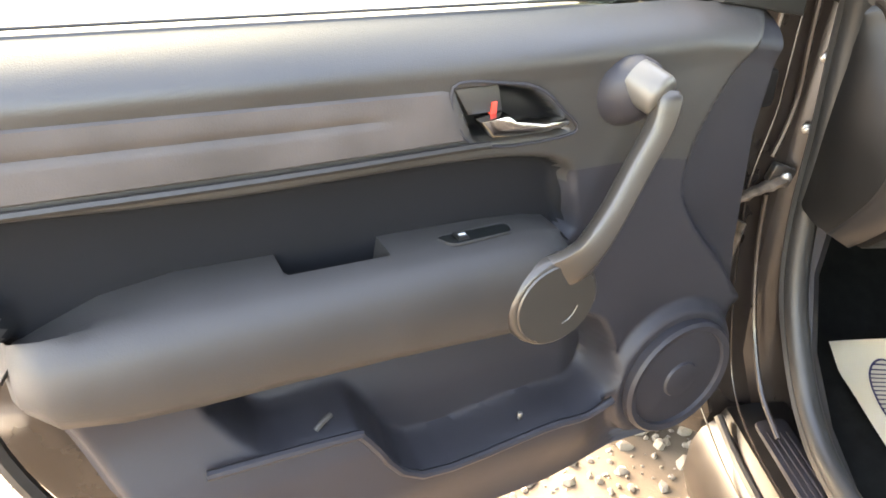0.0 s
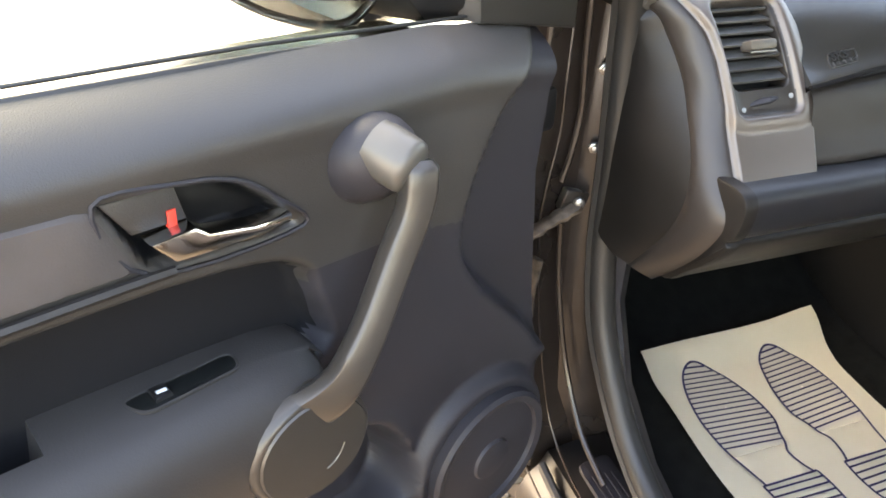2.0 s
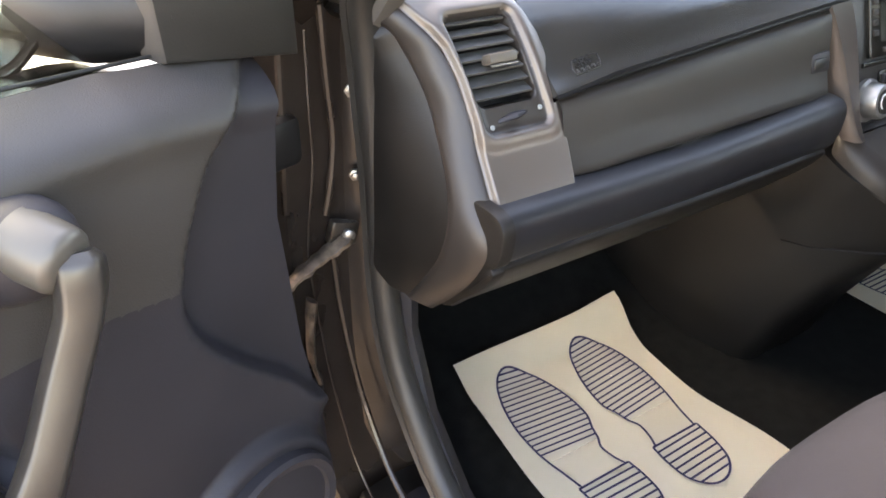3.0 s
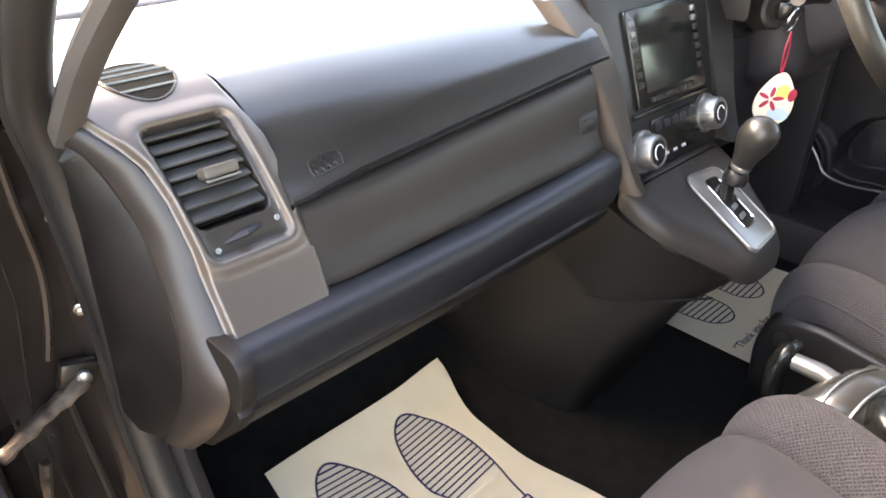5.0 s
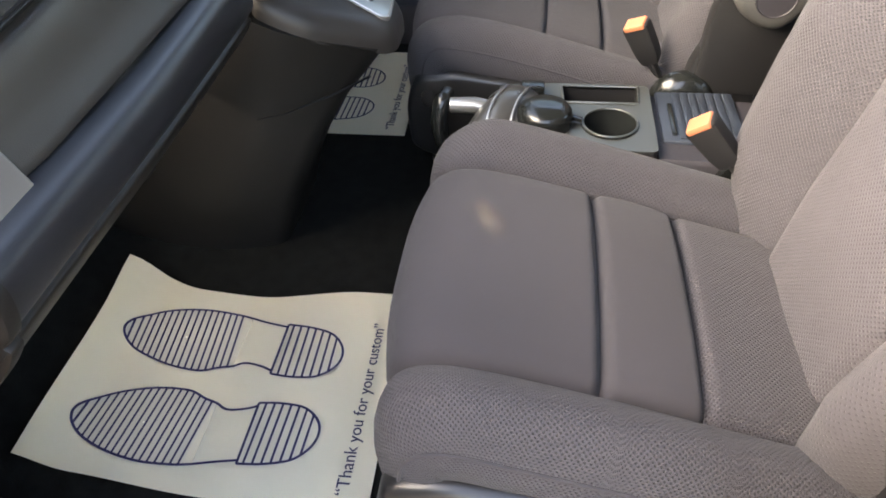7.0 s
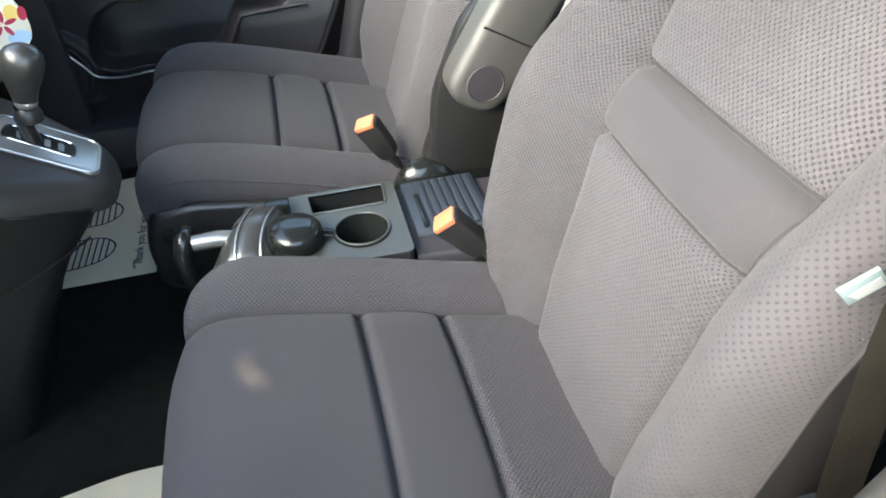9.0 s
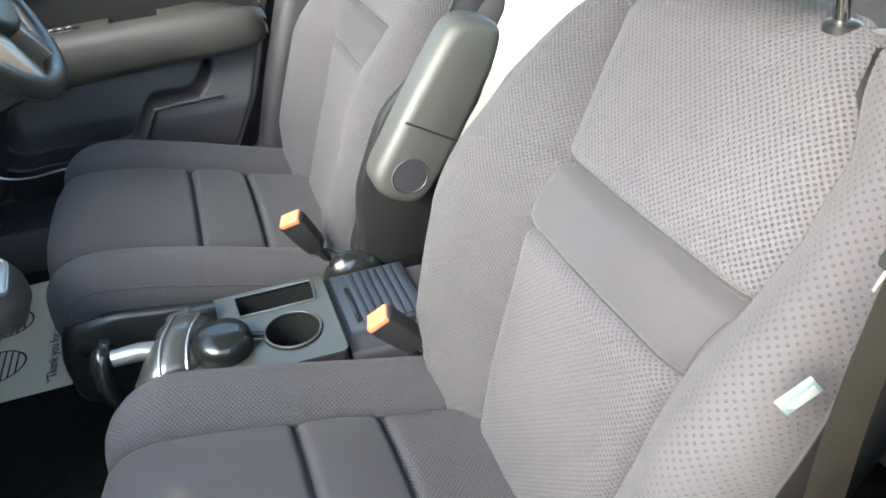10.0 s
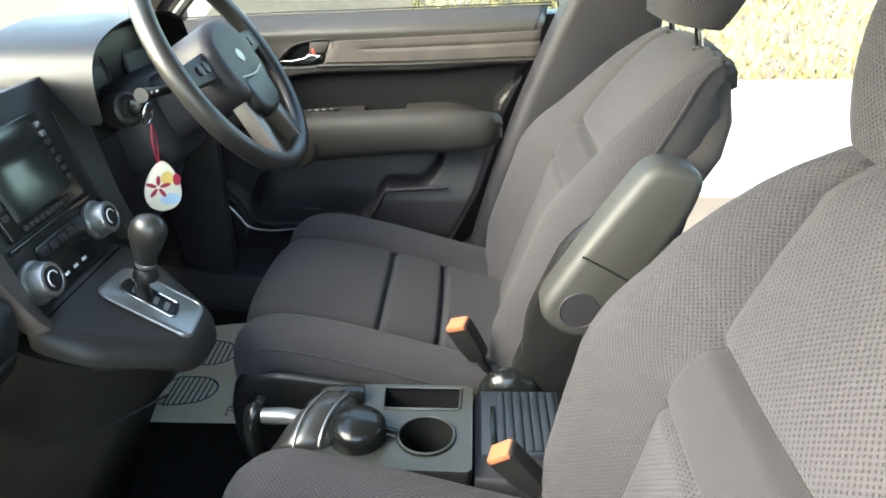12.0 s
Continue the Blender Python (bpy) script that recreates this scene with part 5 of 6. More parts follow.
    plate = rounded([(-0.040, -0.012), (0.038, -0.006), (0.050, 0.100), (-0.030, 0.106)], 0.016)
    gp = part("gear_plate", slab(plate, g, 0.0, 0.006, 0.003), SILVER_COOL, st, "silver gear plate")
    part("gear_slot", slab(rounded([(-0.016, 0.014), (0.018, 0.018), (0.028, 0.088), (-0.004, 0.090)], 0.010), g, 0.004, 0.0068), BLACK_GLOSS, gp)
    part("slot_rim", tube([g(u, v, 0.0066) for u, v in rounded([(-0.016, 0.014), (0.018, 0.018), (0.028, 0.088), (-0.004, 0.090)], 0.010)], 0.0014, 6, True), CHROME, gp, "chrome slot rim")
    part("plate_rim", tube([g(u, v, 0.0052) for u, v in plate], 0.0020, 6, True), SILVER_COOL, gp, "bright rounded plate edge")
    for k in range(4):
        v = 0.026 + 0.014 * k
        part("gear_mark", slab(rounded([(-0.008 + 0.14 * (v - 0.02), v), (0.008 + 0.14 * (v - 0.02), v + 0.002), (0.009 + 0.14 * (v - 0.02), v + 0.008), (-0.007 + 0.14 * (v - 0.02), v + 0.006)], 0.002), g, 0.006, 0.0078), STEEL, gp)
    b = g(0.004, 0.060, 0.0)
    lev = part("gear_lever", tube([b, b + Vector((0, 0.0, 0.03)), b + Vector((0.0, -0.008, 0.06))], [0.012, 0.009, 0.010], 10), BLACK_GLOSS, st, "leather and silver gear lever")
    m = Matrix.Translation(b + Vector((0.0, -0.010, 0.046))) @ pose(0, 0, 0, 14, -8, 0)
    grip = [(0.0105, 0.0, 0.0), (0.0122, 0.012, 0.0), (0.0145, 0.026, 0.0), (0.0182, 0.040, -0.001), (0.0212, 0.053, -0.002), (0.0222, 0.063, -0.003), (0.0206, 0.073, -0.004), (0.0160, 0.081, -0.004), (0.0090, 0.0858, -0.004), (0.002, 0.0873, -0.004)]
    part("lever_grip", loft([[m @ Vector((r * 0.95 * math.cos(a), sh + r * 1.10 * math.sin(a), z)) for a in [2 * math.pi * q / 28 for q in range(28)]] for r, z, sh in grip]), LEATHER, lev, "worn black leather grip", 60)
    part("grip_collar", lathe([(0.0125, 0.008), (0.0136, 0.010), (0.0136, 0.013), (0.0126, 0.015)], m, 24), SILVER_COOL, lev, "thin silver collar")
    part("lever_boot", lathe([(0.017, -0.012), (0.016, -0.004), (0.013, 0.002), (0.011, 0.004)], m, 20), BLACK, lev)
    return st


def build_wheel():
    t = thing("steering_wheel", (0.37, 0.47, 0.95), "black leather steering wheel with silver lower spoke", "steering wheel")
    m = Matrix.Translation((0.37, 0.456, 1.112)) @ pose(0, 0, 0, 58, 0, 0)
    R = 0.185
    part("rim", tube([m @ Vector((R * math.cos(a), R * math.sin(a), 0)) for a in [2 * math.pi * k / 56 for k in range(56)]], 0.0165, 12, True), LEATHER, t, "worn black leather rim")
    hub = [(0.085 * math.copysign(abs(math.cos(a)) ** 0.8, math.cos(a)), 0.075 * math.copysign(abs(math.sin(a)) ** 0.8, math.sin(a)) - 0.005) for a in [2 * math.pi * k / 28 for k in range(28)]]
    part("airbag_pad", slab(hub, lambda u, v, d: m @ Vector((u, v, d)), -0.05, 0.028, 0.02, seg=4), PLASTIC_LOW, t, "dark grey airbag pad")
    part("pad_skirt", slab(rounded([(-0.060, -0.030), (0.060, -0.030), (0.052, -0.088), (0.020, -0.104), (-0.020, -0.104), (-0.052, -0.088)], 0.018), lambda u, v, d: m @ Vector((u, v, d)), -0.05, 0.030, 0.012, seg=4), BLACK, t, "black lower cover of the airbag pad")
    part("pad_trim", tube(spline([m @ Vector(q) for q in ((-0.052, -0.030, 0.028), (0.0, -0.036, 0.032), (0.052, -0.030, 0.028))], 4), 0.0022, 6), SILVER_COOL, t, "thin silver trim line")
    part("emblem", lathe([(0.012, 0.027), (0.011, 0.0295), (0.002, 0.0295)], m, 20), SILVER_COOL, t, "round silver emblem")
    for s in (-1, 1):
        part("spoke", slab(rounded([(s * 0.07, -0.012), (s * 0.178, -0.004), (s * 0.178, 0.030), (s * 0.07, 0.034)], 0.008), lambda u, v, d: m @ Vector((u, v, d)), -0.012, 0.010, 0.004), PLASTIC_LOW, t)
        part("lower_spoke", slab(rounded([(s * 0.030, -0.06), (s * 0.050, -0.172), (s * 0.075, -0.165), (s * 0.062, -0.05)], 0.008), lambda u, v, d: m @ Vector((u, v, d)), -0.014, 0.012, 0.004), SILVER, t, "silver-grey lower spoke")
        for k in range(2):
            part("wheel_button", lathe([(0.009, 0.008), (0.009, 0.014), (0.002, 0.015)], m @ Matrix.Translation((s * (0.105 + 0.024 * k), 0.012, 0)), 14), PLASTIC_TAUPE, t)
    c = thing("steering_column", (0.37, 0.60, 0.95), "dark plastic steering column with stalks and ignition lock", "steering column")
    part("shroud", loft([[m @ Vector((w * math.copysign(abs(math.cos(a)) ** 0.6, math.cos(a)), h * math.copysign(abs(math.sin(a)) ** 0.6, math.sin(a)) - 0.005, z)) for a in [2 * math.pi * k / 20 for k in range(20)]] for z, w, h in ((-0.045, 0.058, 0.050), (-0.08, 0.064, 0.056), (-0.16, 0.068, 0.06), (-0.24, 0.072, 0.07))]), PLASTIC_LOW, c, "dark plastic column shroud")
    for s in (-1, 1):
        a, b = m @ Vector((s * 0.05, 0.015, -0.075)), m @ Vector((s * 0.175, 0.030, -0.065))
        part("stalk", tube([a, a.lerp(b, 0.6), b], [0.006, 0.008, 0.011], 10), BLACK, c)
        for k in range(2):
            p = a.lerp(b, 0.72 + 0.16 * k)
            part("stalk_mark", box(p + Vector((0, -0.009, 0.003)), (0.006, 0.002, 0.003)), WHITE, c)
    rows = []
    for x, y, z in ((0.12, 0.64, 1.04), (0.20, 0.615, 1.0), (0.30, 0.60, 0.98), (0.45, 0.60, 0.98), (0.56, 0.61, 1.0), (0.69, 0.64, 1.04)):
        rows.append([(x, y + 0.01, z + 0.05), (x, y, z), (x, y + 0.01, z - 0.08), (x, y + 0.04, z - 0.16), (x, y + 0.10, z - 0.20), (x, y + 0.3, z - 0.2)])
    bm = bmesh.new()
    grid(bm, rows)
    part("knee_panel", bm, PLASTIC_LOW, c, "dark plastic knee panel")
    part("column_cowl", box((0.37, 0.60, 1.02), (0.20, 0.12, 0.16), 0.04, 3, rot=(-20, 0, 0)), PLASTIC_LOW, c)
    k = Vector((0.247, 0.575, 1.070))
    d = Vector((-0.35, -0.90, 0.25)).normalized()
    mm = Matrix.Translation(k) @ d.to_track_quat("Z", "Y").to_matrix().to_4x4()
    part("ignition_lock", lathe([(0.026, -0.03), (0.026, 0.0), (0.022, 0.004), (0.014, 0.004), (0.013, 0.010), (0.003, 0.011)], mm, 24), PLASTIC_TAUPE, c)
    # instrument hood
    part("instrument_hood", slab(rounded([(0.19, 1.03), (0.55, 1.03), (0.56, 1.13), (0.51, 1.165), (0.24, 1.165), (0.185, 1.13)], 0.03), lambda x, z, d: Vector((x, 0.70 - d, z)), -0.1, 0.055, 0.004), BLACK, c, "black instrument panel")
    arch = spline([Vector(q + (0,)) for q in ((0.185, 1.06), (0.183, 1.12), (0.21, 1.158), (0.28, 1.178), (0.37, 1.183), (0.46, 1.178), (0.53, 1.158), (0.56, 1.12), (0.56, 1.06))], 4)
    bm = bmesh.new()
    grid(bm, [[(p.x, y, p.y + (0.006 if o else 0.0) + 0.02 * (0.72 - y)) for y, o in ((0.76, 1), (0.62, 1), (0.590, 1), (0.586, 0.5), (0.590, 0), (0.66, 0))] for p in arch])
    part("hood_shade", bm, BLACK, c, "black hood over the instruments", 50)
    for x in (0.29, 0.45):
        mm2 = Matrix.Translation((x, 0.643, 1.10)) @ pose(0, 0, 0, 78, 0, 0)
        part("dial", lathe([(0.052, 0.0), (0.052, 0.004), (0.049, 0.006), (0.047, 0.002), (0.002, 0.002)], mm2, 32), PLASTIC_LOW, c)
    # key with ring, red cord and fob
    f = thing("key_fob", (0.285, 0.56, 0.93), "key ring with red cord and colourful oval charm", "key")
    q = k + d * 0.02
    part("key_head", box(q, (0.014, 0.022, 0.026), 0.006, rot=(0, 0, 20)), BLACK_GLOSS, f)
    ring = [q + Vector((0.004, -0.012, -0.012)) + Vector((math.cos(a) * 0.017, -0.004 * math.sin(a), math.sin(a) * 0.017)) for a in [2 * math.pi * i / 24 for i in range(24)]]
    part("ring", tube(ring, 0.0014, 6, True), CHROME, f, "chrome split ring")
    top = q + Vector((0.004, -0.014, -0.028))
    for s in (-1, 1):
        part("cord", tube(spline([top, top + Vector((s * 0.008, 0, -0.025)), top + Vector((s * 0.005, 0, -0.050)), top + Vector((0.001 * s, 0, -0.066))], 4), 0.0013, 6), CRIMSON, f, "crimson cord")
    mm = Matrix.Translation(top + Vector((-0.004, -0.002, -0.100))) @ pose(0, 0, 0, 0, 0, -58) @ pose(0, 0, 0, 90, 8, 0)
    egg = [(0.027 * math.sin(a) * (1 - 0.30 * math.cos(a)), 0.041 * math.cos(a)) for a in [2 * math.pi * i / 28 for i in range(28)]]
    charm = part("charm", slab(egg, lambda u, v, d: mm @ Vector((u, v, d)), -0.004, 0.004, 0.003), CHARM, f, "cream oval charm")
    for k2 in range(5):
        a = 2 * math.pi * k2 / 5 + 0.3
        part("petal", slab([(-0.008 + 0.011 * math.cos(a) + 0.0085 * math.cos(b) * math.cos(a) - 0.0032 * math.sin(b) * math.sin(a), 0.011 * math.sin(a) + 0.0085 * math.cos(b) * math.sin(a) + 0.0032 * math.sin(b) * math.cos(a)) for b in [2 * math.pi * i / 10 for i in range(10)]], lambda u, v, d: mm @ Vector((u, v, d)), 0.0038, 0.0048), CRIMSON, charm)
        part("petal_back", slab([(0.003 + 0.006 * math.cos(a) + 0.0055 * math.cos(b) , -0.002 + 0.007 * math.sin(a) + 0.0045 * math.sin(b)) for b in [2 * math.pi * i / 10 for i in range(10)]], lambda u, v, d: mm @ Vector((u, v, -d)), 0.0038, 0.0048), RED, charm)
    part("charm_glow", slab([(0.006 + 0.010 * math.cos(b), 0.014 + 0.012 * math.sin(b)) for b in [2 * math.pi * i / 14 for i in range(14)]], lambda u, v, d: mm @ Vector((u, v, d)), 0.0036, 0.0042), ORANGE_SOFT, charm)
    part("charm_spot", slab([(0.020 + 0.006 * math.cos(b), 0.012 + 0.010 * math.sin(b)) for b in [2 * math.pi * i / 12 for i in range(12)]], lambda u, v, d: mm @ Vector((u, v, d)), 0.0036, 0.0046), CRIMSON, charm)
    part("charm_band", slab([(0.010 + 0.016 * math.sin(b), -0.030 + 0.020 * (1 + math.cos(b)) * 0.5) for b in [2 * math.pi * i / 16 for i in range(16)]], lambda u, v, d: mm @ Vector((u, v, d)), 0.0036, 0.0041), PALE_BLUE, charm)


CRIMSON = material("crimson_enamel", (0.36, 0.02, 0.05), 0.45, mottle=0.05)
PALE_BLUE = material("pale_blue_enamel", (0.42, 0.58, 0.72), 0.35, mottle=0.04)
ORANGE_SOFT = material("yellow_enamel", (0.78, 0.55, 0.16), 0.35, mottle=0.03)
CHARM = material("cream_enamel", (0.78, 0.72, 0.58), 0.3, mottle=0.03)
build_dash()
build_stack()
build_wheel()


# ---- seats ----
def sheet(profile, section, steps=5):
    """Rows of points: a section swept along a profile in the y-z plane. section(k, p): (dx, lift) pairs; k from 0 to 1."""
    P = spline([(y, z, 0) for y, z in profile], steps)
    rows = []
    for i, p in enumerate(P):
        a, b = P[max(0, i - 1)], P[min(len(P) - 1, i + 1)]
        d = (b - a).normalized()
        nrm = Vector((d.y, -d.x))
        rows.append([(dx, p.x + nrm.x * h, p.y + nrm.y * h) for dx, h in section(i / (len(P) - 1), p)])
    return rows, P


def build_seat(name, xc, yo, side, label, armrest, recline, rise, thick, reach=0.0):
    """side: +1 where the middle of the car lies towards +x; rise: height of the shoulder; thick: depth of the backrest's sides."""
    seat = thing(name, (xc, yo + 0.1, 0.47), label, "car seat", "front seats")
    S = lambda p: (xc + p[0], yo + p[1], p[2])
    rc, rs = math.cos(radians(recline)), math.sin(radians(recline))

    def B(p):
        """As S, tipped back about the hinge."""
        dy, dz = p[1] + 0.06, p[2] - 0.62
        return (xc + p[0], yo - 0.06 + dy * rc - dz * rs, 0.62 + dy * rs + dz * rc)


    # cushion
    prof = [(0.330, 0.575), (0.350, 0.63), (0.354, 0.685), (0.340, 0.720), (0.305, 0.734), (0.24, 0.727), (0.1425, 0.703), (0.042, 0.674), (-0.04, 0.652), (-0.12, 0.635)]
    CI = 0.157

    def cushion_section(k, p):
        amp = 0.45 + 0.55 * smooth01(0.37 - p.x, 0.0, 0.10)
        amp *= 1 - 0.5 * smooth01(-p.x, 0.02, 0.12)
        flat = smooth01(0.735 - p.y, 0.03, 0.14) * smooth01(p.x, 0.25, 0.35)
        out = []
        half = []
        for dx, h in ((0.0, 0.010), (0.03, 0.010), (0.06, 0.0095), (0.09, 0.008), (0.12, 0.005), (0.14, 0.003), (0.150, -0.002), (0.1545, -0.008), (0.157, -0.0099), (0.1595, -0.006), (0.164, 0.003), (0.171, 0.011), (0.185, 0.021), (0.20, 0.028), (0.215, 0.029), (0.23, 0.023), (0.242, 0.010), (0.250, -0.008), (0.254, -0.026), (0.251, -0.044), (0.236, -0.060)):
            lift = h * amp if dx > CI and h > -0.01 else h * (1 - 0.6 * flat) if h > -0.01 else h * (1 - 0.35 * flat)
            if dx < CI:
                for yc in (0.1425, 0.042):
                    q = (p.x - yc) / 0.0052
                    if p.y > 0.6 and p.x < 0.3:
                        lift -= 0.012 * math.exp(-q * q)
                if 0.042 < p.x < 0.1425:
                    lift += 0.004 * math.sin(math.pi * (p.x - 0.042) / 0.1005)
            half.append((dx, lift))
        return [(-dx, h) for dx, h in reversed(half[1:])] + half

    rows, P = sheet(prof, cushion_section, 22)
    rows = [[(dx, y + (reach - 0.030 * (abs(dx) / 0.25) ** 3) * smooth01(y, 0.20, 0.34), z) for dx, y, z in r] for r in rows]
    mid = len(rows[0]) // 2
    dxs = [abs(c[0]) for c in cushion_section(0.5, Vector((0.2, 0.7)))]

    def slot(i, j):
        dx = 0.5 * (dxs[j] + dxs[j + 1])
        y = P[i].x
        if dx > CI:
            return 0 if P[i].y > 0.58 else 1
        if 0.042 < y < 0.1425 and P[i].y > 0.6:
            return 2
        return 1 if y < 0.042 else 2

    bm = bmesh.new()
    grid(bm, [[S(p) for p in r] for r in rows], mat=slot, uv=True)
    cushion = part("cushion", bm, [CUSHION_SIDE, CUSHION_SIDE, CUSHION_PLAIN], seat, "grey cloth seat cushion with raised bolsters", 70)

    for col in [j for j in range(len(rows[0])) if abs(abs(rows[4][j][0]) - CI) < 1e-4]:
        part("seam", tube([S(r[col]) for r, p in zip(rows, P) if p.x > -0.1][::3], 0.0014, 5), SEAM, cushion, "dark sewn seam")
    for col in [j for j in range(len(rows[0])) if abs(abs(rows[4][j][0]) - 0.250) < 1e-4]:
        part("piping", tube([S(r[col]) for r, p in zip(rows, P) if p.x > -0.1][::3], 0.0022, 6), SEAT_PLAIN, cushion, "sewn edge of the bolster")
    for yc in (0.1425, 0.042):
        r = min((r for r, p in zip(rows, P) if p.y > 0.62), key=lambda r: abs(r[mid][1] - yc))
        part("seam", tube([S(q) for q in r if abs(q[0]) < CI][::2], 0.0014, 5), SEAM, cushion, "dark sewn seam")

    # backrest front
    bprof = [(-0.060, 0.600), (-0.070, 0.66), (-0.086, 0.75), (-0.108, 0.85), (-0.1255, 0.9285), (-0.1625, 0.9975), (-0.196, 1.06), (-0.230, 1.06 + 0.060 * rise), (-0.252, 1.06 + 0.096 * rise), (-0.280, 1.06 + 0.120 * rise), (-0.310, 1.06 + 0.116 * rise), (-0.332, 1.06 + 0.085 * rise)]
    bi_in = [(0.6, 0.115), (0.75, 0.120), (0.93, 0.112), (1.0, 0.108), (1.06, 0.120), (1.06 + 0.08 * rise, 0.145), (1.06 + 0.14 * rise, 0.13)]
    bi_out = [(0.6, 0.112), (0.75, 0.120), (0.93, 0.143), (1.0, 0.155), (1.05, 0.163), (1.06 + 0.05 * rise, 0.155), (1.06 + 0.10 * rise, 0.125), (1.06 + 0.14 * rise, 0.10)]
    hw_in = [(0.6, 0.222), (0.66, 0.258), (0.74, 0.289), (0.84, 0.295), (0.95, 0.278), (1.03, 0.250), (1.10, 0.218), (1.15, 0.187), (1.19, 0.165)]
    hw = [(0.6, 0.205), (0.68, 0.225), (0.80, 0.245), (0.95, 0.250), (1.03, 0.240), (1.10, 0.215), (1.15, 0.185), (1.19, 0.165)]

    def back_half(p, outer):
        i, w = curve1(bi_out if outer else bi_in, p.y), curve1(hw if outer != armrest else hw_in, p.y)
        if p.x < -0.285:
            i, w = 0.09, curve1([(-0.34, 0.115), (-0.318, 0.150), (-0.285, 0.167)], p.x)
        i = min(i, w - 0.03)
        amp = curve1([(0.6, 0.4), (0.72, 0.95), (0.9, 1.0), (1.03, 0.75), (1.06 + 0.06 * rise, 0.35), (1.06 + 0.12 * rise, 0.0)], p.y) if p.x > -0.285 else 0.0
        if outer:
            amp *= 1 - 0.3 * smooth01(p.y, 0.90, 1.05)
        deep = thick * (1 - 0.45 * smooth01(p.y, 0.98, 1.06 + 0.06 * rise)) * (1 - 0.6 * smooth01(-p.x, 0.235, 0.27))
        half = []
        for q, h in ((0, 0.006), (0.2, 0.006), (0.4, 0.005), (0.6, 0.004), (0.8, 0.003), (0.93, -0.002), (1.0, -0.012)):
            lift = h
            for zc in (0.9285, 0.9975):
                e = (p.y - zc) / 0.0055
                if p.x > -0.25:
                    lift -= 0.012 * math.exp(-e * e)
            if 0.9285 < p.y < 0.9975 and p.x > -0.25:
                lift += 0.008 * math.sin(math.pi * (p.y - 0.9285) / 0.069)
            half.append((q * i, lift))
        for q, h in ((0.06, 0.0), (0.18, 0.018), (0.36, 0.040), (0.54, 0.052), (0.70, 0.050), (0.83, 0.036), (0.93, 0.014), (0.985, -0.010)):
            half.append((i + q * (w - i), h * amp - 0.006 * (1 - amp) * (q > 0.6)))
        for dx, h in ((0.003, -0.028), (0.002, -0.028 - 0.24 * (deep - 0.03)), (-0.006, -deep + 0.006), (-0.034, -deep - 0.006)):
            half.append((w + dx, h))
        return half

    def back_section(k, p):
        return [(-dx, h) for dx, h in reversed(back_half(p, side > 0)[1:])] + back_half(p, side < 0)

    rows, P2 = sheet(bprof, back_section, 20)
    n = len(rows[0])
    mid = n // 2

    def slot2(i, j):
        k = min(abs(j - mid), abs(j + 1 - mid))
        z = P2[i].y
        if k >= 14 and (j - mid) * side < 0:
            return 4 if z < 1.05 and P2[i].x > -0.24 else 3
        if k >= 14:
            return 2
        if k < 6:
            return 2 if 0.9285 < z < 0.9975 and P2[i].x > -0.25 else 0
        return 3 if (j - mid) * side < 0 else 1

    bm = bmesh.new()
    grid(bm, [[B(p) for p in r] for r in rows], mat=slot2, uv=True, zones=((0, mid - 6, mid - 10, mid - 10), (mid + 6, n - 1, mid + 10, mid + 10)))
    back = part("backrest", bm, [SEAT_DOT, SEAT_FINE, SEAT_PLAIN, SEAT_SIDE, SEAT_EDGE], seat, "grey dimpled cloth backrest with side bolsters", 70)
    for col in (mid - 6, mid + 6):
        part("seam", tube([B(r[col]) for r, p in zip(rows, P2) if p.x > -0.285 and p.y > 0.64][::4], 0.0026, 5), SEAM, back, "dark sewn seam")
    for zc in (0.9285, 0.9975):
        r = min((r for r, p in zip(rows, P2) if p.x > -0.25), key=lambda r: abs(r[mid][2] - zc))
        part("seam", tube([B(q) for q in r[mid - 6:mid + 7]], 0.0024, 5), SEAM, back, "dark sewn seam")
    top = max(range(len(P2)), key=lambda q: P2[q].y)
    out = [B(r[mid - side * 14]) for r, p in zip(rows, P2) if p.x > -0.26 and p.y > 0.66][::4]
    part("edge_piping", tube(spline(out + [B(q) for q in (rows[top][mid - side * 12], rows[top][mid - side * 6], rows[top][mid], rows[top][mid + side * 6], rows[top][mid + side * 12])], 2), 0.0021, 6), SEAT_SIDE, back, "raised sewn edge of the bolster")
    part("seam", tube([B((q[0] * 0.9985, q[1], q[2])) for q in [r[mid - side * 14] for r, p in zip(rows, P2) if p.x > -0.21 and p.y > 0.66][::4]], 0.0024, 5), SEAM, back, "dark sewn seam")
    if armrest:
        edge = mid + side * 14
        part("edge_piping", tube([B(r[edge]) for r, p in zip(rows, P2) if p.x > -0.285 and p.y > 0.66][::4], 0.0032, 6), SEAT_PLAIN, back, "raised edge seam")
    # rear shell
    face_y = sorted((z, y) for y, z in bprof[:8])
    rings = []
    for k in range(13):
        z = 0.62 + (1.06 + 0.085 * rise - 0.62) * k / 12
        end = smooth01(k, 10, 12)
        front, back_y = curve1(face_y, z) - 0.020, curve1(face_y, z) - (0.118 if armrest else 0.105) + 0.030 * end
        w, mid_y, d = curve1(hw, z) - 0.008 - 0.025 * end, (front + back_y) / 2, (front - back_y) / 2
        rings.append([B((w * math.copysign(abs(math.cos(a)) ** 0.35, math.cos(a)), mid_y + d * math.copysign(abs(math.sin(a)) ** 0.45, math.sin(a)), z)) for a in [2 * math.pi * q / 32 for q in range(32)]])
    z = 1.06 + 0.112 * rise
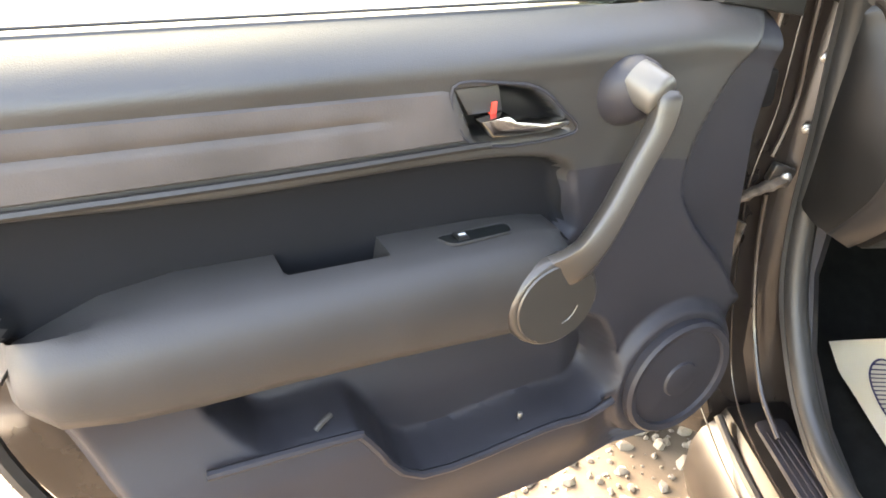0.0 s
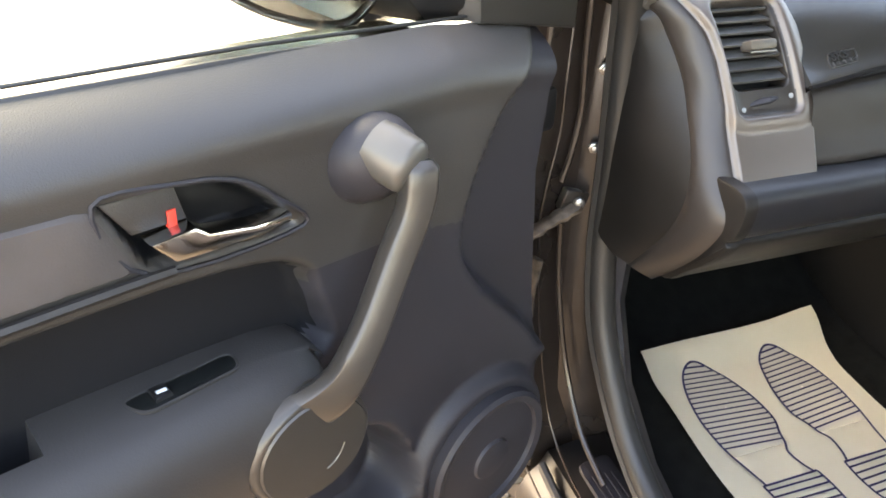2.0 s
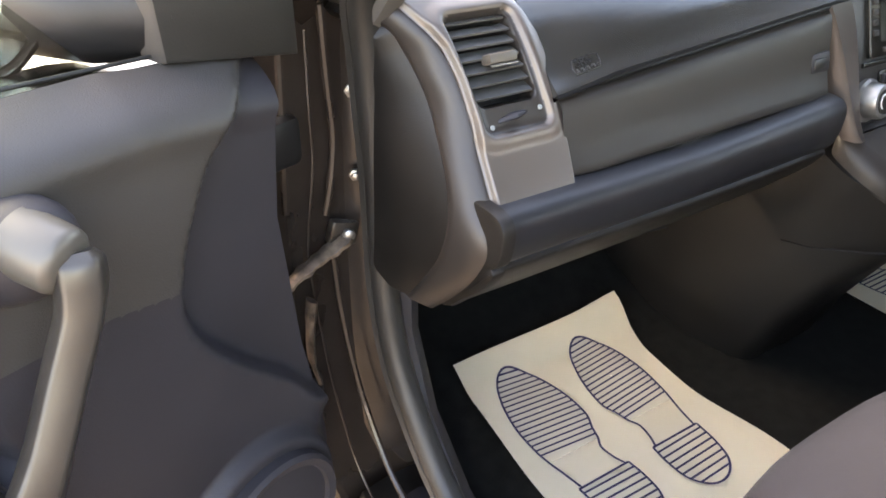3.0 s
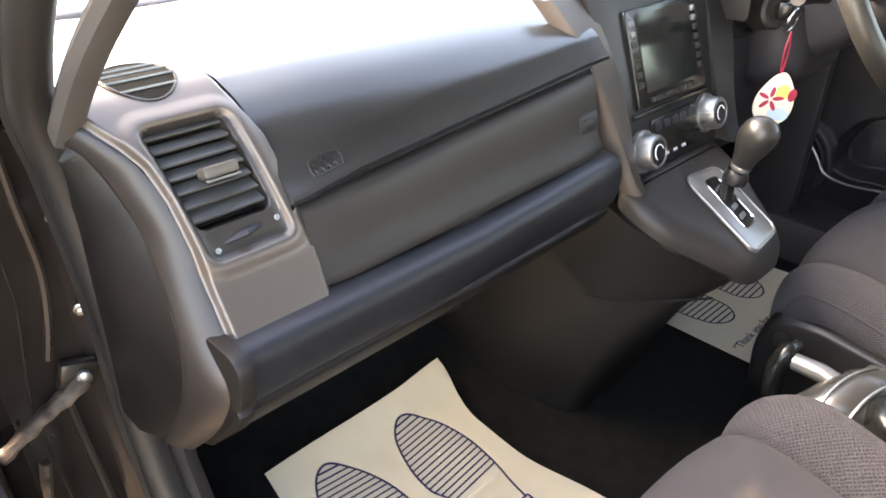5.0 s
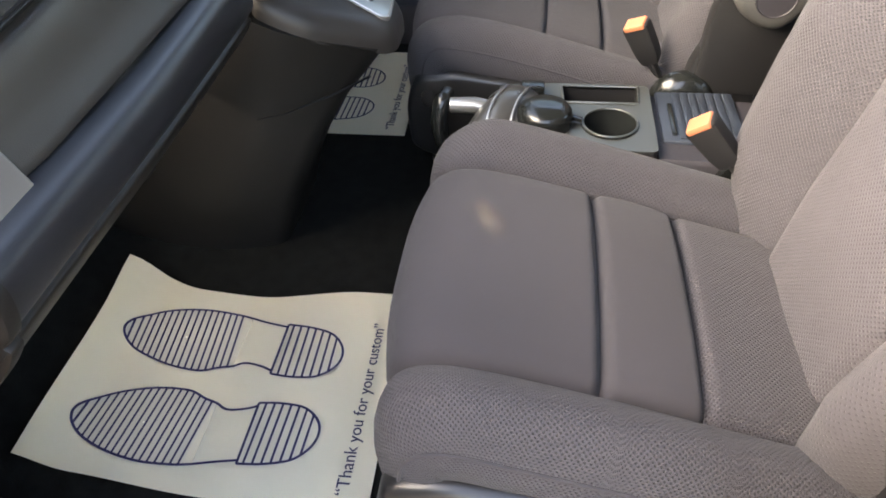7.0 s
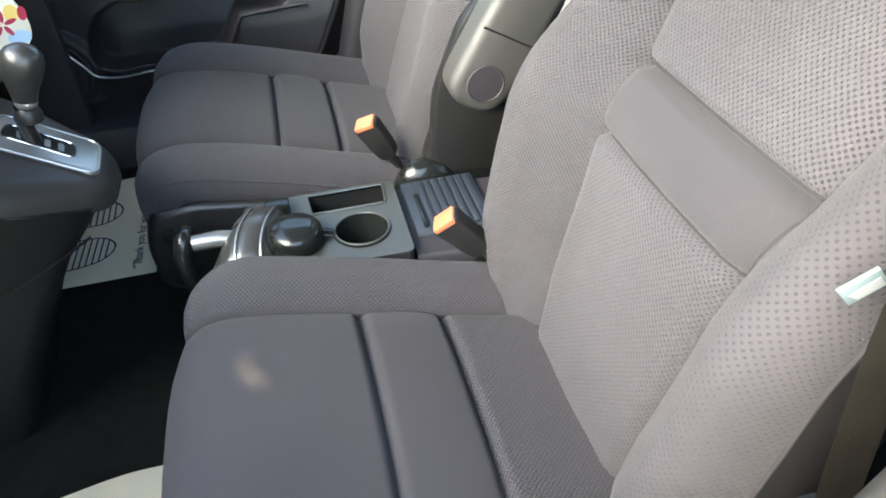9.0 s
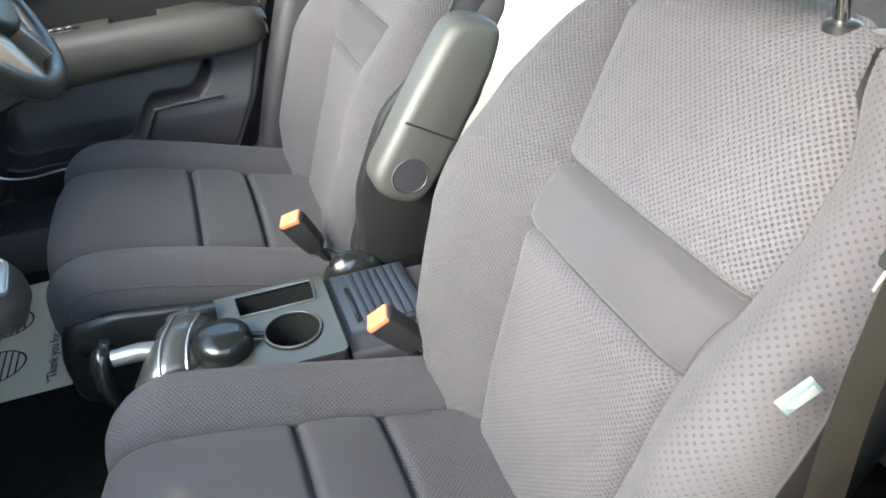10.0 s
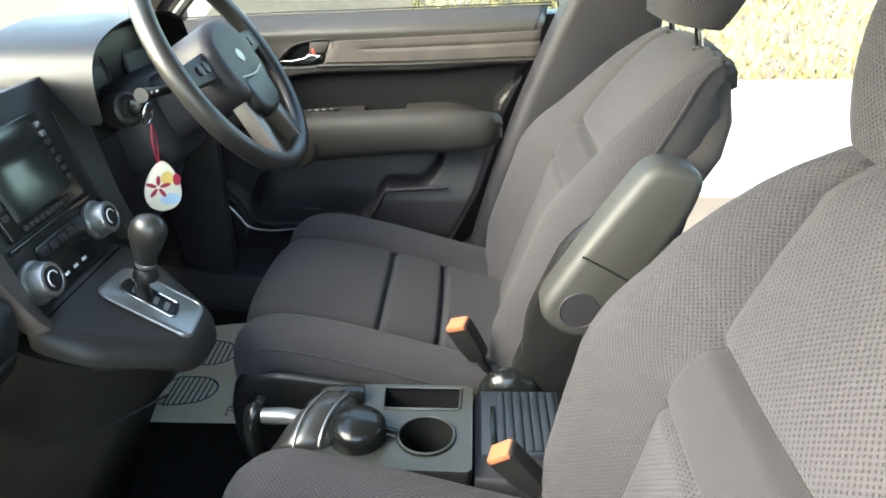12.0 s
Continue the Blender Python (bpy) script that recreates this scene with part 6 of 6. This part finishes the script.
    rings.append([B((0.13 * math.copysign(abs(math.cos(a)) ** 0.5, math.cos(a)), -0.295 + 0.022 * math.sin(a), z)) for a in [2 * math.pi * q / 32 for q in range(32)]])
    part("seat_back_shell", loft(rings), SEAT_REAR if armrest else BLACK, seat, "", 60)

    # headrest on two posts
    for s in (-1, 1):
        p = B((s * 0.078, -0.278, 1.06 + 0.112 * rise))
        part("headrest_post", tube([Vector(p), Vector(p) + Vector((0, 0.015, 0.07))], 0.006, 10), CHROME, seat, "chrome headrest post")
        part("post_collar", lathe([(0.013, 0), (0.013, 0.006), (0.008, 0.008)], Matrix.Translation(Vector(p) + Vector((0, 0, 0.004))), 14), BLACK, seat)
    rings = []
    for k in range(13):
        t = k / 12
        z = 1.06 + 0.12 * rise + 0.030 + (1.375 - 1.09 - 0.12 * rise) * t
        r = math.sin(math.pi * (0.20 + 0.70 * t)) ** 0.45
        w, d = 0.122 * (0.80 + 0.20 * r) * r ** 0.6, 0.058 * r
        y = -0.262 - 0.026 * t
        rings.append([B((w * math.copysign(abs(math.cos(a)) ** 0.55, math.cos(a)), y + d * math.copysign(abs(math.sin(a)) ** 0.7, math.sin(a)), z)) for a in [2 * math.pi * q / 36 for q in range(36)]])
    bm = bmesh.new()
    vs = grid(bm, rings, closed=True, uv=True)
    bm.faces.new(vs[0])
    bm.faces.new(vs[-1])
    part("headrest", bm, CUSHION_SIDE, seat, "grey cloth headrest", 60)

    # plastic valance, rails and hinge cover
    for s in (-1, 1):
        val = rounded([(-0.16, 0.50), (0.27, 0.50), (0.345 + reach, 0.545), (0.350 + reach, 0.62), (0.335 + reach, 0.680), (0.28, 0.689), (0.15, 0.670), (-0.06, 0.640), (-0.16, 0.66)], 0.02)
        part("valance", slab(val, lambda y, z, d: Vector(S((s * (0.225 + d), y, z))), 0.0, 0.037, 0.012, seg=3), VALANCE, seat, "black plastic seat valance")
        part("rail", box(S((s * 0.19, 0.08, 0.487)), (0.035, 0.52, 0.028), 0.005), BLACK, seat)
        hinge = rounded([(-0.19, 0.60), (-0.08, 0.60), (-0.075, 0.70), (-0.12, 0.80), (-0.185, 0.78)], 0.03)
        part("hinge_cover", slab(hinge, lambda y, z, d: Vector(S((s * (0.228 + d), y, z))), 0.0, 0.024, 0.008), BLACK, seat, "black recliner cover")
    part("front_valance", box(S((0, 0.305, 0.555)), (0.42, 0.05, 0.09), 0.02), BLACK, seat)
    knob = Matrix.Translation(Vector(S((side * 0.245, -0.075, 0.645)))) @ pose(0, 0, 0, 0, 90 * side, 0)
    part("side_boss", lathe([(0.052, 0.0), (0.052, 0.010), (0.044, 0.022), (0.024, 0.028), (0.003, 0.029)], knob, 28), BLACK_GLOSS, seat, "glossy black hinge boss")

    if not armrest:
        # white airbag tag on the outer seam
        c = Vector(S((-side * 0.2520, -0.101, 1.017)))
        m = Matrix.Translation(c) @ pose(0, 0, 0, 0, 0, 0)
        d1, d2 = Vector((0, -0.894, 0.447)), Vector((0, -0.64, -0.76))
        tg = part("airbag_tag", slab([(0.0, 0.0), (0.0255, 0.0), (0.0255, 0.017), (0.0, 0.017)], lambda u, v, d: c + d1 * u + d2 * v + Vector((-side * d, 0, 0)), 0.0, 0.003, 0.001), TAG_BLUE, seat, "pale blue and white cloth tag")
        part("tag_print", slab([(0.003, 0.007), (0.023, 0.006), (0.023, 0.0145), (0.006, 0.0145)], lambda u, v, d: c + d1 * u + d2 * v + Vector((-side * d, 0, 0)), 0.0028, 0.0036), TAG_PRINT, tg)
    # folded-up armrest on the inner side
    w = Vector((0, math.sin(radians(-32)), math.cos(radians(-32))))
    v = Vector((0, math.cos(radians(-32)), -math.sin(radians(-32)))) * -1
    pv = Vector((xc + side * 0.262, yo - 0.160, 0.842))
    shape = rounded([(-0.048, -0.045), (-0.050, 0.10), (-0.046, 0.225), (0.024, 0.245), (0.042, 0.19), (0.050, 0.05), (0.045, -0.045)], 0.045, 6)
    f = lambda a, b, d: pv + v * a + w * b + Vector((side * d, 0, 0))
    ar = part("seat_armrest", slab(shape, f, 0.006, 0.056, 0.016, seg=4), PLASTIC_ARM, seat, "grey folded-up armrest", 60)
    part("armrest_seam", tube([f(a, 0.072 + 0.05 * a, 0.0575) for a in (-0.046, -0.02, 0.01, 0.046)], 0.0016, 5), BLACK, ar)
    mm = Matrix.Translation(pv + Vector((side * 0.0545, 0, 0))) @ pose(0, 0, 0, 0, 90 * side, 0)
    part("pivot_cap", lathe([(0.028, 0.0), (0.028, 0.002), (0.0265, 0.003), (0.0255, 0.0015), (0.002, 0.0025)], mm, 28), PLASTIC_LOW, ar, "round pivot cap")
    part("armrest_bracket", slab(rounded([(-0.22, 0.66), (-0.085, 0.66), (-0.095, 0.80), (-0.145, 0.92), (-0.235, 1.0), (-0.25, 0.85)], 0.03), lambda y, z, d: Vector((xc + side * (0.235 + d), yo + y, z)), 0.0, 0.022, 0.008), BLACK, seat)
    return seat


PLASTIC_ARM = material("grey_vinyl", (0.032, 0.032, 0.0305), 0.55, grain=0.3, size=800)
pseat = build_seat("passenger_seat", -0.371, 0.0, 1, "empty front passenger seat in grey dimpled cloth", False, 0.0, 0.80, 0.115)


def sun_fleck_material():
    """A fleck of sun painted as a pale streak that fades out at its edge, over the patch's own length and width."""
    m = material("painted_sun_fleck", (0.105, 0.088, 0.078), 0.95, mottle=0.15, wide=60, spec=0.1)
    nt, N = m.node_tree, m.node_tree.nodes
    co, gr, nz = N.new("ShaderNodeUVMap"), N.new("ShaderNodeTexGradient"), N.new("ShaderNodeTexNoise")
    gr.gradient_type = "SPHERICAL"
    nt.links.new(co.outputs["UV"], gr.inputs["Vector"])
    nz.inputs["Scale"].default_value, nz.inputs["Detail"].default_value = 1.6, 4
    nt.links.new(co.outputs["UV"], nz.inputs["Vector"])
    mul = N.new("ShaderNodeMath")
    mul.operation = "MULTIPLY"
    nt.links.new(gr.outputs["Fac"], mul.inputs[0])
    nt.links.new(nz.outputs["Fac"], mul.inputs[1])
    ramp = N.new("ShaderNodeMapRange")
    ramp.inputs["From Min"].default_value, ramp.inputs["From Max"].default_value, ramp.inputs["To Max"].default_value = 0.08, 0.40, 0.60
    nt.links.new(mul.outputs["Value"], ramp.inputs["Value"])
    tr, mx = N.new("ShaderNodeBsdfTransparent"), N.new("ShaderNodeMixShader")
    nt.links.new(ramp.outputs["Result"], mx.inputs["Fac"])
    nt.links.new(tr.outputs["BSDF"], mx.inputs[1])
    nt.links.new(N["Principled BSDF"].outputs["BSDF"], mx.inputs[2])
    nt.links.new(mx.outputs["Shader"], N["Material Output"].inputs["Surface"])
    return m


def build_sun_fleck(seat, cx, cy, way, long, wide):
    bm = bmesh.new()
    lay = bm.loops.layers.uv.verify()
    d = Vector(way).normalized()
    pts = [[(u, v) for u in (-1, -0.5, 0, 0.5, 1)] for v in (-1, 0, 1)]
    at = lambda u, v: (cx + d.x * u * long - d.y * v * wide, cy + d.y * u * long + d.x * v * wide)
    vs = [[bm.verts.new((*at(u, v), 0.7432 + 0.10 * (at(u, v)[1] - 0.27))) for u, v in r] for r in pts]
    for i in range(2):
        for j in range(4):
            f = bm.faces.new((vs[i][j], vs[i][j + 1], vs[i + 1][j + 1], vs[i + 1][j]))
            for l, (a, b) in zip(f.loops, ((i, j), (i, j + 1), (i + 1, j + 1), (i + 1, j))):
                l[lay].uv = pts[a][b]
    ob = part("sun_fleck", bm, SUN_FLECK, seat, "painted fleck of sunlight on the cushion")
    ob.visible_shadow = False


SUN_FLECK = sun_fleck_material()
# sunlight on the cushion, painted as a pale patch just above the cloth
build_sun_fleck(pseat, -0.325, 0.265, (-0.042, -0.021), 0.045, 0.020)
build_seat("driver_seat", 0.362, 0.065, -1, "empty driver seat in grey cloth with folded-up armrest", True, 7.5, 1.02, 0.125, 0.022)


def build_rear_bench():
    t = thing("rear_seat", (0, -0.75, 0.46), "dark grey cloth rear bench seat", "car seat")
    rings = []
    for x in (-0.64, -0.62, -0.55, 0.0, 0.52, 0.60, 0.63):
        s = 0.9 if abs(x) > 0.61 else 1.0
        rings.append([(x, -0.78 + (y + 0.78) * s, 0.58 + (z - 0.58) * s) for y, z in ((-0.53, 0.58), (-0.505, 0.64), (-0.51, 0.72), (-0.545, 0.765), (-0.75, 0.765), (-0.98, 0.74), (-0.98, 0.58))])
    part("bench_cushion", loft(rings), SEAT_REAR, t, "", 60)
    for x in (-0.50, 0.48):
        part("bench_leg", box((x, -0.76, 0.52), (0.06, 0.30, 0.14), 0.01), BLACK, t)
    rings = []
    for x in (-0.64, -0.62, 0.0, 0.60, 0.63):
        rings.append([(x, y, z) for y, z in ((-0.92, 0.62), (-0.94, 0.80), (-1.02, 1.02), (-1.06, 1.08), (-1.12, 1.06), (-1.08, 0.80), (-1.05, 0.60))])
    part("bench_back", loft(rings), SEAT_REAR, t, "", 60)


build_rear_bench()


# ---- console between the seats ----
SHROUD = material("satin_shroud_plastic", (0.062, 0.062, 0.060), 0.28, 0.5, mottle=0.03, vary=0.03)
PLATE = material("dull_satin_plate", (0.050, 0.053, 0.049), 0.36, 0.35, mottle=0.04)


def build_console():
    c = thing("floor_console", (-0.01, 0.1, 0.47), "low console between the seats with cup holder and tray", "centre console")
    # body
    rings = []
    for y, z, w in ((0.31, 0.62, 0.088), (0.28, 0.625, 0.090), (0.18, 0.625, 0.090), (0.052, 0.625, 0.090), (0.046, 0.676, 0.096), (-0.11, 0.670, 0.094), (-0.12, 0.66, 0.09)):
        rings.append([(-0.012 + x, y, zz) for x, zz in ((-w - 0.006, 0.47), (-w, z - 0.05), (-w + 0.004, z - 0.008), (-w + 0.010, z - 0.002), (w - 0.010, z - 0.002), (w - 0.004, z - 0.008), (w, z - 0.05), (w + 0.006, 0.47))])
    part("console_body", loft(rings), PLASTIC_LOW, c, "dark plastic console body")
    # silver plate with the cup and tray openings cut out
    z0 = 0.6855
    cup, cr = Vector((-0.0375, 0.1125)), 0.0375
    tray = [(0.020, 0.068), (0.070, 0.066), (0.070, 0.181), (0.020, 0.178)]
    ball, br = Vector((-0.040, 0.206)), 0.040
    outer = rounded([(-0.106, 0.050), (0.078, 0.049), (0.079, 0.20), (0.070, 0.275), (-0.060, 0.290), (-0.100, 0.24)], 0.012)
    bm = bmesh.new()

    def loop(pts):
        vs = [bm.verts.new((x, y, z0 + 0.004)) for x, y in pts]
        return [bm.edges.new((vs[i], vs[(i + 1) % len(vs)])) for i in range(len(vs))]

    edges = loop(outer) + loop([(cup.x + cr * math.cos(a), cup.y + cr * math.sin(a)) for a in [2 * math.pi * k / 32 for k in range(32)]]) + loop(rounded(tray, 0.004, 2))
    bmesh.ops.triangle_fill(bm, edges=edges, use_beauty=True)
    bmesh.ops.solidify(bm, geom=bm.faces[:], thickness=0.004)
    skirt = bmesh.new()
    loft([[(x, y, z0 + 0.002) for x, y in outer], [(x, y, z0 - 0.012) for x, y in outer], [(x * 0.99, y, 0.60) for x, y in outer]], skirt, caps=False)
    part("plate_side", skirt, PLASTIC_LOW, c)
    part("cup_plate", bm, PLATE, c, "satin silver cup holder plate", 30)
    m = Matrix.Translation((cup.x, cup.y, z0 + 0.004))
    part("cup_holder", lathe([(cr + 0.004, 0.0), (cr + 0.003, 0.003), (cr, 0.003), (cr - 0.001, -0.01), (cr - 0.003, -0.018), (cr - 0.004, -0.055), (0.002, -0.058)], m, 36, cap=False), BLACK_GLOSS, c, "round black cup holder")
    part("cup_rim", tube([m @ Vector(((cr + 0.001) * math.cos(a), (cr + 0.001) * math.sin(a), 0.003)) for a in [2 * math.pi * k / 40 for k in range(40)]], 0.0016, 6, True), PLATE, c)
    bm = bmesh.new()
    tr = rounded(tray, 0.004, 2)
    loft([[(x, y, z0 + 0.006) for x, y in tr], [(x, y, z0 - 0.035) for x, y in tr]], bm, caps=False)
    bm.faces.new([bm.verts.new((x, y, z0 - 0.034)) for x, y in tr])
    part("coin_tray", bm, BLACK, c, "dark rectangular coin tray")
    part("tray_rim", tube([Vector((x, y, z0 + 0.005)) for x, y in tr], 0.0018, 6, True), PLATE, c)
    # domed lid of the second cup
    m = Matrix.Translation((ball.x, ball.y, z0 + 0.004))
    part("domed_lid", lathe([(br * 0.98, -0.004), (br, 0.006), (br, 0.016), (br * 0.96, 0.022), (br * 0.84, 0.028), (br * 0.62, 0.032), (br * 0.3, 0.034), (0.001, 0.0345)], m, 40), BLACK_GLOSS, c, "glossy black domed cup lid")
    part("lid_link", tube([(ball.x + 0.005, ball.y - 0.036, z0 + 0.012), (cup.x, cup.y + 0.040, z0 + 0.008)], 0.008, 8, flat=0.5), BLACK_GLOSS, c)
    # arched silver ribs in front of the lid
    stations = [(p.x, p.y, p.z) for p in spline([(0.218, -0.004, 0.040), (0.228, 0.020, 0.050), (0.245, 0.034, 0.058), (0.265, 0.036, 0.061), (0.283, 0.028, 0.060), (0.298, 0.014, 0.055), (0.308, -0.006, 0.050)], 4)]
    arc = lambda y, h, w, g=0.0: [Vector((-0.012 + (w + g) * math.cos(a) ** 3 * 0.35 + (w + g) * math.cos(a) * 0.65, y - 0.014 * math.cos(a), z0 + (h + g) * math.sin(a) ** 0.7 if math.sin(a) > 1e-6 else z0 - 0.004)) for a in [math.pi * q / 20 for q in range(21)]]
    bm = bmesh.new()
    grid(bm, [arc(y, h - 0.0022 * (k in (7, 14)), w) for k, (y, h, w) in enumerate(stations)])
    part("brake_shroud", bm, SHROUD, c, "satin silver domed shroud of the hand brake", 60)
    for k in (7, 14):
        part("arched_rib", tube(arc(*stations[k], 0.0008)[1:-1], 0.0022, 6), SILVER_COOL, c, "arched silver rib")
    part("flap_post", box((0.040, 0.225, z0 + 0.014), (0.024, 0.036, 0.020), 0.004), BLACK_GLOSS, c)
    # ribbed mat and slot behind
    part("rib_bed_rear", box((0.012, -0.020, 0.673), (0.140, 0.115, 0.010), 0.003), RIB_BLUE, c, "blue-black ribbed mat")
    for k in range(7):
        part("mat_rib", box((0.012, -0.066 + 0.0125 * k, 0.679), (0.128, 0.0095, 0.004), 0.0012), RIB_BLUE, c)
    part("mat_slot", box((-0.002, 0.0205, 0.6795), (0.085, 0.007, 0.005), 0.0015), BLACK_GLOSS, c)

    b = thing("hand_brake", (0.0, 0.34, 0.60), "hand brake with a silver stem and black grip", "hand brake")
    part("stem", tube([(-0.012, 0.278, 0.692), (-0.010, 0.310, 0.698), (-0.008, 0.345, 0.696)], [0.013, 0.0125, 0.0115], 12), SILVER_COOL, b, "silver stem")
    part("grip", tube(spline([(0.016, 0.352, 0.705), (-0.004, 0.358, 0.700), (-0.012, 0.362, 0.680), (-0.014, 0.362, 0.655), (-0.014, 0.358, 0.625)], 4), [0.010] * 3 + [0.013] * 10 + [0.012] * 3 + [0.009], 12), BLACK_GLOSS, b, "black grip")


def build_belt():
    """The passenger's belt, hanging down the centre pillar, with its tongue."""
    t = thing("seat_belt", (-0.690, -0.12, 0.60), "olive-brown seat belt webbing hanging down the centre pillar", "seat belt")
    line = spline([(-0.655, -0.16, 1.45), (-0.665, -0.115, 1.30), (-0.671, -0.084, 1.15), (-0.672, -0.078, 1.05), (-0.674, -0.083, 0.95), (-0.678, -0.092, 0.82), (-0.690, -0.10, 0.60)], 5)
    across = Vector((0.010, -0.046, 0.0))
    bm = bmesh.new()
    grid(bm, [[p + across * q + Vector((0.0015, -0.0015, 0)) * math.sin(q * math.pi) for q in (0, 0.04, 0.25, 0.5, 0.75, 0.96, 1)] for p in line])
    bmesh.ops.solidify(bm, geom=bm.faces[:], thickness=0.0012)
    part("webbing", bm, WEBBING, t, "woven olive-brown belt strap")
    c = Vector((-0.668, -0.098, 1.150))
    tongue = part("tongue", box(c, (0.009, 0.022, 0.026), 0.003, 2, rot=(20, 0, 0)), BLACK, t, "black belt tongue")
    part("tongue_plate", box(c + Vector((0.002, 0.003, -0.017)), (0.003, 0.014, 0.016), 0.001, 1, rot=(20, 0, 0)), STEEL, tongue, "bright metal tongue plate")


def build_buckle(x, y, z, tilt, lean):
    t = thing("seat_belt_buckle", (x, y, z - 0.12), "black seat belt buckle with orange release button", "seat belt buckle", "belt buckles")
    m = Matrix.Translation((x, y, z)) @ pose(0, 0, 0, tilt, lean, 0) @ pose(0, 0, 0, 0, 0, 68) @ Matrix.Scale(0.88, 4)
    f = lambda u, v, d: m @ Vector((u, d, v))
    part("buckle_body", slab(rounded([(-0.024, 0.0), (0.024, 0.0), (0.021, -0.06), (0.016, -0.085), (-0.016, -0.085), (-0.021, -0.06)], 0.008), f, -0.012, 0.012, 0.005), BLACK, t)
    part("release_button", slab(rounded([(-0.019, 0.003), (0.019, 0.003), (0.019, -0.008), (-0.019, -0.008)], 0.004), f, -0.0135, 0.0135, 0.003), ORANGE, t, "orange release button")
    part("buckle_stalk", tube([m @ Vector((0, 0, -0.08)), m @ Vector((0, 0, -0.15))], 0.012, 8, flat=0.6), BLACK, t)


build_console()
build_belt()
build_buckle(-0.150, 0.018, 0.764, -42, 4)
build_buckle(0.136, 0.074, 0.763, -28, -4)


# ---- paper mats ----
def build_paper():
    p = thing("paper_mat", (-0.375, 0.60, 0.48), "cream paper floor mat printed with two shoe soles", "paper mat", "paper mats")

    def up(x, y):
        """Height of the sheet: flat, then curling up the toe board."""
        return 0.4835 + 0.014 * smooth01(y, 0.58, 0.78) + 0.032 * smooth01(y, 0.755, 0.83) + 0.008 * smooth01(x, -0.30, -0.20) * smooth01(y, 0.70, 0.82) + 0.0015 * math.sin(x * 23) * math.sin(y * 17)

    def edge(s, y):
        return (-0.553 + 0.012 * smooth01(y, 0.55, 0.8)) if s < 0 else (-0.203 - 0.022 * smooth01(y, 0.45, 0.62) * (1 - smooth01(y, 0.70, 0.80)))

    rows = []
    for k in range(31):
        y = 0.385 + (0.812 - 0.385) * k / 30
        rows.append([(edge(-1, y) + (edge(1, y) - edge(-1, y)) * q / 16, y + 0.006 * (q / 16), 0) for q in range(17)])
    bm = bmesh.new()
    grid(bm, [[(x, y, up(x, y)) for x, y, _ in r] for r in rows])
    bmesh.ops.solidify(bm, geom=bm.faces[:], thickness=0.0006)
    part("sheet", bm, PAPER, p, "cream paper sheet")

    fore = [(-0.041, 0.612), (-0.046, 0.632), (-0.055, 0.660), (-0.050, 0.712), (-0.030, 0.768), (-0.004, 0.795), (0.022, 0.786), (0.043, 0.745), (0.054, 0.690), (0.053, 0.640), (0.049, 0.612)]
    waist_l = [(-0.041, 0.612), (-0.033, 0.595), (-0.036, 0.572), (-0.042, 0.556)]
    waist_r = [(0.049, 0.612), (0.043, 0.585), (0.038, 0.556)]
    heel = [(-0.047, 0.556), (-0.049, 0.525), (-0.044, 0.492), (-0.022, 0.469), (0.006, 0.468), (0.030, 0.487), (0.040, 0.520), (0.043, 0.556)]
    for sgn, x0, nm in ((1, -0.321, "sole_print"), (-1, -0.463, "sole_print")):
        W = lambda x, y, h=0.0: Vector((x0 + sgn * x, min(y, 0.6 + (y - 0.6) * 0.92), up(x0 + sgn * x, min(y, 0.6 + (y - 0.6) * 0.92)) + 0.0009 + h))

        def line(bm, pts, w):
            pts = [Vector(q) for q in pts]
            l, r = [], []
            for i, q in enumerate(pts):
                d = (pts[min(i + 1, len(pts) - 1)] - pts[max(i - 1, 0)]).normalized()
                nrm = Vector((-d.y, d.x)) * w * 0.5
                l.append(W(q.x + nrm.x, q.y + nrm.y, 0.0016))
                r.append(W(q.x - nrm.x, q.y - nrm.y, 0.0016))
            grid(bm, [l, r])

        bm = bmesh.new()
        sm = lambda pts: [(q.x, q.y) for q in spline([(x, y, 0) for x, y in pts], 6)]
        fo, he = sm(fore), sm(heel)
        for pts in (fo, sm(waist_l), sm(waist_r), he, [(-0.047, 0.556), (0.043, 0.556)]):
            line(bm, pts, 0.0034)

        def bars(shape, y0, y1, n, slope):
            for k in range(n):
                y = y0 + (y1 - y0) * k / (n - 1)
                xs = []
                for a, b in zip(shape, shape[1:]):
                    ya, yb = a[1] - slope * a[0], b[1] - slope * b[0]
                    if (ya - y) * (yb - y) < 0:
                        t = (y - ya) / (yb - ya)
                        xs.append(a[0] + (b[0] - a[0]) * t)
                if len(xs) >= 2:
                    line(bm, [(min(xs), y + slope * min(xs)), (max(xs), y + slope * max(xs))], 0.0031)

        bars(fo, 0.614, 0.787, 18, 0.10)
        bars(he, 0.480, 0.547, 7, 0.02)
        pr = part(nm, bm, INK, p, "navy printed shoe sole", recalc=False)
        bm = bmesh.new()
        c = Vector((0, 0.70))
        rings = [[W(c.x + (x - c.x) * q, c.y + (y - c.y) * q, 0.0) for x, y in fo] for q in (1.0, 0.85, 0.7, 0.55, 0.4, 0.25, 0.1, 0.02)]
        grid(bm, rings, closed=True)
        part("sole_wash", bm, SOLE_FILL, pr, "pale grey printed fill", recalc=False)
    words("\u201cThank you for your custom\u201d", 0.0225, Matrix.Translation((-0.535, 0.412, 0.4862)) @ pose(0, 0, 0, 0, 0, 1.0), INK, p, "printed_line")
    return p


paper = build_paper()
copy_thing(paper, Matrix.Translation((0.410, 0.686, 0.480)))
